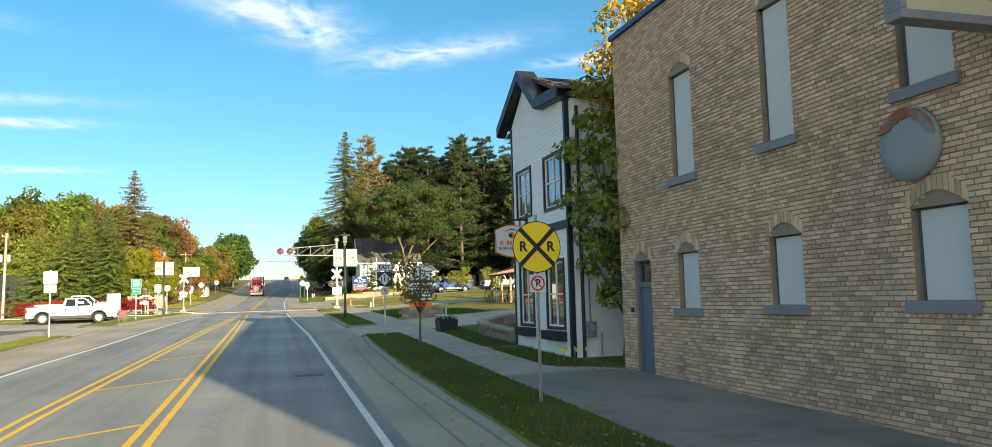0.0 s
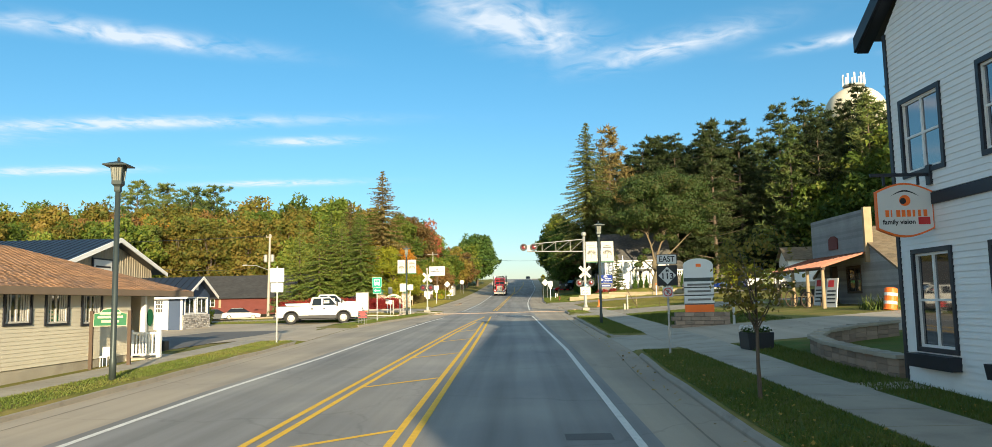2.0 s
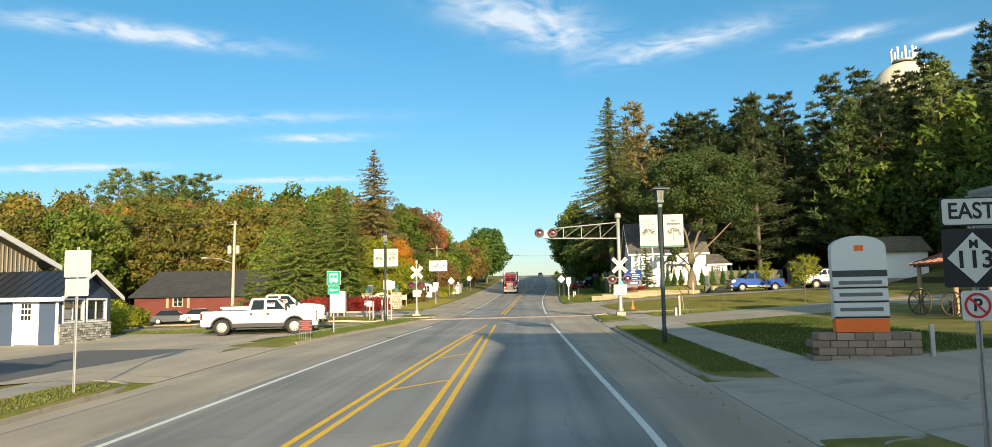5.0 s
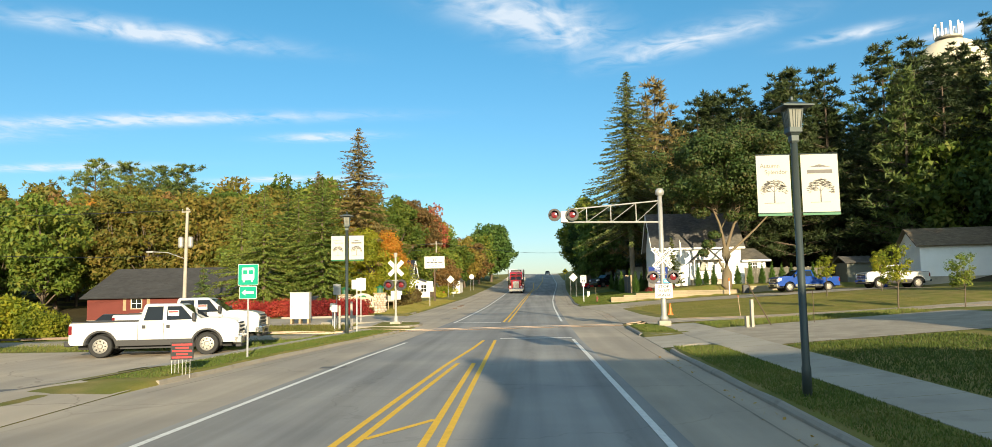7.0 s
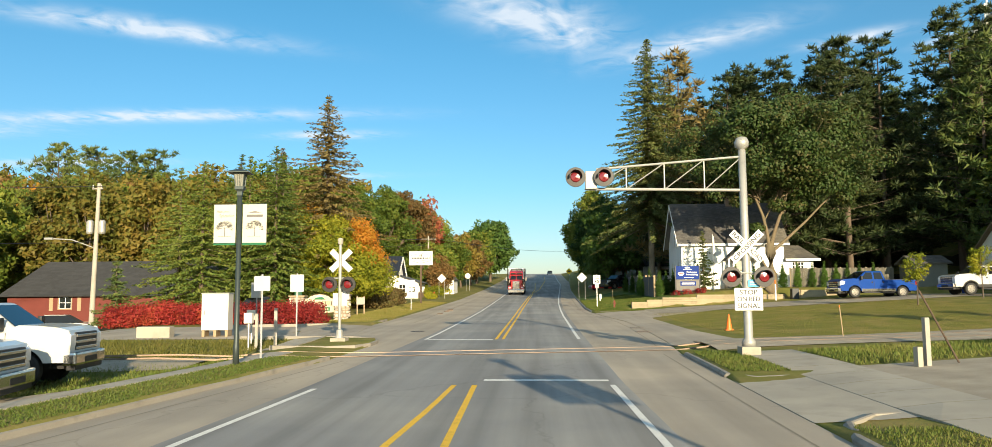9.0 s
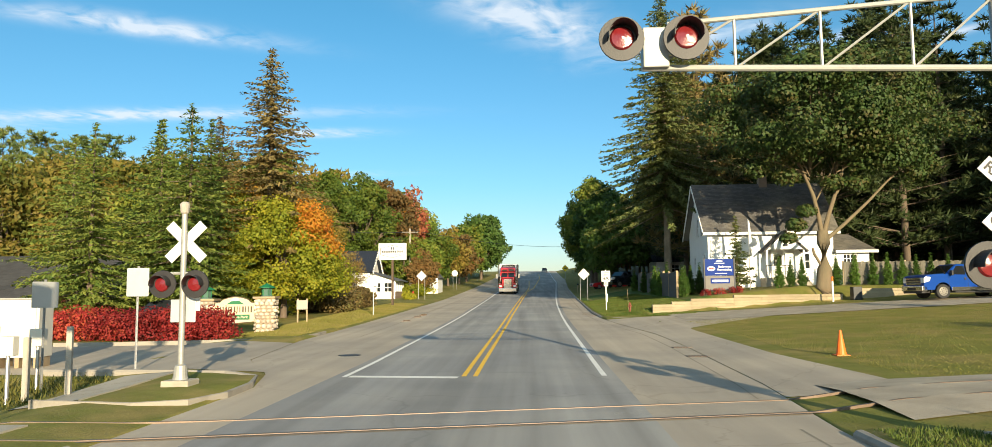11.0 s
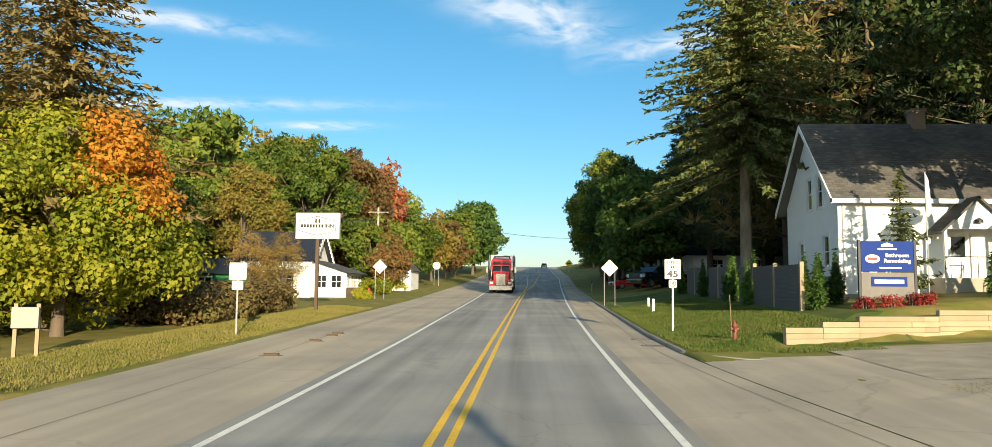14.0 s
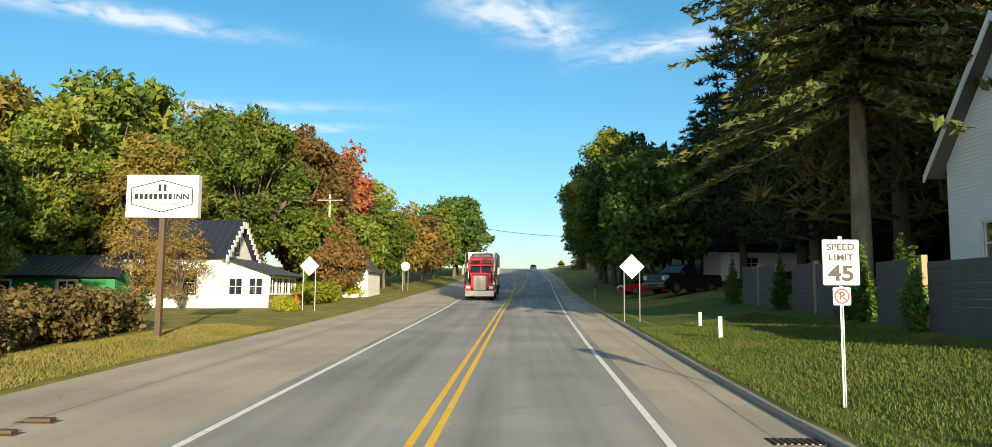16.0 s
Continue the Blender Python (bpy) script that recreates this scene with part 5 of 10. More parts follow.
plant("spruce_tree", SPRUCE_L, "tall brownish spruce rising over the other trees", "tree", -18.6, 115.2, None, 0.97, 60)

plant("spruce_tree", SPRUCE_L, "thin brownish spruce half hidden behind the taller one", "tree", -24.2, 120.0, None, 0.78, 200)

# ---- walls, windows and roofs ----


def minus(a, b, holes):
    """What is left of the stretch a to b once the holes are taken out."""
    out = [(a, b)]
    for h0, h1 in holes:
        out = [piece for p0, p1 in out for piece in ((p0, min(p1, h0)), (max(p0, h1), p1)) if piece[1] - piece[0] > 0.01]
    return out


def lap_wall(parent, m, span, z0, z1, openings, material, course=0.115, thick=0.16, each=False, lip=0.016, name="siding_board"):
    """A wall of lapped boards seen from local -y; span(z) gives its ends, openings are (x0, x1, z0, z1)."""
    joined_v, joined_f = [], []
    n = max(1, round((z1 - z0) / course))
    for k in range(n):
        a, b = z0 + (z1 - z0) * k / n, z0 + (z1 - z0) * (k + 1) / n
        mid = (a + b) / 2
        holes = [(o[0], o[1]) for o in openings if o[2] < mid < o[3]]
        (l0, r0), (l1, r1) = span(a), span(b)
        lo, hi = min(l0, l1), max(r0, r1)
        if hi - lo < 0.03:
            continue
        for p, q in minus(lo, hi, holes):
            pb, pt = max(p, l0), max(p, l1)
            qb, qt = min(q, r0), min(q, r1)
            if qb - pb < 0.005 and qt - pt < 0.005:
                continue
            v = [(pb, -lip, a), (qb, -lip, a), (qb, thick, a), (pb, thick, a), (pt, -0.002, b), (qt, -0.002, b), (qt, thick, b), (pt, thick, b)]
            f = [(0, 1, 5, 4), (1, 2, 6, 5), (2, 3, 7, 6), (3, 0, 4, 7), (3, 2, 1, 0), (4, 5, 6, 7)]
            v = [tuple(m @ Vector(w)) for w in v]
            if each:
                part(name, fast_mesh(name, v, f, material), material, parent)
            else:
                s = len(joined_v)
                joined_v += v
                joined_f += [tuple(i + s for i in q4) for q4 in f]
    if joined_v:
        part("siding", fast_mesh("siding", joined_v, joined_f, material), material, parent)


def lbox(m, *a, bev=0.0, bm=None):
    """A box in a wall's own axes."""
    own = BM()
    box(own, *a, bev=bev)
    own.transform(m)
    return own


def window(parent, m, x0, x1, z0, z1, trim, sash="trim_white", cols=2, rows=2, casing=0.09, pane="pane", curtain=False, sill=True):
    """A window set in its opening: casing, sash bars and separate panes."""
    bm = BM()
    for a in ((x0 - casing, x0, z0 - casing, z1 + casing), (x1, x1 + casing, z0 - casing, z1 + casing), (x0, x1, z1, z1 + casing), (x0, x1, z0 - casing, z0)):
        box(bm, a[0], a[1], -0.045, 0.06, a[2], a[3])
    bm.transform(m)
    win = part("window", bm, trim, parent)
    bm = BM()
    w = 0.05
    for a in ((x0, x0 + w, z0, z1), (x1 - w, x1, z0, z1), (x0 + w, x1 - w, z1 - w, z1), (x0 + w, x1 - w, z0, z0 + w)):
        box(bm, a[0], a[1], 0.005, 0.075, a[2], a[3])
    for k in range(1, cols):
        xc = x0 + (x1 - x0) * k / cols
        box(bm, xc - w * 0.6, xc + w * 0.6, 0.01, 0.07, z0 + w, z1 - w)
    for k in range(1, rows):
        zc = z0 + (z1 - z0) * k / rows
        box(bm, x0 + w, x1 - w, 0.014, 0.066, zc - w * 0.45, zc + w * 0.45)
    bm.transform(m)
    part("window_frame", bm, sash, win)
    for i in range(cols):
        for j in range(rows):
            a, b = x0 + (x1 - x0) * i / cols + 0.02, x0 + (x1 - x0) * (i + 1) / cols - 0.02
            d, e = z0 + (z1 - z0) * j / rows + 0.02, z0 + (z1 - z0) * (j + 1) / rows - 0.02
            part("pane", lbox(m, a, b, 0.04, 0.05, d, e), pane, win)
    if curtain:
        bm = BM()
        for k in range(6):
            u = x0 + (x1 - x0) * (0.05 + 0.3 * (k % 3) / 3) + (0.62 * (x1 - x0) if k > 2 else 0)
            box(bm, u, u + 0.06, 0.03, 0.038, z0 + 0.05, z1 - 0.05)
        bm.transform(m)
        part("curtain", bm, "curtain", win)
    return win


def roof_plane(parent, el, er, rr, rl, material, tab=0.32, course=0.15, thick=0.1, metal=False, name="roof"):
    """One slope of a roof, from its eave's two ends and its ridge's two ends, with shingles or seams as relief."""
    el, er, rr, rl = (np.array(p, float) for p in (el, er, rr, rl))
    nrm = np.cross(er - el, rl - el)
    nrm /= np.linalg.norm(nrm)
    if nrm[2] < 0:
        nrm = -nrm
    v = [el, er, rr, rl]
    v = [tuple(p) for p in v] + [tuple(p - nrm * thick) for p in v]
    base = part(name, fast_mesh(name, v, [(0, 1, 2, 3), (4, 5, 6, 7), (0, 1, 5, 4), (1, 2, 6, 5), (2, 3, 7, 6), (3, 0, 4, 7)], material), material, parent)
    r = np.random.default_rng(7)
    up = np.linalg.norm(rl - el)
    verts, faces = [], []

    def put(quad, h0, h1):
        s = len(verts)
        for p, h in zip(quad, (h0, h0, h1, h1)):
            verts.append(tuple(p + nrm * h))
        for p in quad:
            verts.append(tuple(p))
        faces.extend([(s, s + 1, s + 2, s + 3), (s, s + 1, s + 5, s + 4), (s + 1, s + 2, s + 6, s + 5), (s + 3, s, s + 4, s + 7)])

    if metal:
        n = max(2, int(np.linalg.norm(er - el) / 0.45))
        for k in range(n + 1):
            a, b = el + (er - el) * k / n, rl + (rr - rl) * k / n
            s = (er - el) / np.linalg.norm(er - el) * 0.02
            put([a - s, a + s, b + s, b - s], 0.035, 0.035)
        part("roof_seams", fast_mesh("roof_seams", verts, faces, material), material, base)
        return base
    n = max(2, round(up / course))
    for k in range(n):
        t0, t1 = k / n, min(1.0, (k + 1.05) / n)
        a0, b0 = el + (rl - el) * t0, er + (rr - er) * t0
        a1, b1 = el + (rl - el) * t1, er + (rr - er) * t1
        m = max(1, round(np.linalg.norm(b0 - a0) / tab))
        o = 0.5 * (k % 2)
        for j in range(m + 1):
            u0, u1 = max(0, (j - o) / m), min(1, (j + 1 - o) / m - 0.004)
            if u1 - u0 < 0.002:
                continue
            put([a0 + (b0 - a0) * u0, a0 + (b0 - a0) * u1, a1 + (b1 - a1) * u1, a1 + (b1 - a1) * u0], 0.012 + 0.006 * r.random(), 0.003)
    part("shingles", fast_mesh("shingles", verts, faces, material), material, base)["kind"] = "stuff"
    return base


def rect(x0, x1):
    return lambda z: (x0, x1)


def gable(x0, x1, z_eave, xp, zp):
    def span(z):
        if z <= z_eave:
            return (x0, x1)
        t = min(1, (z - z_eave) / (zp - z_eave))
        return (x0 + (xp - x0) * t, x1 + (xp - x1) * t)
    return span


# ---- old brick building ----
BX = 8.1
brick_house = thing("brick_building", "old two-storey buff brick building with boarded-up windows", "building", BX, 17.2, prof(12) - 0.02, -90)
BZ = -prof(12) + 0.02


def by(y):
    return 17.2 - y


# openings: x0, x1 along the wall, foot, springing, crown
OPEN = []
for y0, y1, zb, zs, zc in ((14.5, 13.62, 4.64, 6.82, 7.02), (11.33, 10.5, 4.75, 7.12, 7.34), (8.28, 7.4, 4.88, 7.3, 7.5), (5.2, 4.3, 4.88, 7.3, 7.5), (14.46, 13.64, 1.91, 3.06, 3.27), (11.34, 10.48, 1.99, 3.14, 3.35), (8.26, 7.38, 2.05, 3.26, 3.46), (5.1, 4.2, 2.05, 3.26, 3.46)):
    OPEN.append((by(y0), by(y1), zb + BZ, zs + BZ, zc + BZ))
DOOR = (by(16.5), by(15.68), 0.3 + BZ, 2.98 + BZ, 3.2 + BZ)
TOPZ = 8.5 + BZ
LEN = 17.2 + 14


def arch_z(o, x):
    t = (x - (o[0] + o[1]) / 2) / ((o[1] - o[0]) / 2)
    return o[3] + (o[4] - o[3]) * (1 - t * t)


def holes_at(z, x0, x1):
    out = []
    for o in OPEN + [DOOR]:
        xm = min(max((x0 + x1) / 2, o[0]), o[1])
        if o[2] - 0.02 < z < arch_z(o, xm):
            out.append((o[0], o[1]))
    return out


core = BM()
zs = sorted({-0.5, TOPZ, *(v for o in OPEN + [DOOR] for v in (o[2], o[3]))})
for a, b in zip(zs, zs[1:]):
    mid = (a + b) / 2
    for p, q in minus(0.03, LEN, [(o[0], o[1]) for o in OPEN + [DOOR] if o[2] < mid < o[3]]):
        box(core, p, q, 0.012, 0.32, a, b)
for o in OPEN + [DOOR]:
    n = 8
    for k in range(n):
        xa, xb = o[0] + (o[1] - o[0]) * k / n, o[0] + (o[1] - o[0]) * (k + 1) / n
        box(core, xa, xb, 0.05, 0.3, min(arch_z(o, xa), arch_z(o, xb)), o[4] + 0.06)
front = part("front_wall", core, "mortar", brick_house)
bm = BM()
box(bm, 0.0, 0.3, 0.02, 12, -0.5, TOPZ)
box(bm, LEN - 0.3, LEN, 0.02, 12, -0.5, TOPZ)
box(bm, 0.3, LEN - 0.3, 11.7, 12, -0.5, TOPZ)
part("side_wall", bm, "brick_buff", brick_house)
bm = BM()
box(bm, -0.05, LEN, 0.0, 12.0, TOPZ - 0.05, TOPZ + 0.03)
part("roof", bm, "shingle_dark", brick_house)
bm = BM()
box(bm, -0.08, LEN, -0.07, 0.1, TOPZ + 0.03, TOPZ + 0.15, 0.01)
box(bm, -0.08, 0.1, 0.1, 12, TOPZ + 0.03, TOPZ + 0.15, 0.01)
part("parapet_flashing", bm, "flash_blue", brick_house, "blue metal parapet flashing")
for o in OPEN:
    bm = BM()
    box(bm, o[0] - 0.14, o[1] + 0.1, -0.07, 0.12, o[2] - 0.16, o[2] - 0.005, 0.008)
    part("window_sill", bm, "trim_grey", brick_house, "grey painted stone sill")
    n = 10
    xs = [o[0] + (o[1] - o[0]) * k / n for k in range(n + 1)]
    bm = BM()
    prism(bm, [(o[0], o[2]), (o[1], o[2])] + [(x, arch_z(o, x) - 0.003) for x in xs[::-1]], "y", 0.125, 0.16)
    fr = part("window_frame", bm, "frame_slate", brick_house, "grey painted wooden window frame")
    bm = BM()
    prism(bm, round_rect(o[0] + 0.085, o[1] - 0.008, o[2] + 0.003, o[3] - 0.03, 0.004, 1), "y", 0.095, 0.127)
    part("board", bm, "board_grey", fr, "light grey board closing the window")
# door
d = DOOR
bm = BM()
box(bm, d[0], d[0] + 0.1, 0.08, 0.2, d[2], d[3])
box(bm, d[1] - 0.1, d[1], 0.08, 0.2, d[2], d[3])
box(bm, d[0] + 0.1, d[1] - 0.1, 0.08, 0.2, d[2] + 2.08, d[2] + 2.2)
xs = [d[0] + (d[1] - d[0]) * k / 10 for k in range(11)]
prism(bm, [(d[0], d[3] - 0.02), (d[1], d[3] - 0.02)] + [(x, arch_z(d, x) - 0.003) for x in xs[::-1]], "y", 0.1, 0.2)
dframe = part("door_frame", bm, "door_grey", brick_house, "blue-grey painted door frame with arched head")
bm = BM()
box(bm, d[0] + 0.1, d[1] - 0.1, 0.13, 0.18, d[2] + 0.02, d[2] + 2.08)
for z0, z1 in ((0.12, 0.85), (1.0, 1.95)):
    box(bm, d[0] + 0.2, d[1] - 0.2, 0.115, 0.131, d[2] + z0, d[2] + z1, 0.005)
part("door", bm, "door_grey", brick_house, "weathered blue-grey panelled door")
part("transom_pane", box(BM(), d[0] + 0.1, d[1] - 0.1, 0.14, 0.16, d[2] + 2.2, d[3] - 0.02), "pane", brick_house)
bm = BM()
box(bm, d[0] - 0.2, d[0] - 0.08, -0.03, 0.012, d[2] + 1.5, d[2] + 1.62, 0.004)
part("door_plate", bm, "trim_black", brick_house)

# bricks: the nearest stretch piece by piece, the rest joined
brick_rng = np.random.default_rng(3)
CH, CW = 0.0735, 0.214
jv, jf = [], []
BRICK_MESH = {}


def brick_data(w):
    key = round(w, 2)
    if key not in BRICK_MESH:
        h, g = 0.0615, 0.006
        v = [(0, 0, 0), (w, 0, 0), (w, 0, h), (0, 0, h), (g, -0.012, g), (w - g, -0.012, g), (w - g, -0.012, h - g), (g, -0.012, h - g)]
        f = [(4, 5, 6, 7), (0, 1, 5, 4), (1, 2, 6, 5), (2, 3, 7, 6), (3, 0, 4, 7)]
        BRICK_MESH[key] = fast_mesh("brick", v, f, "brick_buff")
    return BRICK_MESH[key]


single, rows_n = 0, int((TOPZ + 0.1) / CH)
arches = [(o, (o[0] + o[1]) / 2) for o in OPEN + [DOOR]]
for k in range(rows_n):
    z = -0.08 + k * CH
    head = k % 6 == 5
    cw = CW * 0.5 if head else CW
    x = -(0.5 * cw if k % 2 else 0.0)
    while x < 14.2:
        a, b = max(x, 0.0), min(x + cw - 0.011, 14.2)
        for p, q in minus(a, b, holes_at(z + 0.03, a, b)):
            if q - p < 0.03:
                continue
            near = 1.35 < z < 3.75 and 8.6 < p < 10.35 and single < 290
            dz, dd = brick_rng.normal(scale=0.0012), abs(brick_rng.normal(scale=0.003))
            if near:
                o = new("brick", brick_data(q - p))
                o.parent = front
                o.location = (p, 0.012 - dd, z + dz)
                single += 1
            else:
                s, g, h = len(jv), 0.006, 0.0615
                y0, y1 = 0.013, 0.0 - dd
                jv += [(p, y0, z), (q, y0, z), (q, y0, z + h), (p, y0, z + h), (p + g, y1, z + g + dz), (q - g, y1, z + g + dz), (q - g, y1, z + h - g), (p + g, y1, z + h - g)]
                jf += [tuple(s + i for i in f4) for f4 in ((4, 5, 6, 7), (0, 1, 5, 4), (1, 2, 6, 5), (2, 3, 7, 6), (3, 0, 4, 7))]
        x += cw
# brick arches, standing on end over each opening
for o in OPEN + [DOOR]:
    n = max(8, int((o[1] - o[0]) / 0.075))
    for k in range(n):
        x0, x1 = o[0] - 0.04 + (o[1] - o[0] + 0.08) * k / n, o[0] - 0.04 + (o[1] - o[0] + 0.08) * (k + 1) / n - 0.01
        za, zb = arch_z(o, min(max(x0, o[0]), o[1])), arch_z(o, min(max(x1, o[0]), o[1]))
        s = len(jv)
        jv += [(x0, 0.013, za), (x1, 0.013, zb), (x1, 0.013, zb + 0.2), (x0, 0.013, za + 0.2), (x0, -0.016, za), (x1, -0.016, zb), (x1, -0.016, zb + 0.2), (x0, -0.016, za + 0.2)]
        jf += [tuple(s + i for i in f4) for f4 in ((4, 5, 6, 7), (0, 1, 5, 4), (1, 2, 6, 5), (2, 3, 7, 6), (3, 0, 4, 7))]
part("brickwork", fast_mesh("brickwork", jv, jf, "brick_buff"), "brick_buff", front)["kind"] = "stuff"
bm = BM()
box(bm, 14.2, LEN, 0.0, 0.013, -0.5, TOPZ)
part("far_brick_face", bm, "brick_buff", front)

disc = thing("round_sign", "rusty blank round metal sign bolted flat to the brick wall", "sign", BX - 0.02, 8.12, 4.1, -90)
bm = BM()
lathe(bm, [(0.45, -0.03), (0.49, 0.0), (0.49, 0.05), (0.46, 0.1), (0.28, 0.13), (0.02, 0.14)], 36)
bm.transform(Matrix.Rotation(radians(90), 4, "X"))
part("disc", bm, "rust_disc", disc, "", True)
prng = np.random.default_rng(2)
ring = [(0.475 * math.cos(a), 0.475 * math.sin(a)) for a in np.linspace(0.15, 2.7, 16)] + [((0.30 + 0.05 * prng.random()) * math.cos(a) + 0.03, (0.26 + 0.07 * prng.random()) * math.sin(a) + 0.05) for a in np.linspace(2.5, 0.35, 14)]
part("rust_patch", prism(BM(), ring, "y", -0.137, -0.05), "rust", disc, "flaking rust along the upper rim")
cab = thing("projecting_sign", "blank cream sign cabinet with grey rim projecting from the wall", "sign", 7.2, 6.45, 5.05)
part("face", box(BM(), -0.82, 0.86, -0.09, 0.09, 0.1, 1.5), "sign_cream", cab)
bm = BM()
for a in ((-0.9, 0.88, -0.12, 0.12, 0.0, 0.1), (-0.9, -0.82, -0.12, 0.12, 0.1, 1.6), (-0.82, 0.88, -0.12, 0.12, 1.5, 1.6)):
    box(bm, *a, bev=0.01)
part("rim", bm, "trim_grey", cab)

# ---- white vision shop ----
shop = thing("white_shop", "white clapboard two-storey shop with black trim and a gabled false front", "building", 7.78, 24.75, 0.45, -90)
SZ = -0.45
SW = 5.0
WIN_U = [(0.52, 1.88, 4.82 + SZ, 6.26 + SZ), (3.2, 4.55, 4.80 + SZ, 6.28 + SZ)]
WIN_L = [(0.6, 1.86, 1.38 + SZ, 3.2 + SZ), (3.16, 4.5, 1.36 + SZ, 3.2 + SZ)]
I4 = Matrix.Identity(4)


def shop_span(z):
    z -= SZ
    if z < 7.75:
        return (0.0, SW)
    if z < 7.95:
        return (0.0, 3.05 + (7.95 - z) * 8)
    t = (z - 7.95) / (9.2 - 7.95)
    return (0.05 + 1.6 * t, 3.05 - 1.4 * t)


lap_wall(shop, I4, shop_span, 0.1, 9.2 + SZ, [(a - 0.02, b + 0.02, d - 0.02, e + 0.02) for a, b, d, e in WIN_U + WIN_L] + [(-0.1, SW + 0.1, 4.12 + SZ, 4.3 + SZ)], "siding_white", 0.118, 0.16, True)
side_m = pose(SW, 0.0, 0, 0, 0, 90)
lap_wall(shop, side_m, rect(0.16, 11.0), 0.1, 7.75 + SZ, [], "siding_white", 0.118)
part("back_wall", box(BM(), 0.0, 0.15, 0.17, 11, -0.4, 7.6 + SZ), "siding_white", shop)
bm = BM()
box(bm, -0.02, SW + 0.02, -0.02, 0.2, -0.4, 0.1)
box(bm, SW - 0.2, SW + 0.02, 0.2, 11, -0.4, 0.1)
part("foundation", bm, "concrete", shop)
bm = BM()
part("corner_board", box(BM(), SW - 0.09, SW + 0.035, -0.04, 0.1, 0.0, 7.72 + SZ), "trim_black", shop, "black corner board")
part("corner_board", box(BM(), -0.035, 0.08, -0.04, 0.1, 0.0, 7.9 + SZ), "trim_black", shop, "black corner board")
bm = BM()
box(bm, -0.06, SW + 0.06, -0.06, 0.1, 4.1 + SZ, 4.32 + SZ, 0.01)
part("belt_board", bm, "trim_black", shop, "black belt board between the storeys")
for a in WIN_U:
    window(shop, I4, *a, "trim_black", pane="blue_pane")
for a in WIN_L:
    window(shop, I4, *a, "trim_black", pane="pane")
    bm = BM()
    prism(bm, [(-0.26, a[2] - 0.12), (-0.22, a[2] - 0.38), (0.0, a[2] - 0.38), (0.0, a[2] - 0.12)], "x", a[0] - 0.12, a[1] + 0.12)
    part("flower_box", bm, "trim_black", shop, "empty black window flower box")
# rakes: peak at x 1.65, valley at 3.05, near eave level


def rake(p, q, w=0.28, y0=-0.32, y1=0.1, t=0.06):
    (xa, za), (xb, zb) = p, q
    bm = BM()
    prism(bm, [(xa, za), (xb, zb), (xb, zb + w), (xa, za + w)], "y", y0, y0 + t)
    prism(bm, [(xa, za + w), (xb, zb + w), (xb, zb + w + 0.05), (xa, za + w + 0.05)], "y", y0, 0.3)
    prism(bm, [(xa, za - 0.02), (xb, zb - 0.02), (xb, zb + 0.02), (xa, za + 0.02)], "y", y0 + t, 0.0)
    part("fascia", bm, "trim_black", shop, "broad black fascia and soffit")


rake((-0.75, 7.78 + SZ), (1.65, 9.15 + SZ))
rake((1.65, 9.15 + SZ), (3.2, 7.85 + SZ))
rake((3.2, 7.85 + SZ), (5.15, 7.72 + SZ), 0.25)
rp = 9.3 + SZ
roof_plane(shop, (-0.75, -0.3, 8.1 + SZ), (-0.75, 11, 8.1 + SZ), (1.65, 11, rp), (1.65, -0.3, rp), "shingle_dark")
roof_plane(shop, (5.2, 0.1, 7.85 + SZ), (5.2, 11, 7.85 + SZ), (1.65, 11, rp), (1.65, 0.1, rp), "shingle_dark")
roof_plane(shop, (3.2, -0.3, 8.15 + SZ), (3.2, 0.4, 8.15 + SZ), (1.65, 0.4, rp + 0.01), (1.65, -0.3, rp + 0.01), "shingle_dark")
bm = BM()
tube(bm, (SW + 0.1, 0.3, 0.1), (SW + 0.1, 0.3, 7.5 + SZ), 0.05)
part("downpipe", bm, "trim_black", shop)
meter = thing("electric_meter", "grey electric meter box with pipes on the shop wall", "meter", 8.25, 19.66, 1.1)
part("box", box(BM(), -0.14, 0.14, -0.16, 0.0, 0, 0.42, 0.015), "trim_grey", meter)
part("dial", tube(BM(), (0, -0.16, 0.25), (0, -0.26, 0.25), 0.09, 0.08, 16), "galv", meter)
part("conduit", tube(BM(), (0.0, -0.08, 0.42), (0.0, -0.06, 1.6), 0.025), "trim_grey", meter)
part("pipe", tube(BM(), (0.3, -0.1, -0.5), (0.3, -0.1, 0.1), 0.03), "galv", meter)

vs = thing("hanging_sign", "white rounded shop sign with orange rim and eye emblem on bracket", "sign", 7.78, 23.35, 3.5)
bm = BM()
body = [(-1.08, 0.14), (-1.08, 0.86)] + [(-1.08 + 1.06 * k / 8, 0.86 + 0.16 * math.sin(math.pi * k / 8)) for k in range(9)] + [(-0.02, 0.86), (-0.02, 0.14)] + [(-0.02 - 1.06 * k / 8, 0.14 - 0.16 * math.sin(math.pi * k / 8)) for k in range(9)]
body = [body[0], body[1]] + body[3:10] + [body[11], body[12]] + body[14:21]
prism(bm, body, "y", -0.045, 0.045)
part("rim", bm, "sign_orange", vs, "orange sign rim")
bm = BM()
prism(bm, [(-0.55 + (x + 0.55) * 0.96, 0.5 + (z - 0.5) * 0.93) for x, z in body], "y", -0.055, 0.055)
part("panel", bm, "sign_white", vs)
F0 = pose(0, -0.058, 0, 90, 0, 0)
text("family vision", 0.125, "sign_black", vs, pose(-0.68, -0.058, 0.27, 90), bold=0.003)
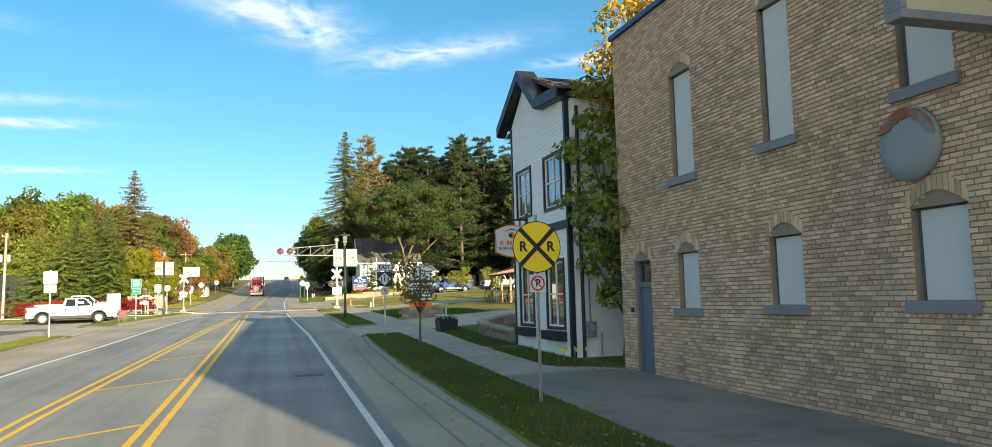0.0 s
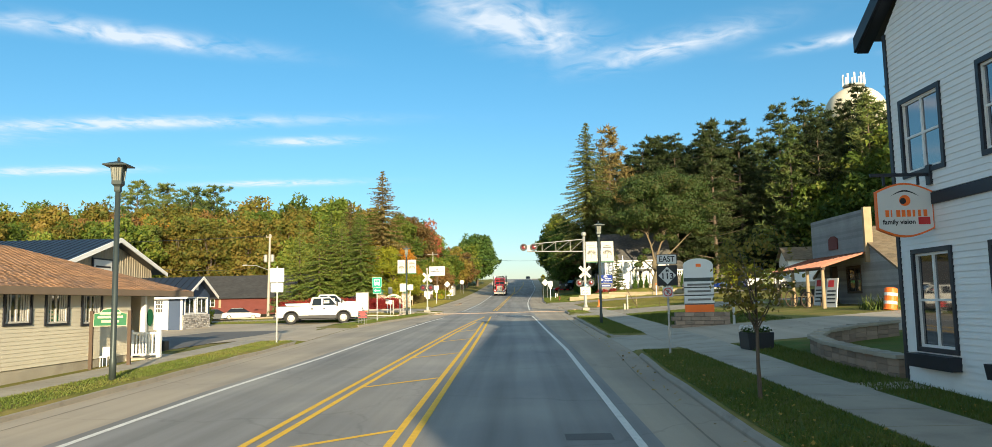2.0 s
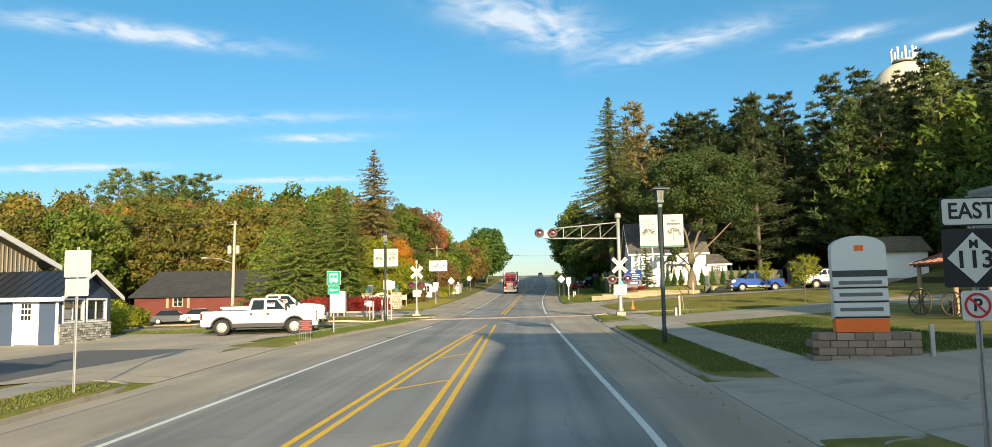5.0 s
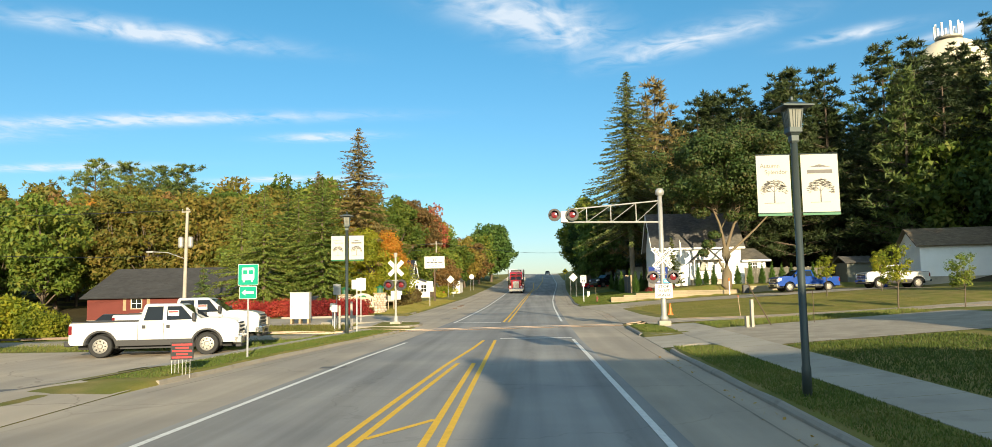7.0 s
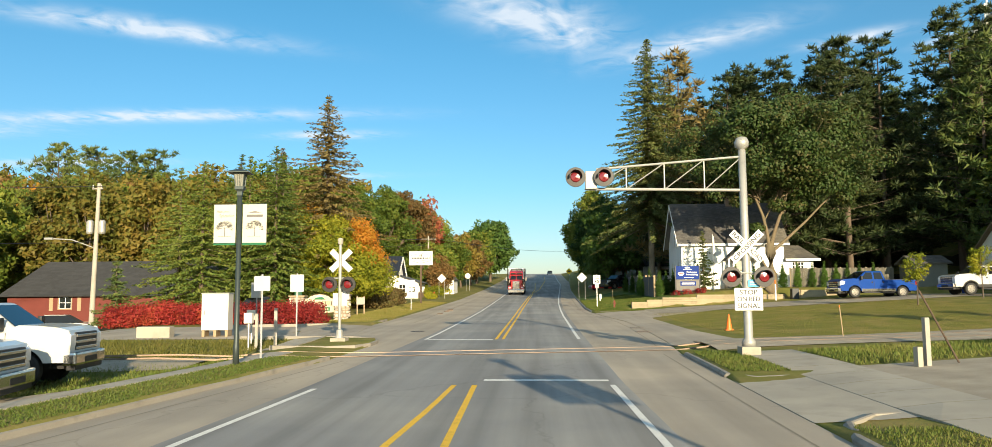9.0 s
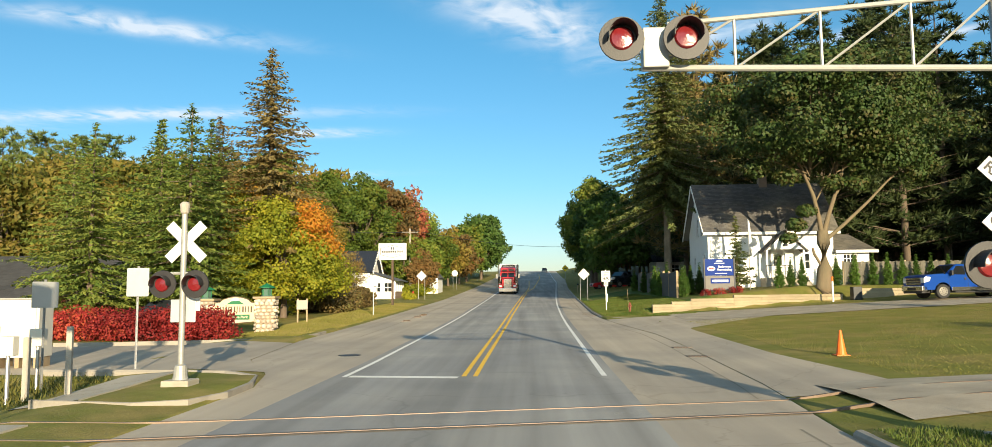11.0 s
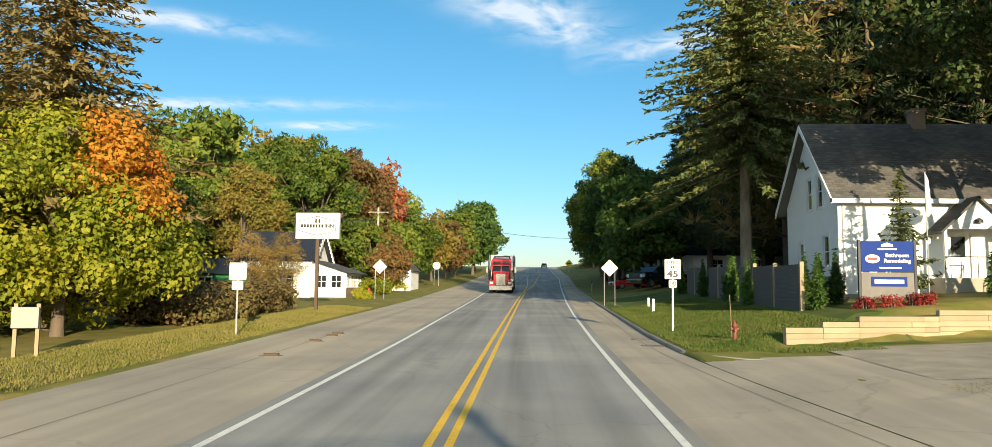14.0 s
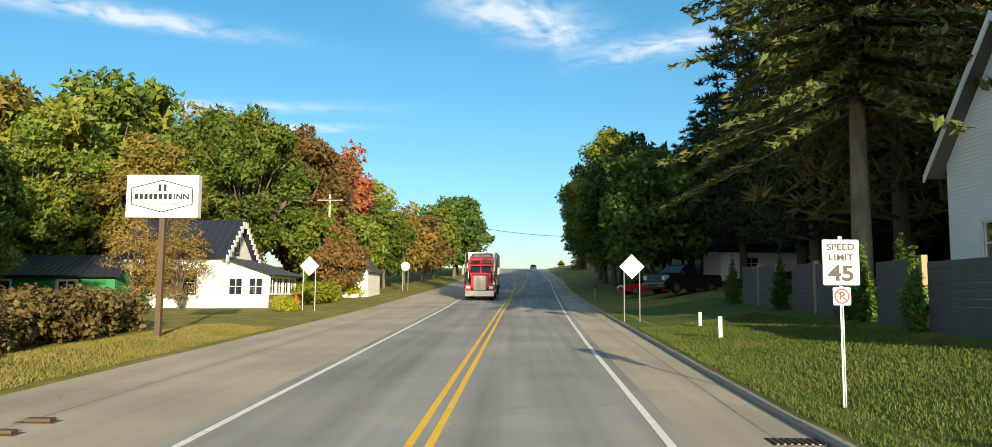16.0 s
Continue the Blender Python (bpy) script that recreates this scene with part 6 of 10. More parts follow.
for k, w in enumerate((0.09, 0.03, 0.1, 0.09, 0.09, 0.06, 0.07, 0.09)):
    part("letter_bar", box(BM(), -0.93 + k * 0.102, -0.93 + k * 0.102 + w * 0.75, -0.06, -0.054, 0.37, 0.5), "sign_orange", vs)
part("letter_bar", box(BM(), -0.32, -0.1, -0.06, -0.054, 0.22, 0.36), "sign_red", vs)
part("iris", prism(BM(), disc_pts(-0.55, 0.68, 0.105, 20), "y", -0.06, -0.054), "sign_orange", vs)
part("pupil", prism(BM(), disc_pts(-0.59, 0.67, 0.06, 16), "y", -0.064, -0.058), "sign_black", vs)
part("brow", prism(BM(), [(-0.82 + 0.54 * k / 10, 0.76 + 0.09 * math.sin(math.pi * k / 10)) for k in range(11)] + [(-0.28 - 0.54 * k / 10, 0.76 + 0.12 * math.sin(math.pi * (1 - k / 10))) for k in range(11)], "y", -0.06, -0.054), "sign_black", vs)
bm = BM()
box(bm, -1.15, 0.0, -0.03, 0.03, 1.15, 1.21)
box(bm, -0.06, 0.0, -0.08, 0.08, 0.98, 1.36)
for x in (-0.9, -0.25):
    box(bm, x - 0.02, x + 0.02, -0.02, 0.02, 0.98, 1.15)
part("bracket", bm, "trim_black", vs)

# ---- timber store ----
store = thing("rustic_store", "weathered grey board store with a false front and shingle roof", "building", 18.0, 56.0, 1.78, -90)
lap_wall(store, I4, gable(0.2, 10.4, 1.8, 5.2, 4.2), -0.1, 4.2, [(2.2, 3.3, 0.0, 2.2), (4.6, 6.2, 0.8, 2.1)], "old_boards", 0.15, 0.16)
part("doorway_shade", box(BM(), 2.2, 3.3, 0.12, 0.16, 0.0, 2.2), "wood_dark", store)
window(store, I4, 4.6, 6.2, 0.8, 2.1, "wood_dark", "wood_dark")
lap_wall(store, pose(0, -0.12, 0), rect(0.1, 7.3), 2.55, 5.05, [], "old_boards", 0.16, 0.1, True)
part("false_front_trim", box(BM(), 7.2, 7.42, -0.2, 0.2, 2.3, 5.15, 0.01), "wood_post", store, "pale weathered corner board")
lap_wall(store, pose(10.4, 0, 0, 0, 0, 90), rect(0.0, 11.0), -0.1, 1.8, [], "peeling_boards", 0.2, 0.15)
part("back_wall", box(BM(), 0.2, 10.4, 10.8, 11, -0.2, 1.8), "old_boards", store)
roof_plane(store, (10.8, -0.1, 1.7), (10.8, 11.2, 1.7), (5.2, 11.2, 4.35), (5.2, -0.1, 4.35), "shingle_weathered")
roof_plane(store, (-0.2, -0.1, 1.7), (-0.2, 11.2, 1.7), (5.2, 11.2, 4.35), (5.2, -0.1, 4.35), "shingle_weathered")
roof_plane(store, (-0.3, -2.5, 2.1), (7.3, -2.5, 2.1), (7.3, -0.1, 2.85), (-0.3, -0.1, 2.85), "rust_roof", thick=0.06, metal=True, name="porch_roof")
for u in (0.2, 2.8, 5.0, 7.1):
    part("porch_post", tube(BM(), (u, -2.35, -0.2), (u, -2.35, 2.1), 0.1, 0.085, 10), "wood_post", store)
part("porch_beam", box(BM(), -0.1, 7.3, -2.42, -2.28, 1.96, 2.1), "wood_dark", store)
part("store_emblem", prism(BM(), [(2.7, 3.2), (3.9, 3.2), (3.9, 3.8), (3.5, 3.95), (3.1, 3.95), (2.7, 3.8)], "y", -0.2, -0.14), "barn_red", store, "small dark red board sign")
for x, y, z in ((16.2, 49.4, 0), (16.6, 52.0, 0)):
    ob = thing("sandwich_board", "white lettered signboard leaning on the porch", "sign", x, y, H(x, y), -70)
    part("panel", prism(BM(), [(-0.05, 0), (0.0, 0), (0.22, 1.5), (0.17, 1.5)], "x", -0.4, 0.4), "sign_white", ob)
    part("emblem", prism(BM(), [(0.082 - 0.045, 1.05), (0.147 - 0.045, 1.4), (0.148 - 0.045, 1.4), (0.095 - 0.045, 1.05)], "x", -0.2, 0.2), "sign_red", ob)
    for k in range(4):
        z = 0.2 + 0.2 * k
        part("writing_bar", prism(BM(), [(-0.056 + z * 0.147, z), (-0.045 + z * 0.147, z), (-0.045 + (z + 0.08) * 0.147, z + 0.08), (-0.056 + (z + 0.08) * 0.147, z + 0.08)], "x", -0.3, 0.3), "sign_black", ob)
for x, y, r in ((15.2, 55.0, 0.5), (15.5, 53.2, 0.45), (15.4, 50.5, 0.42)):
    wh = thing("wagon_wheel", "old spoked iron wagon wheel standing by the porch", "wagon wheel", x, y, H(x, y) + r, 25, "wheels by the porch")
    bm = BM()
    for k in range(24):
        a, b = 2 * math.pi * k / 24, 2 * math.pi * (k + 1) / 24
        tube(bm, (0, r * math.cos(a), r * math.sin(a)), (0, r * math.cos(b), r * math.sin(b)), 0.03, n=6)
    part("rim", bm, "wood_dark", wh)
    for k in range(8):
        a = 2 * math.pi * k / 8
        part("spoke", tube(BM(), (0, 0, 0), (0, r * math.cos(a), r * math.sin(a)), 0.018, n=5), "wood_dark", wh)
for x, y in ((16.5, 50.6), (16.8, 53.6), (16.4, 54.3)):
    ch = thing("porch_bench", "dark rustic bench and clutter on the store porch", "bench", x, y, H(x, y), -90, "porch benches")
    part("seat", box(BM(), -0.5, 0.5, -0.2, 0.2, 0.4, 0.46, 0.01), "wood_dark", ch)
    part("backrest", box(BM(), -0.5, 0.5, 0.18, 0.22, 0.5, 0.9, 0.01), "wood_dark", ch)
    for sx in (-0.45, 0.45):
        for sy in (-0.16, 0.16):
            part("leg", box(BM(), sx - 0.03, sx + 0.03, sy - 0.03, sy + 0.03, 0, 0.4), "wood_dark", ch)
bar_t = thing("traffic_barrel", "orange and white striped traffic barrel tilted in the weeds", "traffic barrel", 16.6, 43.9, H(16.6, 43.9), 10)
bar_t.rotation_euler = (0.0, 0.12, 0.2)
part("drum", lathe(BM(), [(0.3, 0), (0.28, 0.05), (0.27, 0.95), (0.2, 1.0)], 18), "sign_orange", bar_t)
for z in (0.25, 0.62):
    part("stripe", lathe(BM(), [(0.279, z), (0.279, z + 0.14)], 18), "sign_white", bar_t)

# ---- white house with the gable to the road ----
HX, HY = 12.85, 121.7
hs = thing("white_house", "white clapboard farmhouse with steep grey shingle roof and brick chimney", "house", HX, HY, 3.75)
hz = -3.75
lap_wall(hs, I4, rect(0, 9.3), 0.15, 4.65, [(4.6, 5.7, 0.9, 2.9), (6.95, 7.55, 1.5, 2.7)], "siding_white", 0.12)
gm = pose(0, 6.6, 0, 0, 0, -90)
GW = [(2.95, 3.6, 4.2, 5.68), (4.25, 4.9, 4.2, 5.7), (1.75, 2.35, 1.4, 2.65), (4.85, 5.55, 1.35, 2.8)]
lap_wall(hs, gm, gable(0.0, 6.6, 4.65, 3.3, 8.25), 0.15, 8.25, GW, "siding_white", 0.12)
lap_wall(hs, pose(9.3, 0, 0, 0, 0, 90), gable(0.0, 6.6, 4.65, 3.3, 8.25), 0.15, 8.25, [], "siding_white", 0.2)
part("back_wall", box(BM(), 0.2, 9.1, 6.4, 6.55, 0, 4.6), "siding_white", hs)
part("foundation", box(BM(), -0.02, 9.32, -0.02, 6.62, -0.8, 0.15), "concrete", hs)
for a in GW:
    window(hs, gm, *a, "trim_white", cols=1, casing=0.12)
window(hs, I4, 6.95, 7.55, 1.5, 2.7, "trim_white", cols=1)
for y0, zy, y1 in ((-0.45, 4.3, 3.3), (7.05, 4.3, 3.3)):
    roof_plane(hs, (-0.45, y0, zy), (9.7, y0, zy), (9.7, 3.3, 8.45), (-0.45, 3.3, 8.45), "shingle_dark", 0.34, 0.16, 0.14)
bm = BM()
prism(bm, [(-0.5, 4.1), (-0.5, 4.32), (3.3, 8.38), (7.1, 4.32), (7.1, 4.1), (3.3, 8.14)], "x", -0.5, -0.44)
box(bm, -0.5, 9.7, -0.5, -0.44, 4.12, 4.32)
part("fascia", bm, "trim_white", hs)
part("corner_board", box(BM(), -0.03, 0.12, -0.035, 0.1, 0.1, 4.4), "trim_white", hs)
ch = BM()
box(ch, 4.9, 5.5, 3.0, 3.6, 8.0, 9.15)
box(ch, 4.84, 5.56, 2.94, 3.66, 9.0, 9.15, 0.01)
part("chimney", ch, "block_stone", hs, "brown brick chimney")
# entry gable
bm = BM()
prism(bm, [(3.95, 2.95), (6.75, 2.95), (5.35, 4.2)], "y", -1.2, -1.05)
part("entry_gable", bm, "siding_white", hs)
for xa, xb in ((3.7, 5.35), (7.0, 5.35)):
    roof_plane(hs, (xa, -1.4, 2.8), (xa, 0.0, 2.8), (xb, 0.0, 4.35), (xb, -1.4, 4.35), "shingle_dark", 0.3, 0.15, 0.09, name="entry_roof")
for x in (4.0, 6.7):
    part("entry_post", box(BM(), x - 0.06, x + 0.06, -1.2, -1.08, 0.1, 2.95), "trim_white", hs)
part("door", box(BM(), 4.65, 5.65, 0.02, 0.08, 0.9, 2.9, 0.005), "trim_white", hs, "white panelled front door")
part("door_glass", box(BM(), 4.85, 5.45, 0.0, 0.03, 1.8, 2.7), "pane", hs)
part("entry_lamp", lathe(BM(), [(0.05, 0.2), (0.16, 0.12), (0.17, 0.0)], 12, 5.35, -1.3, 3.2), "trim_black", hs)
part("stoop", box(BM(), 3.8, 6.9, -1.4, 0.0, -0.5, 0.85), "concrete", hs)
for k in range(5):
    part("step", box(BM(), 5.8, 6.9, -1.4 - 0.28 * (k + 1), -1.4 - 0.28 * k, -0.5, 0.85 - 0.17 * (k + 1)), "concrete", hs)
bm = BM()
for x in (3.85, 4.5, 5.2, 5.75):
    tube(bm, (x, -1.36, 0.85), (x, -1.36, 1.75), 0.02, n=6)
tube(bm, (3.85, -1.36, 1.75), (5.75, -1.36, 1.75), 0.025, n=6)
tube(bm, (5.75, -1.36, 1.75), (5.75, -2.8, 0.9), 0.025, n=6)
tube(bm, (5.75, -2.8, 0.9), (5.75, -2.8, 0.0), 0.02, n=6)
for x in range(11):
    tube(bm, (3.9 + 0.17 * x, -1.36, 0.85), (3.9 + 0.17 * x, -1.36, 1.75), 0.008, n=4)
part("railing", bm, "trim_black", hs, "black iron stair railing")
# lower wing
lap_wall(hs, I4, rect(9.31, 11.9), 0.15, 2.95, [(10.0, 11.05, 1.6, 2.6)], "siding_white", 0.12)
window(hs, I4, 10.0, 11.05, 1.6, 2.6, "trim_white", cols=4, rows=3)
lap_wall(hs, pose(11.9, 0, 0, 0, 0, 90), rect(0.0, 4.0), 0.15, 2.95, [], "siding_white", 0.2)
roof_plane(hs, (9.3, -0.45, 2.85), (12.4, -0.45, 2.85), (11.6, 3.0, 4.3), (9.3, 3.0, 4.3), "shingle_dark", 0.34, 0.16, 0.14, name="wing_roof")
roof_plane(hs, (12.4, -0.45, 2.85), (12.4, 4.4, 2.85), (11.6, 3.0, 4.3), (11.6, 2.9, 4.3), "shingle_dark", 0.34, 0.16, 0.14, name="wing_roof")
part("wing_fascia", box(BM(), 9.3, 12.42, -0.5, -0.44, 2.68, 2.88), "trim_white", hs)
part("gutter_pipe", tube(BM(), (0.2, -0.06, 0.1), (0.2, -0.06, 4.2), 0.04, n=8), "trim_white", hs)

# ---- white garage and sheds ----
gr = thing("white_garage", "small white clapboard garage with a brown shingle roof", "garage", 34.6, 108.0, 3.82, -8)
part("foundation", box(BM(), 0.05, 7.4, 0.03, 5.9, -1.2, 0.42), "concrete", gr)
lap_wall(gr, I4, rect(0, 7.5), 0.4, 3.4, [], "siding_white", 0.16)
lap_wall(gr, pose(0, 6, 0, 0, 0, -90), gable(0, 6, 3.4, 3, 4.9), 0.4, 4.9, [], "siding_white", 0.16)
lap_wall(gr, pose(7.5, 0, 0, 0, 0, 90), gable(0, 6, 3.4, 3, 4.9), 0.4, 4.9, [], "siding_white", 0.2)
roof_plane(gr, (-0.4, -0.4, 3.2), (7.9, -0.4, 3.2), (7.9, 3, 5.0), (-0.4, 3, 5.0), "shingle_weathered", 0.34, 0.18)
roof_plane(gr, (-0.4, 6.4, 3.2), (7.9, 6.4, 3.2), (7.9, 3, 5.0), (-0.4, 3, 5.0), "shingle_weathered", 0.34, 0.18)
sd = thing("garden_shed", "low grey-green shed with dark roof behind the trucks", "shed", 31.4, 116.5, H(32, 117))
lap_wall(sd, I4, rect(0, 2.6), -0.1, 2.0, [], "shed_grey", 0.16)
part("wall", box(BM(), 0.0, 2.6, 0.17, 3, -0.2, 2.0), "shed_grey", sd)
roof_plane(sd, (-0.3, -0.3, 2.0), (2.9, -0.3, 2.0), (2.9, 1.5, 2.7), (-0.3, 1.5, 2.7), "shingle_dark")
roof_plane(sd, (-0.3, 3.3, 2.0), (2.9, 3.3, 2.0), (2.9, 1.5, 2.7), (-0.3, 1.5, 2.7), "shingle_dark")

# ---- tan office house ----
tan = thing("tan_house", "low tan clapboard office with brown shingle roof and dark windows", "house", -13.3, 14.0, 0.55, 90)
TW = [(14.1, 15.15, 1.55, 2.38), (15.85, 16.9, 1.5, 2.36), (17.65, 18.7, 1.45, 2.33), (9.0, 10.1, 1.55, 2.38)]
lap_wall(tan, I4, rect(0, 20.6), 0.35, 2.45, TW, "siding_tan", 0.105)
lap_wall(tan, pose(20.6, 1.4, 0, 0, 0, 90), rect(0, 8), 0.35, 2.45, [], "siding_tan", 0.105)
lap_wall(tan, pose(0, 0, 0), rect(21.6, 22.3), 0.2, 2.45, [], "siding_tan", 0.105)
lap_wall(tan, pose(22.3, 0, 0, 0, 0, 90), rect(0, 9), 0.2, 2.45, [], "siding_tan", 0.105)
part("back_wall", box(BM(), 0, 22.3, 9.2, 9.4, -0.2, 2.4), "siding_tan", tan)
part("foundation", box(BM(), 0, 20.6, 0.02, 0.3, -0.4, 0.35), "concrete", tan)
part("vent", box(BM(), 13.4, 13.75, -0.01, 0.02, 0.05, 0.2), "barn_red", tan)
for a in TW:
    window(tan, I4, *a, "trim_black", "curtain", cols=2, rows=1, casing=0.07, curtain=True)
part("porch_floor", box(BM(), 20.4, 22.6, -1.1, 1.4, -0.2, 0.22, 0.02), "concrete", tan)
part("porch_step", box(BM(), 20.6, 22.6, -1.5, -1.1, -0.2, 0.05, 0.02), "concrete", tan)
part("door", box(BM(), 20.62, 21.55, 1.3, 1.4, 0.25, 2.3, 0.01), "wood_dark", tan, "dark door with oval glass")
part("door_oval", prism(BM(), disc_pts(21.08, 1.45, 0.22, 20, 0.55), "y", 1.27, 1.31), "lamp_glass", tan)
for k in range(8):
    part("picket", box(BM(), 20.58, 20.63, -0.92 + k * 0.11, -0.88 + k * 0.11, 0.36, 1.0), "trim_white", tan)
part("top_rail", box(BM(), 20.56, 20.65, -0.94, -0.08, 1.0, 1.08, 0.008), "trim_white", tan)
part("bottom_rail", box(BM(), 20.56, 20.65, -0.94, -0.08, 0.3, 0.36, 0.008), "trim_white", tan)
for y in (-1.08, -0.1):
    part("newel_post", box(BM(), 20.53, 20.67, y, y + 0.13, 0.1, 1.15, 0.012), "trim_white", tan)
part("porch_post", box(BM(), 21.45, 21.58, -0.1, 0.05, 0.2, 2.45), "trim_white", tan)
roof_plane(tan, (-0.6, -0.42, 2.5), (24.6, -0.42, 2.5), (21.5, 5.0, 4.2), (-0.6, 5.0, 4.2), "shingle_brown", 0.34, 0.14, 0.12)
roof_plane(tan, (24.6, -0.42, 2.5), (24.6, 10.6, 2.5), (21.5, 5.02, 4.2), (21.5, 4.98, 4.2), "shingle_brown", 0.34, 0.14, 0.12)
roof_plane(tan, (-0.6, 10.6, 2.5), (24.6, 10.6, 2.5), (21.5, 5.0, 4.2), (-0.6, 5.0, 4.2), "shingle_brown", 0.34, 0.14, 0.12)
bm = BM()
box(bm, -0.6, 24.6, -0.46, -0.4, 2.3, 2.5)
box(bm, 24.58, 24.65, -0.46, 10.6, 2.3, 2.5)
box(bm, -0.6, 24.58, -0.4, 0.0, 2.3, 2.33)
part("fascia", bm, "trim_brown", tan, "brown painted eave board")
part("wall_plaque", prism(BM(), disc_pts(21.95, 1.55, 0.2, 18, 0.3), "y", -0.05, -0.018), "sign_darkgreen", tan, "dark green oval plaque")

# ---- blue booth and the long shop behind ----
bo = thing("blue_booth", "small navy clapboard office with white trim, stone skirt and metal roof", "building", -22.0, 58.7, 1.0, 90)
lap_wall(bo, I4, gable(0, 4.4, 2.35, 2.2, 3.3), 0.95, 3.3, [(0.35, 1.95, 1.05, 2.05), (2.3, 3.95, 1.05, 2.05)], "siding_blue", 0.13)
bm = BM()
r2 = np.random.default_rng(4)
sv, sf = [], []
for k in range(8):
    u = 0.0
    while u < 4.4:
        w = r2.uniform(0.2, 0.5)
        a, b, z = u + 0.01, min(4.4, u + w), k * 0.118
        s, dd = len(sv), 0.05 + 0.03 * r2.random()
        sv += [(a, -0.02, z + 0.008), (b, -0.02, z + 0.008), (b, -0.02, z + 0.115), (a, -0.02, z + 0.115), (a + 0.01, -dd, z + 0.014), (b - 0.01, -dd, z + 0.014), (b - 0.01, -dd, z + 0.108), (a + 0.01, -dd, z + 0.108)]
        sf += [tuple(s + i for i in f4) for f4 in ((4, 5, 6, 7), (0, 1, 5, 4), (1, 2, 6, 5), (2, 3, 7, 6), (3, 0, 4, 7))]
        u += w
part("stone_skirt", fast_mesh("stone_skirt", sv, sf, "stone_veneer"), "stone_veneer", bo)["kind"] = "stuff"
part("base_wall", box(BM(), 0, 4.4, -0.02, 0.16, -0.2, 0.95), "mortar", bo)
window(bo, I4, 0.35, 1.95, 1.05, 2.05, "trim_white", cols=2, rows=1)
window(bo, I4, 2.3, 3.95, 1.05, 2.05, "trim_white", cols=2, rows=1)
lap_wall(bo, pose(0, 0, 0, 0, 0, -90) @ pose(-7.0, 0, 0), rect(0, 7.0), -0.1, 2.35, [(4.9, 6.0, 0, 2.2)], "siding_blue", 0.13)
sm = pose(0, 0, 0, 0, 0, -90) @ pose(-7.0, 0, 0)
part("door", lbox(sm, 4.95, 5.95, 0.0, 0.06, 0.02, 2.15, bev=0.005), "trim_white", bo, "white door with small panes")
for i in range(3):
    for j in range(3):
        part("door_pane", lbox(sm, 5.22 + i * 0.16, 5.35 + i * 0.16, -0.006, 0.004, 1.15 + j * 0.27, 1.37 + j * 0.27), "pane", bo)
for nm, a in (("door_casing", (4.83, 4.95, -0.03, 0.03, 0, 2.27)), ("door_casing", (5.95, 6.07, -0.03, 0.03, 0, 2.27)), ("door_head", (4.95, 5.95, -0.03, 0.03, 2.15, 2.27)), ("corner_board", (6.86, 7.0, -0.03, 0.03, 0, 2.35)), ("corner_board", (3.4, 3.55, -0.03, 0.03, 0, 2.35))):
    bm = box(BM(), *a)
    bm.transform(sm)
    part(nm, bm, "trim_white", bo)
roof_plane(bo, (-0.45, -0.45, 2.2), (-0.45, 7.0, 2.2), (2.2, 7.0, 3.5), (2.2, -0.45, 3.5), "metal_roof", metal=True)
roof_plane(bo, (4.85, -0.45, 2.2), (4.85, 7.0, 2.2), (2.2, 7.0, 3.5), (2.2, -0.45, 3.5), "metal_roof", metal=True)
bm = BM()
prism(bm, [(-0.5, 2.02), (-0.5, 2.2), (2.2, 3.53), (4.9, 2.2), (4.9, 2.02), (2.2, 3.34)], "y", -0.5, -0.42)
box(bm, -0.5, -0.43, -0.42, 7.0, 2.0, 2.19)
part("fascia", bm, "trim_white", bo)
part("gable_vent", box(BM(), 2.0, 2.4, -0.03, 0.0, 2.6, 2.9), "trim_white", bo)

big = thing("metal_shop", "large tan ribbed-metal shop with dark metal roof and white fascia", "building", -27.0, 52.6, 1.0, 90)
lap_wall(big, I4, gable(0, 12.2, 4.2, 6.1, 5.9), 0, 5.9, [], "siding_metal_tan", 0.4, 0.2, lip=0.006)
sv, sf = [], []
for k in range(36):
    u = 0.15 + k * 0.335
    zt = 4.2 + 1.7 * (1 - abs(u - 6.1) / 6.1) - 0.1
    s = len(sv)
    sv += [(u, -0.012, 0), (u + 0.05, -0.045, 0), (u + 0.1, -0.012, 0), (u, -0.012, zt), (u + 0.05, -0.045, zt), (u + 0.1, -0.012, zt)]
    sf += [(s, s + 1, s + 4, s + 3), (s + 1, s + 2, s + 5, s + 4)]
part("wall_ribbing", fast_mesh("wall_ribbing", sv, sf, "siding_metal_tan"), "siding_metal_tan", big)["kind"] = "stuff"
lap_wall(big, pose(0, 0, 0, 0, 0, -90) @ pose(-24, 0, 0), rect(0, 24), 0, 4.2, [], "siding_blue", 0.4, 0.2)
roof_plane(big, (-0.7, -0.8, 4.0), (-0.7, 24, 4.0), (6.1, 24, 6.05), (6.1, -0.8, 6.05), "metal_roof", metal=True)
roof_plane(big, (12.9, -0.8, 4.0), (12.9, 24, 4.0), (6.1, 24, 6.05), (6.1, -0.8, 6.05), "metal_roof", metal=True)
bm = BM()
prism(bm, [(-0.75, 3.75), (-0.75, 4.02), (6.1, 6.1), (12.95, 4.02), (12.95, 3.75), (6.1, 5.8)], "y", -0.86, -0.78)
part("fascia", bm, "trim_white", big)
sg = part("wall_sign", box(BM(), 4.0, 6.4, -0.14, -0.06, 3.0, 4.7, 0.01), "trim_black", big, "black and white lettered wall sign")
part("sign_face", box(BM(), 4.12, 6.28, -0.155, -0.141, 3.55, 4.6), "sign_white", sg)
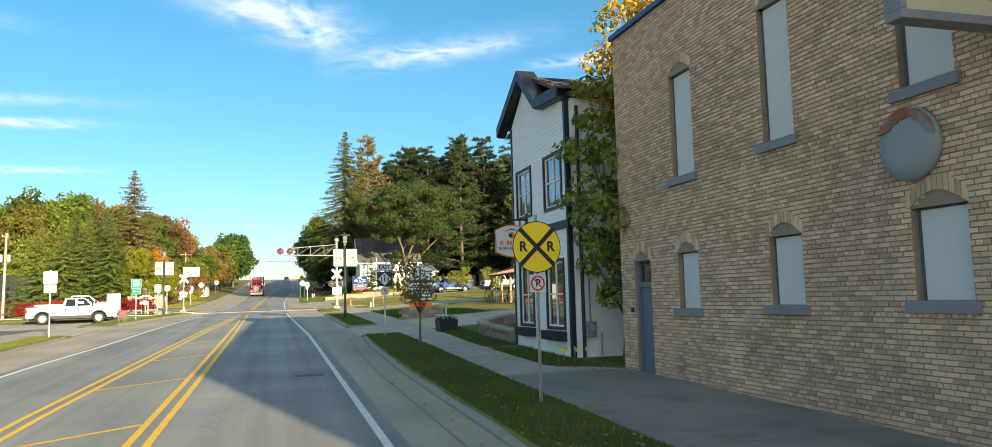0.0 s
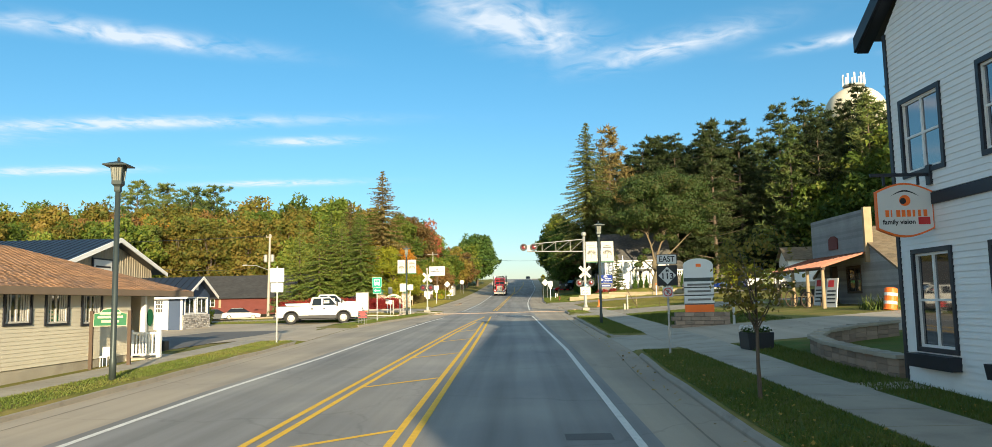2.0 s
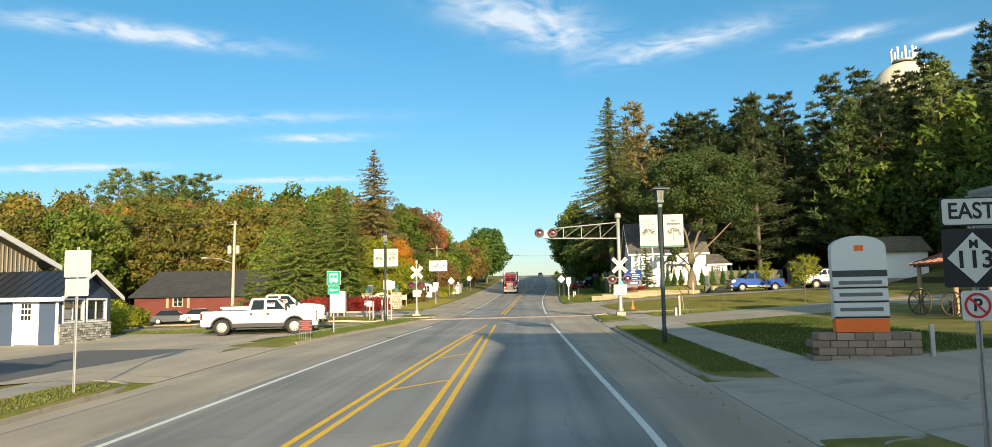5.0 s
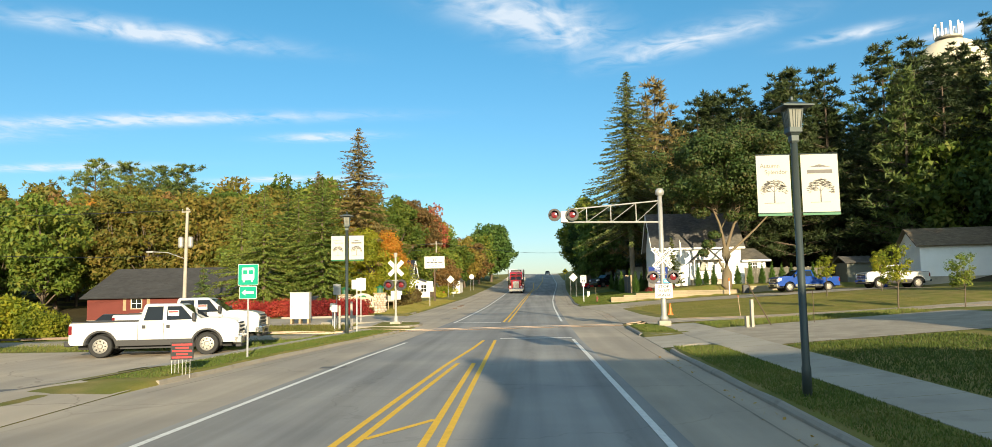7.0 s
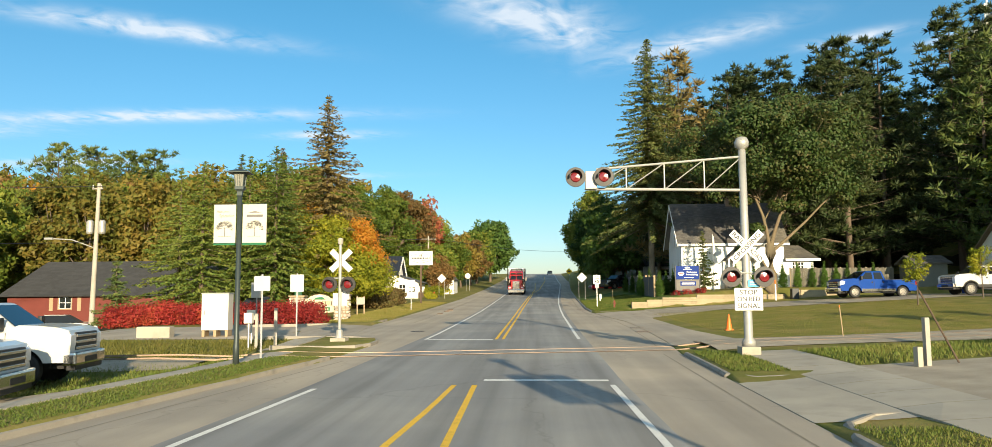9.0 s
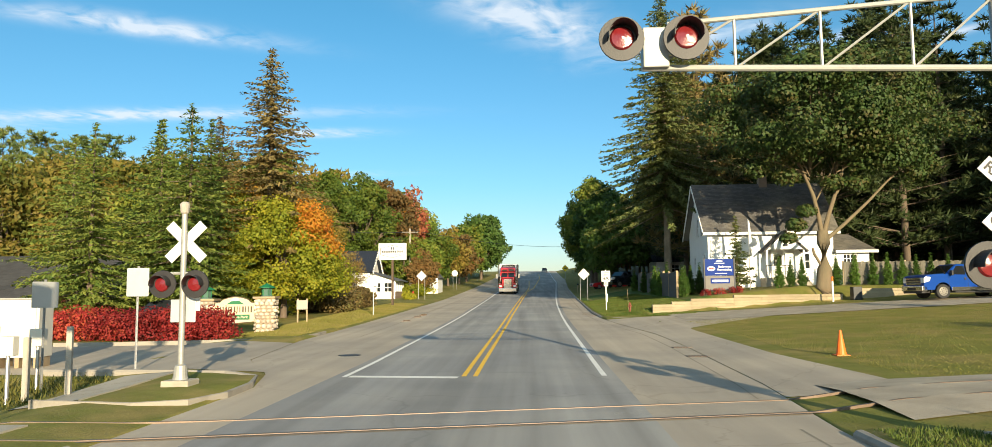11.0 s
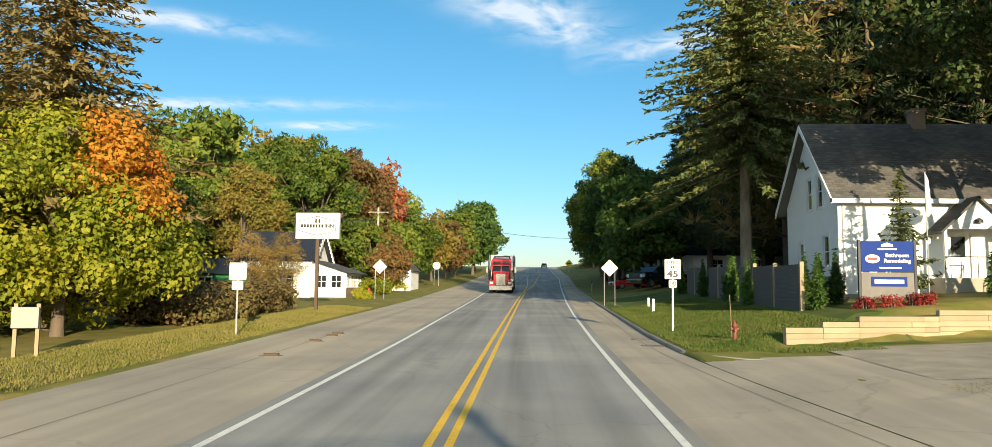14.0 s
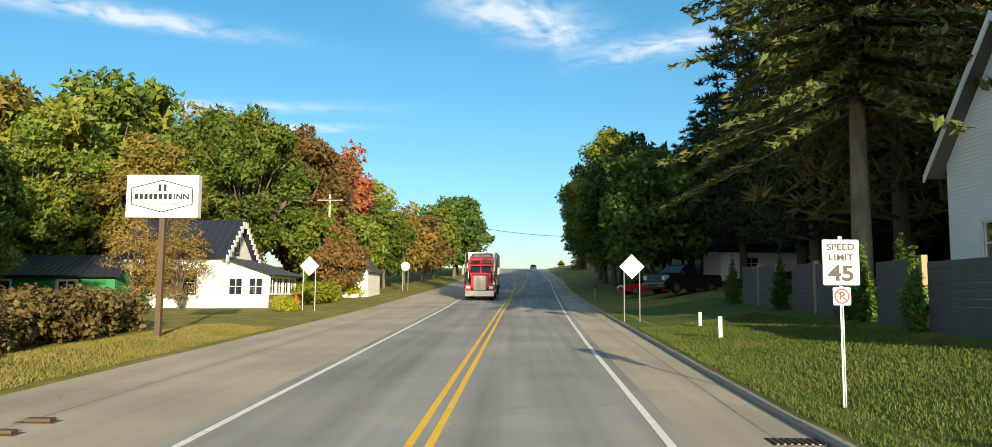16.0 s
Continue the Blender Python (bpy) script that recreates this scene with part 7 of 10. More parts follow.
for k, (a, b, z) in enumerate(((4.3, 6.1, 4.1), (4.3, 5.6, 3.85), (4.5, 6.0, 3.66))):
    part("writing_bar", box(BM(), a, b, -0.162, -0.156, z, z + 0.12), "sign_black", sg)
part("writing_bar", box(BM(), 4.3, 6.1, -0.147, -0.141, 3.15, 3.35), "sign_white", sg)

# ---- red barn building ----
barn = thing("red_building", "long low dark red building with black shingle roof", "building", -50.2, 120.0, 2.2)
lap_wall(barn, I4, rect(0, 21), -1.12, 1.6, [(5.0, 6.2, 0.3, 1.4)], "barn_red", 0.16)
window(barn, I4, 5.0, 6.2, 0.3, 1.4, "wood_post", "trim_white")
for u in (4.1, 6.8):
    part("shutter", box(BM(), u, u + 0.35, -0.05, -0.01, 0.1, 1.5), "wood_post", barn)
part("wall", box(BM(), 0, 21, 0.2, 9.0, -1.4, 1.6), "barn_red", barn)
part("stone_base", box(BM(), -0.05, 14, -0.08, 0.2, -1.6, -0.9), "block_stone", barn)
roof_plane(barn, (-0.6, -0.6, 1.5), (21.6, -0.6, 1.5), (20.5, 4.5, 4.9), (0.9, 4.5, 4.9), "shingle_black", 0.5, 0.25)
roof_plane(barn, (-0.6, 9.6, 1.5), (21.6, 9.6, 1.5), (20.5, 4.5, 4.9), (0.9, 4.5, 4.9), "shingle_black", 0.5, 0.25)
roof_plane(barn, (-0.6, -0.6, 1.5), (-0.6, 9.6, 1.5), (0.9, 4.52, 4.9), (0.9, 4.48, 4.9), "shingle_black", 0.5, 0.25)

# ---- the inn ----
inn = thing("white_inn", "old white inn with black roof, bargeboarded gable and glazed porch", "house", -19.3, 152.4, prof(152) - 0.3)
# main block: gable towards the road, ridge running away from it
im = pose(0, 0, 0, 0, 0, 90)
lap_wall(inn, im, gable(0, 5.6, 3.7, 2.8, 6.0), 0.2, 6.0, [(2.3, 3.0, 3.9, 5.3), (0.5, 1.4, 1.2, 2.6)], "siding_white", 0.13)
window(inn, im, 2.3, 3.0, 3.9, 5.3, "trim_black", "trim_white", cols=1)
nm_ = pose(-6.4, 0, 0)
lap_wall(inn, nm_, rect(0, 6.4), 0.2, 3.7, [(3.9, 4.8, 1.3, 2.6), (1.0, 2.0, 1.2, 2.6)], "siding_white", 0.13)
window(inn, nm_, 3.9, 4.8, 1.3, 2.6, "trim_black", "trim_white", cols=1)
window(inn, nm_, 1.0, 2.0, 1.2, 2.6, "trim_black", "trim_white", cols=1)
part("foundation", box(BM(), -6.4, 0, 0.02, 5.6, -0.5, 0.2), "concrete", inn)
roof_plane(inn, (0.5, -0.4, 3.55), (-6.8, -0.4, 3.55), (-6.8, 2.8, 6.2), (0.5, 2.8, 6.2), "metal_roof", 0.4, 0.18, 0.12, metal=True)
roof_plane(inn, (0.5, 6.0, 3.55), (-6.8, 6.0, 3.55), (-6.8, 2.8, 6.2), (0.5, 2.8, 6.2), "metal_roof", 0.4, 0.18, 0.12, metal=True)
bm = BM()
for k in range(8):
    for s in (-1, 1):
        y = 2.8 + s * (0.25 + 0.4 * k)
        z = 6.15 - (0.25 + 0.4 * k) * 0.83
        box(bm, 0.46, 0.54, y - 0.19, y + 0.19, z - 0.32, z + 0.1)
part("bargeboard", bm, "trim_white", inn, "white scalloped bargeboards")
lap_wall(inn, pose(2.9, 0.6, 0, 0, 0, 90), rect(0, 6.0), 0.3, 1.2, [], "block_stone", 0.2, 0.2)
lap_wall(inn, pose(0, 0.6, 0), rect(0, 2.9), 0.3, 2.6, [(0.3, 1.2, 1.2, 2.3), (1.6, 2.5, 1.2, 2.3)], "siding_white", 0.13)
window(inn, pose(0, 0.6, 0), 0.3, 1.2, 1.2, 2.3, "trim_white", cols=2)
window(inn, pose(0, 0.6, 0), 1.6, 2.5, 1.2, 2.3, "trim_white", cols=2)
pm = pose(2.9, 0.6, 0, 0, 0, 90)
for k in range(4):
    window(inn, pm, 0.2 + k * 1.45, 1.5 + k * 1.45, 1.3, 2.35, "trim_white", cols=2)
roof_plane(inn, (3.4, 0.2, 2.5), (3.4, 7.0, 2.5), (0.0, 7.0, 3.6), (0.0, 0.2, 3.6), "metal_roof", metal=True, name="porch_roof")
part("porch_side", prism(BM(), [(0, 2.6), (2.9, 2.6), (0, 3.5)], "y", 0.6, 0.7), "siding_white", inn)
ann = thing("green_annexe", "low green-boarded annexe with a dark hipped roof beside the inn", "building", -33.0, 148.5, prof(148) - 0.1)
lap_wall(ann, I4, rect(0, 9), 0, 2.3, [(1.5, 2.8, 0.8, 1.9), (5.6, 6.7, 0.8, 1.9)], "green_boards", 0.3)
window(ann, I4, 1.5, 2.8, 0.8, 1.9, "trim_white")
window(ann, I4, 5.6, 6.7, 0.8, 1.9, "trim_white")
part("wall", box(BM(), 0, 9, 0.2, 5, -0.3, 2.3), "green_boards", ann)
roof_plane(ann, (-0.5, -0.5, 2.2), (9.5, -0.5, 2.2), (8, 2.5, 3.5), (1.5, 2.5, 3.5), "metal_roof", metal=True)
roof_plane(ann, (-0.5, 5.5, 2.2), (-0.5, -0.5, 2.2), (1.5, 2.48, 3.5), (1.5, 2.52, 3.5), "metal_roof", metal=True)
fs = thing("white_cottage", "small white gabled cottage behind the road signs", "house", -17.5, 171.0, prof(171) - 0.1)
lap_wall(fs, I4, gable(0, 4, 2.6, 2, 4.6), 0, 4.6, [], "siding_white", 0.2)
lap_wall(fs, pose(4, 0, 0, 0, 0, 90), rect(0, 6), 0, 2.6, [], "siding_white", 0.2)
roof_plane(fs, (4.3, -0.3, 2.4), (4.3, 6, 2.4), (2, 6, 4.8), (2, -0.3, 4.8), "shingle_dark", 0.5, 0.25)
roof_plane(fs, (-0.3, -0.3, 2.4), (-0.3, 6, 2.4), (2, 6, 4.8), (2, -0.3, 4.8), "shingle_dark", 0.5, 0.25)
# low white bungalow and cars beyond the fence
bg = thing("white_bungalow", "low white bungalow with a blue-grey roof among the trees", "house", 16.8, 170.0, H(18, 170) - 0.1)
lap_wall(bg, I4, rect(0, 11), 0, 2.6, [(2, 3.2, 1, 2), (6.5, 7.7, 1, 2)], "siding_white", 0.16)
window(bg, I4, 2, 3.2, 1, 2, "trim_white")
window(bg, I4, 6.5, 7.7, 1, 2, "trim_white")
part("wall", box(BM(), 0, 11, 0.2, 6, -0.4, 2.6), "siding_white", bg)
roof_plane(bg, (-0.5, -0.5, 2.5), (11.5, -0.5, 2.5), (11.5, 3, 4.2), (-0.5, 3, 4.2), "metal_roof", metal=True)
roof_plane(bg, (-0.5, 6.5, 2.5), (11.5, 6.5, 2.5), (11.5, 3, 4.2), (-0.5, 3, 4.2), "metal_roof", metal=True)

# ---- water tower ----
wt = thing("water_tower", "cream water tower tank with aerials, standing over the wooded hill", "water tower", 71.5, 168.5, H(71.5, 168.5))
tz = 46.0 - H(71.5, 168.5)
part("tank", lathe(BM(), [(0.05, tz - 11)] + [(6.0 * math.sin(math.pi * k / 14), tz - 5.5 - 5.2 * math.cos(math.pi * k / 14)) for k in range(1, 14)] + [(0.3, tz)], 32), "tank_cream", wt, "", True)
part("stem", tube(BM(), (0, 0, 0), (0, 0, tz - 10), 1.6, 1.3, 20), "tank_cream", wt)
for k in range(10):
    a = 2 * math.pi * k / 10
    part("aerial", box(BM(), 2.1 * math.cos(a) - 0.16, 2.1 * math.cos(a) + 0.16, 2.1 * math.sin(a) - 0.1, 2.1 * math.sin(a) + 0.1, tz + 0.0, tz + 2.4, 0.02), "trim_white", wt)
part("rail", lathe(BM(), [(2.1, tz - 0.2), (2.15, tz), (2.1, tz + 0.15)], 20), "alu_paint", wt)

# ---- street signs ----


def post(parent, h, material="galv", w=0.03, lean=0.0):
    bm = BM()
    prism(bm, [(-w, -0.012), (-w * 0.5, -0.012), (-w * 0.4, 0.012), (w * 0.4, 0.012), (w * 0.5, -0.012), (w, -0.012), (w, -0.002), (w * 0.6, -0.002), (w * 0.5, 0.022), (-w * 0.5, 0.022), (-w * 0.6, -0.002), (-w, -0.002)], "z", -0.3, h)
    return part("post", bm, material, parent)


def plate(parent, x0, x1, z0, z1, material, y=-0.02, t=0.006, r=0.03, name="panel", label=""):
    return part(name, prism(BM(), round_rect(x0, x1, z0, z1, r), "y", y - t, y), material, parent, label)


def no_parking(parent, zc, s=0.15):
    p = plate(parent, -s, s, zc - s, zc + s, "sign_white", name="no_parking_plate")
    bm = BM()
    outer, inner = disc_pts(0, zc, s * 0.85, 24), disc_pts(0, zc, s * 0.68, 24)
    for k in range(24):
        a, b = outer[k], outer[(k + 1) % 24]
        d, e = inner[(k + 1) % 24], inner[k]
        prism(bm, [a, b, d, e], "y", -0.031, -0.027)
    prism(bm, [(-s * 0.55, zc + s * 0.45), (-s * 0.45, zc + s * 0.55), (s * 0.55, zc - s * 0.45), (s * 0.45, zc - s * 0.55)], "y", -0.034, -0.031)
    part("red_ring", bm, "sign_red", p)
    text("P", s * 1.15, "sign_black", p, pose(0, -0.0295, zc, 90), bold=0.004)
    return p


def at(name, label, cat, x, y, rz=0, dz=0.0, group=""):
    return thing(name, label, cat, x, y, H(x, y) + dz, rz, group)


rr = at("railroad_warning_sign", "round yellow railroad warning sign with black cross on a steel post", "road sign", 4.45, 12.9, 3)
post(rr, 3.3)
RC = 2.72
part("disc", prism(BM(), disc_pts(0, RC, 0.457, 40), "y", -0.03, -0.022), "sign_black", rr)
part("yellow_face", prism(BM(), disc_pts(0, RC, 0.44, 40), "y", -0.034, -0.029), "sign_yellow", rr)
for s in (-1, 1):
    d, w = 0.44 * 0.707, 0.045
    part("cross_bar", prism(BM(), [(-d - w * 0.6, RC - s * d + s * w * 0.6), (-d + w * 0.6, RC - s * d - s * w * 0.6), (d + w * 0.6, RC + s * d - s * w * 0.6), (d - w * 0.6, RC + s * d + s * w * 0.6)], "y", -0.039 - 0.002 * s, -0.033), "sign_black", rr)
for x in (-0.26, 0.26):
    text("R", 0.24, "sign_black", rr, pose(x, -0.0365, RC, 90), bold=0.008)
no_parking(rr, 2.08, 0.155)

ea = at("route_sign", "white East plate over a black route marker on a post", "road sign", 4.36, 31.9, -4)
post(ea, 2.98)
plate(ea, -0.3, 0.3, 2.67, 2.97, "sign_black", name="east_rim")
plate(ea, -0.285, 0.285, 2.685, 2.955, "sign_white", -0.027)
text("EAST", 0.24, "sign_black", ea, pose(0, -0.036, 2.82, 90), width=0.46, bold=0.004)
plate(ea, -0.305, 0.305, 2.03, 2.64, "sign_black", name="route_plate")
part("diamond", prism(BM(), [(0, 2.07), (0.265, 2.335), (0, 2.6), (-0.265, 2.335)], "y", -0.031, -0.0265), "sign_white", ea)
text("M", 0.12, "sign_black", ea, pose(0, -0.0335, 2.475, 90), bold=0.004)
text("113", 0.25, "sign_black", ea, pose(0, -0.0335, 2.31, 90), width=0.33, bold=0.006)
no_parking(ea, 1.84, 0.155)

sl = at("speed_limit_sign", "white speed limit sign over a no parking plate on a post", "road sign", 4.6, 116.75, 2)
sl.scale = (0.95, 0.95, 0.95)
sl.location.z -= 0.1
post(sl, 3.05)
plate(sl, -0.325, 0.325, 2.2, 3.0, "sign_black", name="rim")
plate(sl, -0.315, 0.315, 2.21, 2.99, "sign_white", -0.0265)
text("SPEED", 0.155, "sign_black", sl, pose(0, -0.035, 2.86, 90), width=0.48, bold=0.003)
text("LIMIT", 0.155, "sign_black", sl, pose(0, -0.035, 2.68, 90), width=0.42, bold=0.003)
text("45", 0.36, "sign_black", sl, pose(0, -0.035, 2.4, 90), width=0.44, bold=0.01)
no_parking(sl, 2.02, 0.155)


def back_sign(x, y, panels, h, label="grey back of a road sign on a steel post", rz=0, group="", diamond=False, posts=1, face="sign_back"):
    s = at("road_sign", label, "road sign", x, y, rz, 0, group)
    if posts == 1:
        post(s, h)
    else:
        for o in (-0.36, 0.36):
            part("post", tube(BM(), (o, 0.02, -0.3), (o, 0.02, h), 0.025, n=8), "galv", s)
    for x0, x1, z0, z1 in panels:
        if diamond:
            xc, zc, r = (x0 + x1) / 2, (z0 + z1) / 2, (x1 - x0) / 2
            part("panel", prism(BM(), [(xc, zc - r), (xc + r, zc), (xc, zc + r), (xc - r, zc)], "y", -0.03, -0.022), face, s)
        else:
            plate(s, x0, x1, z0, z1, face)
    return s


back_sign(-9.9, 39.8, [(-0.29, 0.29, 2.45, 3.03), (-0.26, 0.26, 2.05, 2.42)], 3.1, "two grey sign backs stacked on a steel post")
back_sign(-9.0, 72.7, [(-0.25, 0.25, 2.0, 2.45)], 2.5, "small grey sign back on a steel post beside the pavement")
back_sign(-11.1, 82.9, [(-0.3, 0.3, 2.0, 2.75)], 2.8, "tall grey sign back on a post by the side road")
back_sign(-11.9, 80.2, [(-0.3, 0.3, 1.9, 2.5)], 2.55, "weathered octagonal sign back seen at an angle", 60)
back_sign(-11.05, 113.8, [(-0.31, 0.31, 1.95, 2.55), (-0.2, 0.2, 1.6, 1.92)], 2.55, "grey sign backs on a post in the verge")
back_sign(4.75, 140.2, [(-0.58, 0.58, 2.0, 3.16)], 2.7, "plain white diamond sign on two posts", 0, "diamond signs", True, 2, "sign_white")
back_sign(-12.7, 148.8, [(-0.58, 0.58, 2.0, 3.16)], 2.7, "plain white diamond sign on two posts", 0, "diamond signs", True, 2, "sign_white")
fr_ = at("road_sign", "round white sign back on two thin posts", "road sign", -12.9, 190.0)
for o in (-0.3, 0.3):
    part("post", tube(BM(), (o, 0.02, -0.3), (o, 0.02, 2.3), 0.025, n=8), "galv", fr_)
part("disc", prism(BM(), disc_pts(0, 2.7, 0.5, 28), "y", -0.03, -0.02), "sign_white", fr_)
ys = at("road_sign", "yellow diamond warning sign with a dark truck symbol", "road sign", 8.4, 255.0)
post(ys, 3.0)
part("panel", prism(BM(), [(0, 1.7), (0.85, 2.55), (0, 3.4), (-0.85, 2.55)], "y", -0.03, -0.02), "sign_yellow", ys)
part("symbol", box(BM(), -0.4, 0.4, -0.036, -0.03, 2.42, 2.7), "sign_black", ys)

bus = at("bus_sign", "green bus stop sign with white symbol over an arrow plate", "road sign", -9.42, 59.75, -3)
bus.location.z -= 0.27
post(bus, 3.1)
plate(bus, -0.33, 0.33, 2.5, 3.16, "sign_white", name="rim")
plate(bus, -0.315, 0.315, 2.515, 3.145, "sign_green", -0.027)
bm = BM()
prism(bm, round_rect(-0.2, 0.2, 2.66, 3.05, 0.04), "y", -0.036, -0.032)
box(bm, -0.16, -0.1, -0.036, -0.032, 2.6, 2.67)
box(bm, 0.1, 0.16, -0.036, -0.032, 2.6, 2.67)
part("bus_symbol", bm, "sign_white", bus)
for x in (-0.16, 0.02):
    part("symbol_window", box(BM(), x, x + 0.14, -0.04, -0.036, 2.84, 2.97), "sign_green", bus)
plate(bus, -0.28, 0.28, 2.08, 2.47, "sign_white", name="arrow_rim")
plate(bus, -0.265, 0.265, 2.095, 2.455, "sign_green", -0.027, name="arrow_plate")
part("arrow", prism(BM(), [(-0.2, 2.275), (-0.08, 2.37), (-0.08, 2.31), (0.19, 2.31), (0.19, 2.24), (-0.08, 2.24), (-0.08, 2.18)], "y", -0.036, -0.032), "sign_white", bus)

yd = at("yard_sign", "small black yard sign with red print on wire legs", "sign", -9.54, 55.55, 8)
part("panel", box(BM(), -0.28, 0.28, -0.012, 0.012, 0.36, 0.80), "sign_black", yd)
for k, w in enumerate((0.25, 0.14, 0.24, 0.16, 0.25)):
    part("writing_bar", box(BM(), -w, w, -0.016, -0.012, 0.395 + k * 0.08, 0.44 + k * 0.08), "sign_red", yd)
for x in (-0.25, -0.17, -0.09, 0.01, 0.1, 0.2):
    part("wire_leg", tube(BM(), (x, 0, -0.1), (x, 0, 0.37), 0.007, n=5), "galv", yd)

# ---- street lamps ----


LAMP_TURN = radians(52)


def four_sided(profile):
    """A square turned form, one face set square to the road."""
    bm = lathe(BM(), profile, 4)
    bm.transform(Matrix.Rotation(LAMP_TURN, 4, "Z"))
    return bm


def tree_print(bm, xc, zc, w, h, seed):
    """An ink drawing of a spreading tree: short curved strokes over a forked stem and a ground line."""
    r3 = np.random.default_rng(seed)
    for k in range(150):
        a, q = r3.uniform(-0.25, 3.39), 0.25 + 0.75 * math.sqrt(r3.random())
        u, v = xc + w * q * math.cos(a), zc + h * q * math.sin(a) * 0.9
        du, dv, t = 0.022 + 0.02 * r3.random(), r3.normal(scale=0.006), 0.0032
        prism(bm, [(u - du, v - dv - t), (u + du, v + dv - t), (u + du * 0.4, v + dv + t + 0.004), (u - du * 0.6, v - dv + t + 0.003)], "y", -0.0105, -0.0085)
    for u0, v0, u1, v1, t in ((0, -0.22, 0, 0.02, 0.014), (0, -0.02, -0.1, 0.1, 0.007), (0, -0.02, 0.1, 0.1, 0.007), (0, 0.02, 0.02, 0.14, 0.006)):
        prism(bm, [(xc + u0 - t, zc + v0), (xc + u0 + t, zc + v0), (xc + u1 + t * 0.5, zc + v1), (xc + u1 - t * 0.5, zc + v1)], "y", -0.0107, -0.0086)
    box(bm, xc - w * 0.8, xc + w * 0.75, -0.0105, -0.0085, zc - 0.225, zc - 0.216)


def street_lamp(x, y, banners, label):
    L = at("street_lamp", label, "street lamp", x, y, 0, 0, "street lamps")
    part("pole", lathe(BM(), [(0.085, -0.1), (0.085, 0.5), (0.072, 0.56), (0.062, 4.7)], 16), "pole_dark", L, "", True)
    part("collar", four_sided([(0.08, 4.66), (0.1, 4.7), (0.1, 4.8), (0.14, 4.84), (0.17, 4.86), (0.17, 4.95)]), "pole_dark", L)
    part("lantern_glass", four_sided([(0.14, 4.95), (0.19, 5.3)]), "lamp_glass", L)
    for k in range(4):
        a = LAMP_TURN + math.pi / 2 * k
        part("corner_bar", tube(BM(), (0.147 * math.cos(a), 0.147 * math.sin(a), 4.95), (0.197 * math.cos(a), 0.197 * math.sin(a), 5.31), 0.016, n=6), "pole_dark", L)
        for u in (0.3, 0.5, 0.7):
            edge_p = Vector((math.cos(a), math.sin(a), 0)).lerp(Vector((math.cos(a + math.pi / 2), math.sin(a + math.pi / 2), 0)), u)
            part("lattice_bar", tube(BM(), (*(edge_p * 0.143).xy, 4.95), (*(edge_p * 0.193).xy, 5.3), 0.006, n=4), "pole_dark", L)
    part("lantern_rim", four_sided([(0.21, 5.28), (0.22, 5.33)]), "pole_dark", L)
    part("lantern_cap", four_sided([(0.42, 5.32), (0.42, 5.345), (0.17, 5.42), (0.05, 5.45)]), "pole_dark", L)
    part("finial", lathe(BM(), [(0.02, 5.44), (0.04, 5.48), (0.035, 5.53), (0.012, 5.56)], 10), "pole_dark", L)
    if banners:
        for s in (-1, 1):
            x0, x1 = (-0.72, -0.1) if s < 0 else (0.1, 0.78)
            b = part("banner", box(BM(), x0, x1, -0.008, 0.008, 3.36, 4.44), "canvas", L, "cream banner with a tree drawing")
            for z in (3.35, 4.45):
                part("banner_rod", tube(BM(), (0, 0, z), (x1 if s > 0 else x0, 0, z), 0.014, n=6), "pole_dark", L)
            part("banner_hem", box(BM(), x0, x1, -0.01, 0.01, 3.3, 3.36), "sign_darkgreen", b)
            xc = (x0 + x1) / 2
            bm = BM()
            tree_print(bm, xc, 3.76, 0.24, 0.24, 8 + s)
            part("tree_print", bm, "ink_grey", b)["kind"] = "stuff"
            if s < 0:
                text("Autumn", 0.115, "ink_grey", b, pose(xc - 0.06, -0.0085, 4.24, 90), width=0.36)
                text("Splendor", 0.115, "ink_grey", b, pose(xc + 0.05, -0.0085, 4.12, 90), width=0.42)
            else:
                part("roof_emblem", prism(BM(), [(xc - 0.2, 4.2), (xc, 4.25), (xc + 0.2, 4.2)], "y", -0.0105, -0.0085), "ink_grey", b)
                part("writing_bar", box(BM(), xc - 0.23, xc + 0.23, -0.0105, -0.0085, 4.08, 4.15), "ink_grey", b)
    return L


street_lamp(4.37, 50.6, True, "dark lantern street lamp with two cream banners in the verge")
street_lamp(-9.02, 70.8, True, "dark lantern street lamp with two cream banners by the pavement")
street_lamp(-10.15, 27.55, False, "dark green lantern street lamp without banners")

# ---- railway signals ----


def crossbuck(parent, zc, letters, y=-0.1, size=0.61):
    for s, word in ((1, ("CROSS", "ING")), (-1, ("RAIL", "ROAD"))):
        m = Matrix.Translation((0, y - 0.012 * (s + 1), zc)) @ Matrix.Rotation(radians(-45 * s), 4, "Y")
        bm = BM()
        box(bm, -size, size, -0.008, 0.008, -0.115, 0.115, 0.003)
        bm.transform(m)
        p = part("crossbuck_blade", bm, "sign_white", parent)
        if letters:
            if s > 0:
                text("CROSSING", 0.19, "sign_black", p, m @ pose(0, -0.011, 0, 90), width=1.08, bold=0.004)
            else:
                for xx, wd in ((-0.36, "RAIL"), (0.36, "ROAD")):
                    text(wd, 0.19, "sign_black", p, m @ pose(xx, -0.011, 0, 90), width=0.42, bold=0.004)


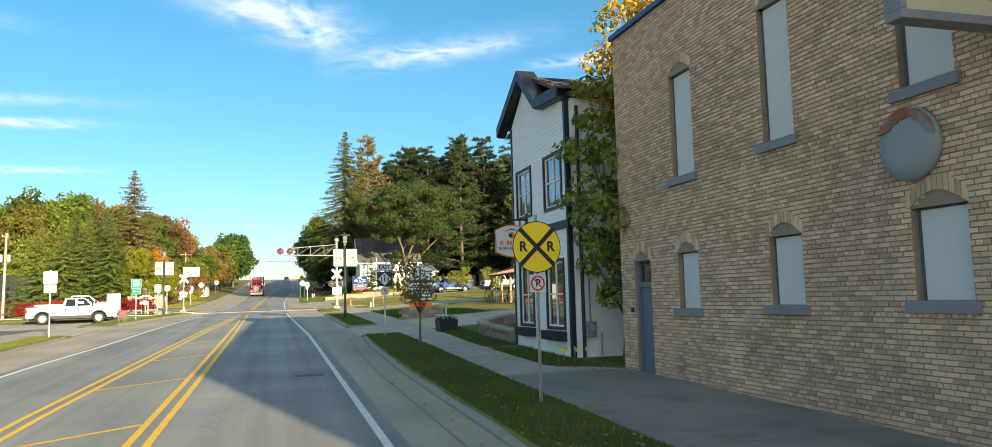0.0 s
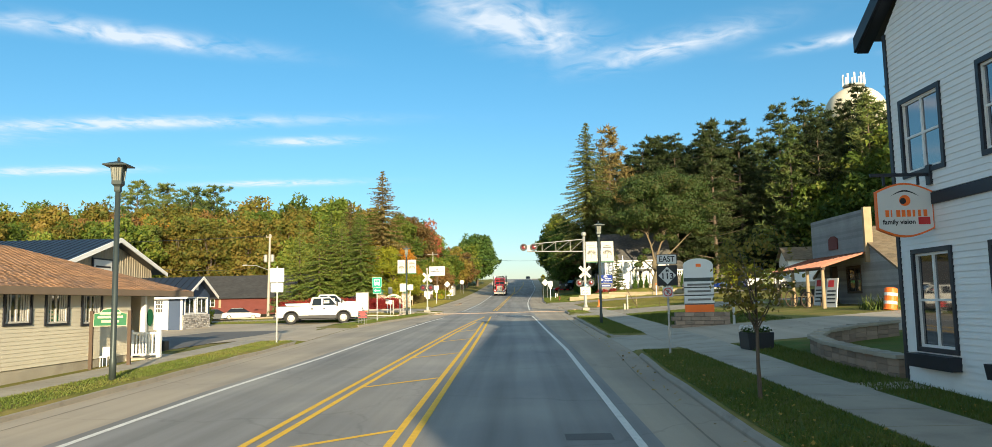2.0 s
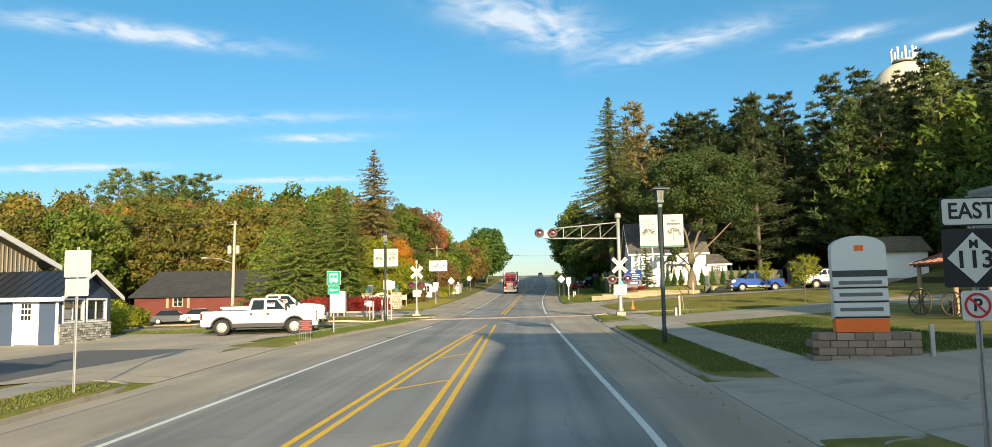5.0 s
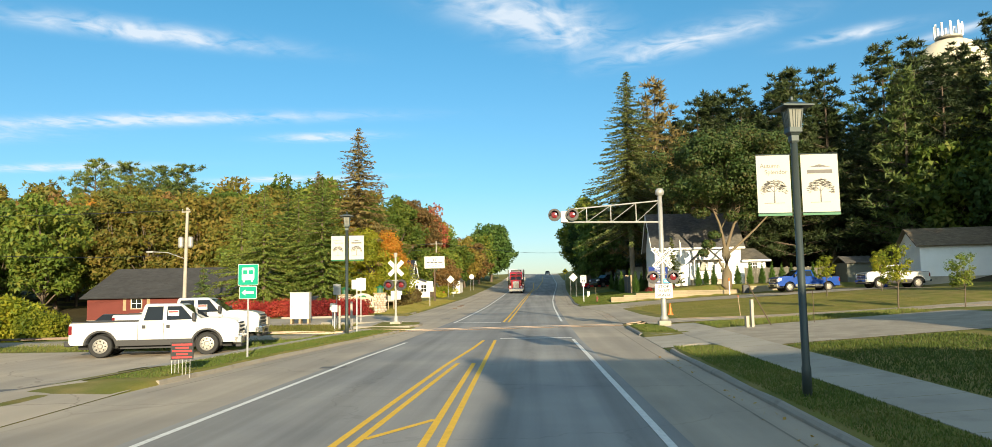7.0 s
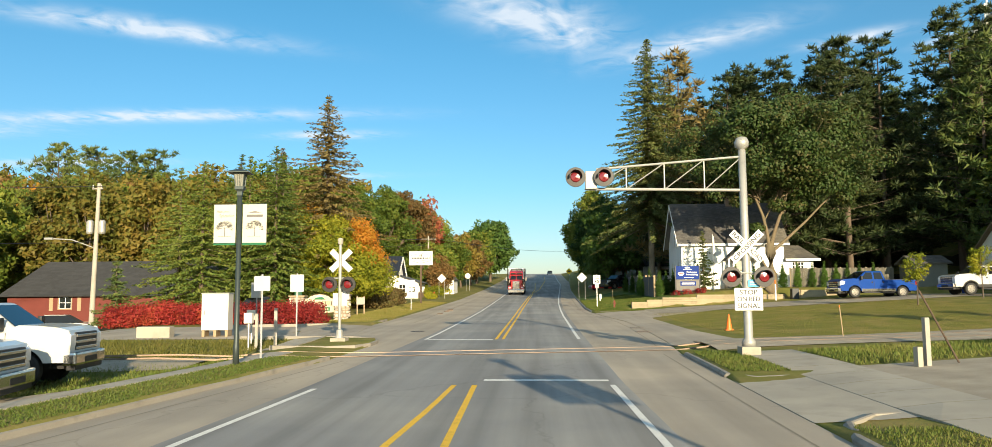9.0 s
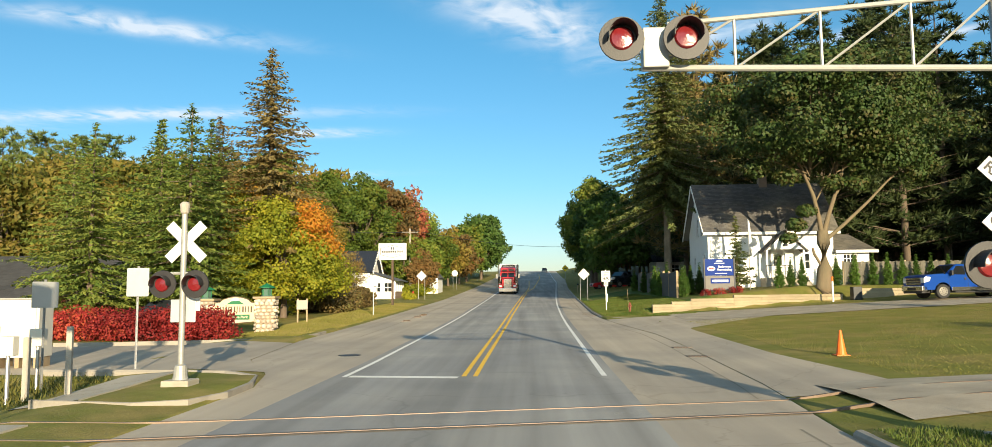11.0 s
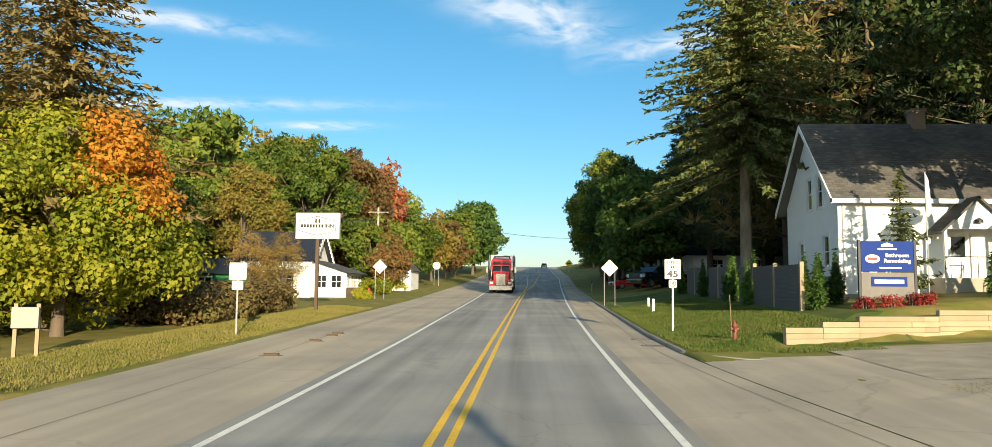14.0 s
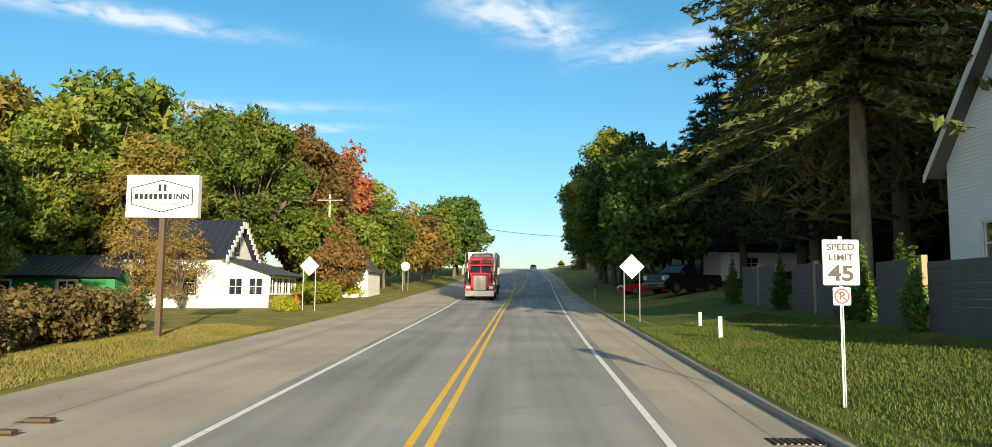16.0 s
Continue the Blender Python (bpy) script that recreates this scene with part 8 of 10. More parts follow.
def flasher(parent, x, z, y=-0.2, yaw=0.0):
    """A black-rimmed red crossing light with a hood."""
    m = pose(x, y, z, 90, 0, yaw)
    bm = BM()
    lathe(bm, [(0.3, -0.02), (0.305, 0.0), (0.3, 0.02), (0.17, 0.022)], 24)
    bm.transform(m)
    f = part("light_target", bm, "signal_black", parent)
    bm = BM()
    lathe(bm, [(0.16, 0.03), (0.14, 0.06), (0.02, 0.075)], 20)
    bm.transform(m)
    part("lens", bm, "lens_red", f)
    v, n = [], 14
    for k in range(n + 1):
        a = math.pi * (k / n) * 1.1 - math.pi * 0.05
        for d, r in ((0.02, 0.185), (0.3 - 0.1 * abs(k / n - 0.5), 0.185), (0.02, 0.195), (0.3 - 0.1 * abs(k / n - 0.5), 0.195)):
            v.append(tuple(m @ Vector((r * math.cos(a), r * math.sin(a), d))))
    fc = [(4 * k, 4 * k + 4, 4 * k + 5, 4 * k + 1) for k in range(n)] + [(4 * k + 2, 4 * k + 3, 4 * k + 7, 4 * k + 6) for k in range(n)] + [(4 * k + 1, 4 * k + 5, 4 * k + 7, 4 * k + 3) for k in range(n)]
    part("hood", fast_mesh("hood", v, fc, "signal_black"), "signal_black", f)
    bm = BM()
    lathe(bm, [(0.14, -0.2), (0.17, -0.16), (0.18, -0.02)], 16)
    bm.transform(m)
    part("housing", bm, "alu_paint", f)


ga = thing("crossing_gantry", "tall silver railroad crossing mast with cantilever arm, crossbuck and red flashers", "railway signal", 5.56, 73.1, H(5.56, 73.1))
G0 = 1.55
part("concrete_base", box(BM(), -0.28, 0.28, -0.28, 0.28, -0.3, 0.25, 0.03), "concrete", ga)
part("mast", lathe(BM(), [(0.2, 0.25), (0.2, 0.4), (0.13, 0.5), (0.12, 3.2), (0.11, 6.15)], 16), "alu_paint", ga, "", True)
part("bell", lathe(BM(), [(0.05, 6.1), (0.1, 6.18), (0.2, 6.25), (0.22, 6.38), (0.16, 6.52), (0.03, 6.56)], 18), "alu_paint", ga, "", True)
bm = BM()
tube(bm, (0, 0, 4.92), (-4.75, 0, 5.02), 0.045, n=10)
tube(bm, (0, 0, 5.95), (-4.4, 0, 5.62), 0.035, n=10)
part("arm_chord", bm, "alu_paint", ga)
for k, x in enumerate((-1.15, -2.35, -3.5)):
    zb, zt = 4.92 + 0.1 * -x / 4.75, 5.95 - 0.33 * -x / 4.4
    part("arm_strut", tube(BM(), (x, 0, zb), (x, 0, zt), 0.022, n=6), "alu_paint", ga)
    xn = (0.0, -1.15, -2.35)[k]
    zn = 5.95 - 0.33 * -xn / 4.4
    part("arm_brace", tube(BM(), (x, 0, zb), (xn, 0, zn), 0.018, n=6), "alu_paint", ga)
part("arm_brace", tube(BM(), (-4.6, 0, 5.02), (-3.5, 0, 5.68), 0.018, n=6), "alu_paint", ga)
part("junction_box", box(BM(), -4.75, -4.4, -0.12, 0.12, 5.0, 5.55, 0.02), "alu_paint", ga)
for x in (-5.05, -4.2):
    flasher(ga, x, 5.35, -0.25)
crossbuck(ga, 3.2, True, -0.16)
part("light_bar", tube(BM(), (-0.55, -0.1, 2.42), (0.55, -0.1, 2.42), 0.03, n=8), "alu_paint", ga)
for x in (-0.5, 0.45):
    flasher(ga, x, 2.3, -0.25)
plate(ga, -0.42, 0.42, 1.3, 1.98, "sign_black", -0.15, name="stop_rim")
plate(ga, -0.41, 0.41, 1.31, 1.97, "sign_white", -0.157)
for k, wd in enumerate(("STOP", "ON RED", "SIGNAL")):
    text(wd, 0.2, "sign_black", ga, pose(0, -0.1655, 1.84 - 0.2 * k, 90), width=0.66 if k else 0.52, bold=0.003)
plate(ga, 0.0, 0.36, 2.0, 2.22, "sign_cyan", -0.16, name="blue_plate")
for k in range(2):
    part("writing_bar", box(BM(), 0.05, 0.3, -0.17, -0.166, 2.06 + 0.07 * k, 2.09 + 0.07 * k), "sign_white", ga)

gl = thing("crossing_signal", "silver railroad crossing post with blank crossbuck and two red flashers", "railway signal", -8.35, 79.5, H(-8.35, 79.5))
part("concrete_base", box(BM(), -0.3, 0.3, -0.3, 0.3, -0.3, 0.12, 0.03), "concrete", gl)
part("flange", lathe(BM(), [(0.17, 0.12), (0.15, 0.2), (0.13, 0.42), (0.07, 0.45)], 14), "alu_paint", gl)
part("mast", tube(BM(), (0, 0, 0.1), (0, 0, 3.75), 0.065, 0.06, 14), "alu_paint", gl)
part("bell", lathe(BM(), [(0.05, 3.72), (0.09, 3.76), (0.11, 3.95), (0.06, 4.0)], 14), "pole_wood", gl)
crossbuck(gl, 3.12, False, 0.12, 0.55)
part("light_bar", tube(BM(), (-0.45, 0, 2.42), (0.45, 0, 2.42), 0.035, n=8), "alu_paint", gl)
for x in (-0.36, 0.36):
    flasher(gl, x, 2.18, -0.2)
part("back_plate", box(BM(), -0.3, 0.26, 0.08, 0.1, 1.35, 1.85, 0.01), "sign_back", gl)
part("white_plate", box(BM(), 0.0, 0.34, 0.13, 0.14, 1.6, 2.05), "sign_white", gl)

# ---- roadside furniture to the left ----
cb = at("utility_cabinet", "tall cream metal utility cabinet on short wooden legs", "cabinet", -15.4, 84.8, 6)
part("body", box(BM(), -0.6, 0.6, -0.4, 0.4, 0.3, 1.95, 0.015), "cabinet_cream", cb)
part("door", box(BM(), -0.54, 0.52, -0.425, -0.4, 0.36, 1.86, 0.008), "cabinet_cream", cb)
part("handle", box(BM(), -0.48, -0.44, -0.46, -0.425, 1.0, 1.2), "trim_grey", cb)
part("top", box(BM(), -0.63, 0.63, -0.44, 0.44, 1.95, 2.0, 0.01), "alu_paint", cb)
for x in (-0.52, 0.0, 0.52):
    part("leg", box(BM(), x - 0.06, x + 0.06, -0.35, 0.35, -0.2, 0.3), "wood_post", cb)
bl = at("concrete_block", "pale worn concrete block lying in the grass", "concrete block", -18.0, 84.2, 4)
part("block", box(BM(), -0.75, 0.75, -0.3, 0.3, -0.05, 0.5, 0.05), "concrete", bl)
for x, y, h, n_ in ((-10.9, 79.6, 1.5, "weathered square wooden post by the crossing"), (-11.4, 78.9, 1.35, "second wooden post by the crossing walk"), (8.3, 68.2, 1.12, "weathered wooden post with a leaning iron rod")):
    w_ = at("wooden_post", n_, "post", x, y, 12)
    part("post", box(BM(), -0.06, 0.06, -0.06, 0.06, -0.2, h, 0.01), "pole_wood", w_)
    if x > 0:
        part("rod", tube(BM(), (-0.12, 0, 1.75), (0.85, 0, 0.0), 0.022, n=6), "wood_dark", w_)
        part("box", box(BM(), -0.3, -0.17, -0.08, 0.08, -0.1, 0.45, 0.01), "concrete", w_)
for x, y in ((-11.6, 78.6), (-12.2, 80.5)):
    w_ = at("meter_pedestal", "small pale utility pedestal on a pole", "utility box", x, y)
    part("pole", tube(BM(), (0, 0, -0.1), (0, 0, 1.1), 0.04, n=8), "galv", w_)
    part("box", box(BM(), -0.16, 0.16, -0.1, 0.1, 1.0, 1.4, 0.015), "cabinet_cream", w_)
up = thing("utility_pole", "tall wooden utility pole with transformers, crossarm and a street light", "utility pole", -29.0, 97.8, H(-29, 97.8))
part("pole", tube(BM(), (0, 0, -0.3), (0.15, 0, 9.6), 0.17, 0.11, 12), "pole_wood", up)
part("crossarm", box(BM(), -0.3, 0.4, -0.05, 0.05, 9.2, 9.3), "pole_wood", up)
for x in (-0.35, 0.45):
    part("transformer", lathe(BM(), [(0.16, 6.3), (0.22, 6.4), (0.22, 7.1), (0.12, 7.2)], 14, x), "alu_paint", up)
for x in (-0.25, 0.3):
    part("insulator", lathe(BM(), [(0.03, 9.3), (0.05, 9.4), (0.03, 9.5)], 8, x), "alu_paint", up)
bm = BM()
tube(bm, (0, 0, 5.4), (-1.2, -0.5, 5.9), 0.035, n=8)
tube(bm, (-1.2, -0.5, 5.9), (-2.2, -0.9, 5.95), 0.035, n=8)
part("light_arm", bm, "alu_paint", up)
part("light_head", box(BM(), -2.7, -2.15, -1.05, -0.8, 5.88, 6.02, 0.03), "alu_paint", up)
up2 = thing("utility_pole", "wooden utility pole with a crossarm beside the inn", "utility pole", -18.2, 176.0, H(-18.2, 176))
part("pole", tube(BM(), (0, 0, -0.3), (0, 0, 9.5), 0.16, 0.11, 10), "pole_wood", up2)
part("crossarm", box(BM(), -1.2, 1.2, -0.06, 0.06, 8.9, 9.02), "pole_wood", up2)


def wire(a, b, sag, r=0.02, label="thin dark overhead wire"):
    bm = BM()
    pts = [Vector(a).lerp(Vector(b), k / 12) - Vector((0, 0, sag * 4 * (k / 12) * (1 - k / 12))) for k in range(13)]
    for p, q in zip(pts, pts[1:]):
        tube(bm, p, q, r, n=4, caps=False)
    o = part("overhead_wire", bm, "trim_black")
    return tagged(o, label, "wire", "overhead wires")


zt = H(-18.2, 176)
for dx, dz in ((-1.1, 9.0), (1.1, 9.0), (0, 8.0)):
    wire((-18.2 + dx, 176, zt + dz), (-34 + dx, 152, zt + dz - 0.5), 0.6, 0.022, "overhead wire running into the trees")
wire((-18.2, 176, zt + 9.3), (14, 262, H(14, 262) + 7.5), 1.2, 0.03, "overhead wire crossing the far road")
z1 = H(-29, 97.8)
for dx in (-1.0, 0.6):
    wire((-29 + dx, 97.8, z1 + 9.4), (-80, 70, 9.0), 0.8, 0.016, "overhead wire over the parking lot")
wire((-29, 97.8, z1 + 5.8), (-31, 64.8, 5.8), 0.5, 0.016, "service wire to the shop")

# office sign, bin and letter stand
gs = at("office_sign", "green wooden sign with arched top between two brown posts", "sign", -12.36, 31.57, 9)
for x in (-0.54, 0.54):
    part("post", box(BM(), x - 0.05, x + 0.05, -0.05, 0.05, -0.2, 1.68, 0.01), "wood_dark", gs)
arch = [(-0.48, 1.22), (0.48, 1.22), (0.48, 1.6), (0.3, 1.63), (0.22, 1.73), (0, 1.77), (-0.22, 1.73), (-0.3, 1.63), (-0.48, 1.6)]
part("rim", prism(BM(), arch, "y", -0.03, 0.03), "sign_cream", gs)
part("board", prism(BM(), [(x * 0.96, 1.47 + (z - 1.47) * 0.92) for x, z in arch], "y", -0.04, 0.04), "sign_darkgreen", gs)
for a, b, z in ((-0.3, 0.3, 1.57), (-0.36, 0.36, 1.46), (-0.25, 0.25, 1.33)):
    part("writing_bar", box(BM(), a, b, -0.046, -0.041, z, z + 0.07), "sign_cream", gs)
pb = at("planter_box", "black square planter at the office porch", "planter", -14.33, 38.85)
part("box", box(BM(), -0.35, 0.35, -0.25, 0.25, 0, 0.4, 0.02), "bin_black", pb)
ls = at("lawn_chair", "small white plastic stand by the office wall", "stand", -12.95, 32.4)
ls.scale = (0.62, 0.62, 0.8)
part("seat", box(BM(), -0.2, 0.2, -0.15, 0.15, 0.35, 0.4, 0.01), "trim_white", ls)
part("back", box(BM(), -0.2, 0.2, 0.13, 0.16, 0.4, 0.75, 0.01), "trim_white", ls)
for x in (-0.17, 0.17):
    for y in (-0.12, 0.12):
        part("leg", box(BM(), x - 0.015, x + 0.015, y - 0.015, y + 0.015, 0, 0.35), "trim_white", ls)

# ---- housing park entrance ----


def stone_pillar(x, y):
    P = at("stone_pillar", "square fieldstone pillar with a green copper lantern on top", "pillar", x, y, 4, -0.05, "entrance pillars")
    part("core", box(BM(), -0.4, 0.4, -0.4, 0.4, -0.2, 1.6), "mortar", P)
    r4 = np.random.default_rng(int(abs(x) * 10))
    for side_k in range(4):
        rot = Matrix.Rotation(side_k * math.pi / 2, 4, "Z")
        z = 0.0
        while z < 1.55:
            h = r4.uniform(0.13, 0.24)
            u = -0.42
            while u < 0.4:
                w = r4.uniform(0.16, 0.3)
                bm = BM()
                bmesh.ops.create_icosphere(bm, subdivisions=1, radius=1.0)
                bm.transform(rot @ Matrix.Translation((u + w / 2, -0.4, min(z + h / 2, 1.5))) @ Matrix.Diagonal((w * 0.53, 0.085, h * 0.54, 1)))
                part("stone", bm, "field_stone", P, "", True)
                u += w
            z += h
    part("cap", box(BM(), -0.52, 0.52, -0.52, 0.52, 1.6, 1.7, 0.015), "wood_post", P)
    lan = part("lantern", lathe(BM(), [(0.28, 1.7), (0.26, 1.75), (0.2, 1.78), (0.21, 2.1)], 6), "lantern_green", P, "green copper lantern")
    bm = BM()
    for k in range(6):
        a = 2 * math.pi * k / 6
        tube(bm, (0.21 * math.cos(a), 0.21 * math.sin(a), 1.76), (0.225 * math.cos(a), 0.225 * math.sin(a), 2.12), 0.02, n=5)
    lathe(bm, [(0.4, 2.1), (0.4, 2.13), (0.1, 2.28), (0.02, 2.32)], 6)
    part("lantern_roof", bm, "sign_darkgreen", lan)


stone_pillar(-16.0, 98.9)
stone_pillar(-13.12, 98.9)
ps = at("park_sign", "cream carved sign board with brown rim between stone pillars", "sign", -14.55, 98.75, 4)
out = [(-0.98, 0.55), (-0.3, 0.5), (0, 0.46), (0.3, 0.5), (0.98, 0.55), (0.98, 1.45), (0.75, 1.48), (0.6, 1.62), (0.3, 1.72), (0, 1.76), (-0.3, 1.72), (-0.6, 1.62), (-0.75, 1.48), (-0.98, 1.45)]
part("rim", prism(BM(), out, "y", -0.04, 0.04), "wood_dark", ps)
part("board", prism(BM(), [(x * 0.96, 1.05 + (z - 1.05) * 0.94) for x, z in out], "y", -0.05, 0.05), "sign_cream", ps)
part("name_plate", box(BM(), -0.68, 0.68, -0.06, -0.05, 0.66, 0.9), "sign_darkgreen", ps)
text("The Grove Park", 0.16, "sign_cream", ps, pose(0, -0.063, 0.78, 90), width=1.2, bold=0.004)
for k in range(13):
    w = 0.045 if k % 3 else 0.07
    part("letter_bar", box(BM(), -0.84 + k * 0.13, -0.84 + k * 0.13 + w, -0.057, -0.051, 1.0, 1.28), "wood_dark", ps)
part("hill_emblem", prism(BM(), [(-0.4, 1.38), (0.4, 1.38), (0.25, 1.5), (0.05, 1.62), (-0.15, 1.55)], "y", -0.057, -0.051), "sign_darkgreen", ps)
part("swan_emblem", prism(BM(), [(-0.25, 1.52), (0.2, 1.56), (0.1, 1.68), (-0.12, 1.66)], "y", -0.062, -0.056), "sign_white", ps)
mb = at("notice_box", "weathered grey post-box stand under the maple", "notice board", -13.6, 106.3, 20)
mb.scale = (0.72, 0.72, 0.88)
for x in (-0.35, 0.35):
    part("post", box(BM(), x - 0.06, x + 0.06, -0.06, 0.06, -0.2, 1.55), "wood_post", mb)
part("box", box(BM(), -0.45, 0.4, -0.2, 0.05, 0.85, 1.45, 0.02), "pole_wood", mb)

# ---- inn sign ----
ins = at("inn_sign", "large white illuminated box sign on a single dark post", "sign", -12.55, 129.5)
zi = H(-12.55, 129.5)
part("post", box(BM(), -0.09, 0.09, -0.09, 0.09, -0.3, 6.67 - zi), "wood_dark", ins)
part("cabinet", box(BM(), -1.22, 1.22, -0.16, 0.16, 6.67 - zi, 8.12 - zi, 0.03), "sign_white", ins)
zc = 7.395 - zi
bm = BM()
hexa = [(-1.05, -0.28), (0, -0.55), (1.05, -0.28), (1.05, 0.28), (0, 0.55), (-1.05, 0.28)]
for k in range(6):
    (xa, za), (xb, zb) = hexa[k], hexa[(k + 1) % 6]
    prism(bm, [(xa, zc + za), (xb, zc + zb), (xb * 0.965, zc + zb * 0.94), (xa * 0.965, zc + za * 0.94)], "y", -0.167, -0.161)
part("frame_line", bm, "sign_black", ins)
text("INN", 0.27, "sign_black", ins, pose(0.66, -0.163, zc - 0.02, 90), width=0.5, bold=0.008)
for k in range(8):
    part("letter_bar", box(BM(), -0.92 + k * 0.163, -0.92 + k * 0.163 + 0.11, -0.167, -0.161, zc - 0.1, zc + 0.08), "sign_black", ins)
text("FOOD  SPIRITS", 0.15, "ink_grey", ins, pose(0, -0.163, zc - 0.27, 90), width=1.35)
for x in (-0.13, 0.05):
    part("emblem_bar", box(BM(), x, x + 0.09, -0.167, -0.161, zc + 0.16, zc + 0.4), "sign_black", ins)

# ---- right side: monument, planter, walls ----
mo = at("monument_sign", "white arched clinic sign with orange foot on a block base", "sign", 7.95, 43.3, -8)
for k in range(4):
    u = -1.25 + (0.15 if k % 2 else 0)
    while u < 1.2:
        w = min(0.42, 1.25 - u)
        part("block", box(BM(), u + 0.006, u + w - 0.006, -0.4, 0.4, -0.1 + 0.18 * k, 0.07 + 0.18 * k, 0.015), "block_stone", mo)
        u += w
part("foot", box(BM(), -0.62, 0.62, -0.16, 0.16, 0.62, 0.95), "sign_orange", mo)
arch = [(-0.64, 0.95), (0.64, 0.95), (0.64, 2.7)] + [(0.64 * math.cos(math.pi * k / 12), 2.7 + 0.3 * math.sin(math.pi * k / 12)) for k in range(1, 12)] + [(-0.64, 2.7)]
part("panel", prism(BM(), arch, "y", -0.15, 0.15), "sign_white", mo)
part("dark_band", box(BM(), -0.64, 0.64, -0.156, -0.15, 1.98, 2.14), "pole_dark", mo)
for z0, z1, m_ in ((1.75, 1.92, "sign_white"), (1.4, 1.68, "sign_white"), (1.02, 1.33, "sign_white")):
    p = part("strip", box(BM(), -0.62, 0.62, -0.165, -0.15, z0, z1), m_, mo)
    part("writing_bar", box(BM(), -0.5, 0.5, -0.171, -0.166, (z0 + z1) / 2 - 0.045, (z0 + z1) / 2 + 0.045), "ink_grey", p)
for z in (0.98, 1.365, 1.71):
    part("divider", box(BM(), -0.64, 0.64, -0.168, -0.15, z - 0.02, z + 0.02), "sign_black", mo)
part("emblem", box(BM(), -0.1, 0.12, -0.156, -0.15, 2.62, 2.76), "sign_orange", mo)
mp = at("marker_post", "short pale marker post in the grass", "post", 9.2, 42.4)
part("post", box(BM(), -0.05, 0.05, -0.03, 0.03, -0.1, 0.75), "galv", mp)
pl_ = at("flower_planter", "black square planter full of white and pink flowers", "planter", 6.95, 32.0, 5)
part("tub", prism(BM(), [(-0.36, 0), (0.36, 0), (0.4, 0.5), (-0.4, 0.5)], "y", -0.36, 0.36), "bin_black", pl_)
rg = np.random.default_rng(12)
leafc = rg.uniform(-0.36, 0.36, (260, 3)) * np.array([1, 1, 0.2]) + np.array([0, 0, 0.56])
v, f = quads(leafc, rg.normal(size=(260, 3)) + [0, 0, 1], rg.normal(size=(260, 3)), np.full(260, 0.07), np.full(260, 0.09))
part("foliage", fast_mesh("foliage", v, f, "leaf_dark"), "leaf_dark", pl_)
leafc = rg.uniform(-0.4, 0.4, (170, 3)) * np.array([1, 1, 0.2]) + np.array([0, 0, 0.62])
v, f = quads(leafc, rg.normal(size=(170, 3)) + [0, -0.6, 1], rg.normal(size=(170, 3)), np.full(170, 0.06), np.full(170, 0.06))
part("blossoms", fast_mesh("blossoms", v, f, "sign_white"), "sign_white", pl_)
cw = tagged(new("garden_wall"), "low curved brown block wall with a pale cap beside the shop", "garden wall", kind="structure")
pts = [(11.5, 32.9), (9.9, 32.3), (8.7, 31.4), (8.0, 30.2), (7.75, 28.6), (7.75, 26.8), (7.9, 25.1)]
seg = []
for (xa, ya), (xb, yb) in zip(pts, pts[1:]):
    n = max(1, round(math.hypot(xb - xa, yb - ya) / 0.42))
    seg += [((xa + (xb - xa) * k / n, ya + (yb - ya) * k / n), (xa + (xb - xa) * (k + 1) / n, ya + (yb - ya) * (k + 1) / n)) for k in range(n)]
for (xa, ya), (xb, yb) in seg:
    an = math.degrees(math.atan2(yb - ya, xb - xa))
    L = math.hypot(xb - xa, yb - ya)
    z = H(xa, ya)
    for k in range(3):
        bm = box(BM(), 0.004, L - 0.004, -0.14, 0.14, -0.06 + 0.15 * k, 0.085 + 0.15 * k, 0.012)
        bm.transform(pose(xa, ya, z, 0, 0, an))
        part("block", bm, "block_stone", cw)
    bm = box(BM(), -0.01, L + 0.01, -0.2, 0.2, 0.39, 0.48, 0.01)
    bm.transform(pose(xa, ya, z, 0, 0, an))
    part("cap_stone", bm, "concrete", cw)
yw = strip("garden_path", 23.6, 24.6, lambda y: walk_r(y) + 0.02, c(7.7), 0.02, "concrete", 2, 0.5, skirt=0.05)
tagged(yw, "short pale concrete path from the pavement to the shop", "path", kind="structure")
for k, (x, y) in enumerate(((6.9, 18.6), (7.15, 18.9), (7.3, 18.45), (7.5, 19.0), (7.7, 18.6))):
    fl = at("marker_flag", "small yellow utility marker flag on a wire", "marker flag", x, y, 20 * k, 0, "marker flags")
    part("wire", tube(BM(), (0, 0, -0.05), (0.05, 0, 0.42), 0.005, n=4), "galv", fl)
    part("flag", prism(BM(), [(0.05, 0.42), (0.18, 0.38), (0.16, 0.3), (0.04, 0.32)], "y", -0.003, 0.003), "flag_yellow", fl)

# ---- white house yard ----
bs = at("business_sign", "blue billboard with white print over a stone-coloured phone panel", "sign", 12.15, 115.7, 3)
z0 = 3.62 - H(12.15, 115.7)
for x in (-1.02, 1.02):
    part("post", box(BM(), x - 0.05, x + 0.05, -0.05, 0.05, -0.3, 2.25 + z0, 0.008), "trim_black", bs)
part("panel", box(BM(), -0.96, 0.96, -0.04, 0.04, 1.08 + z0, 2.2 + z0, 0.01), "sign_blue", bs)
part("stone_panel", box(BM(), -0.96, 0.96, -0.03, 0.03, 0.1 + z0, 1.06 + z0), "stone_veneer", bs)
part("phone_plate", box(BM(), -0.62, 0.7, -0.045, -0.03, 0.55 + z0, 0.9 + z0), "sign_blue", bs)
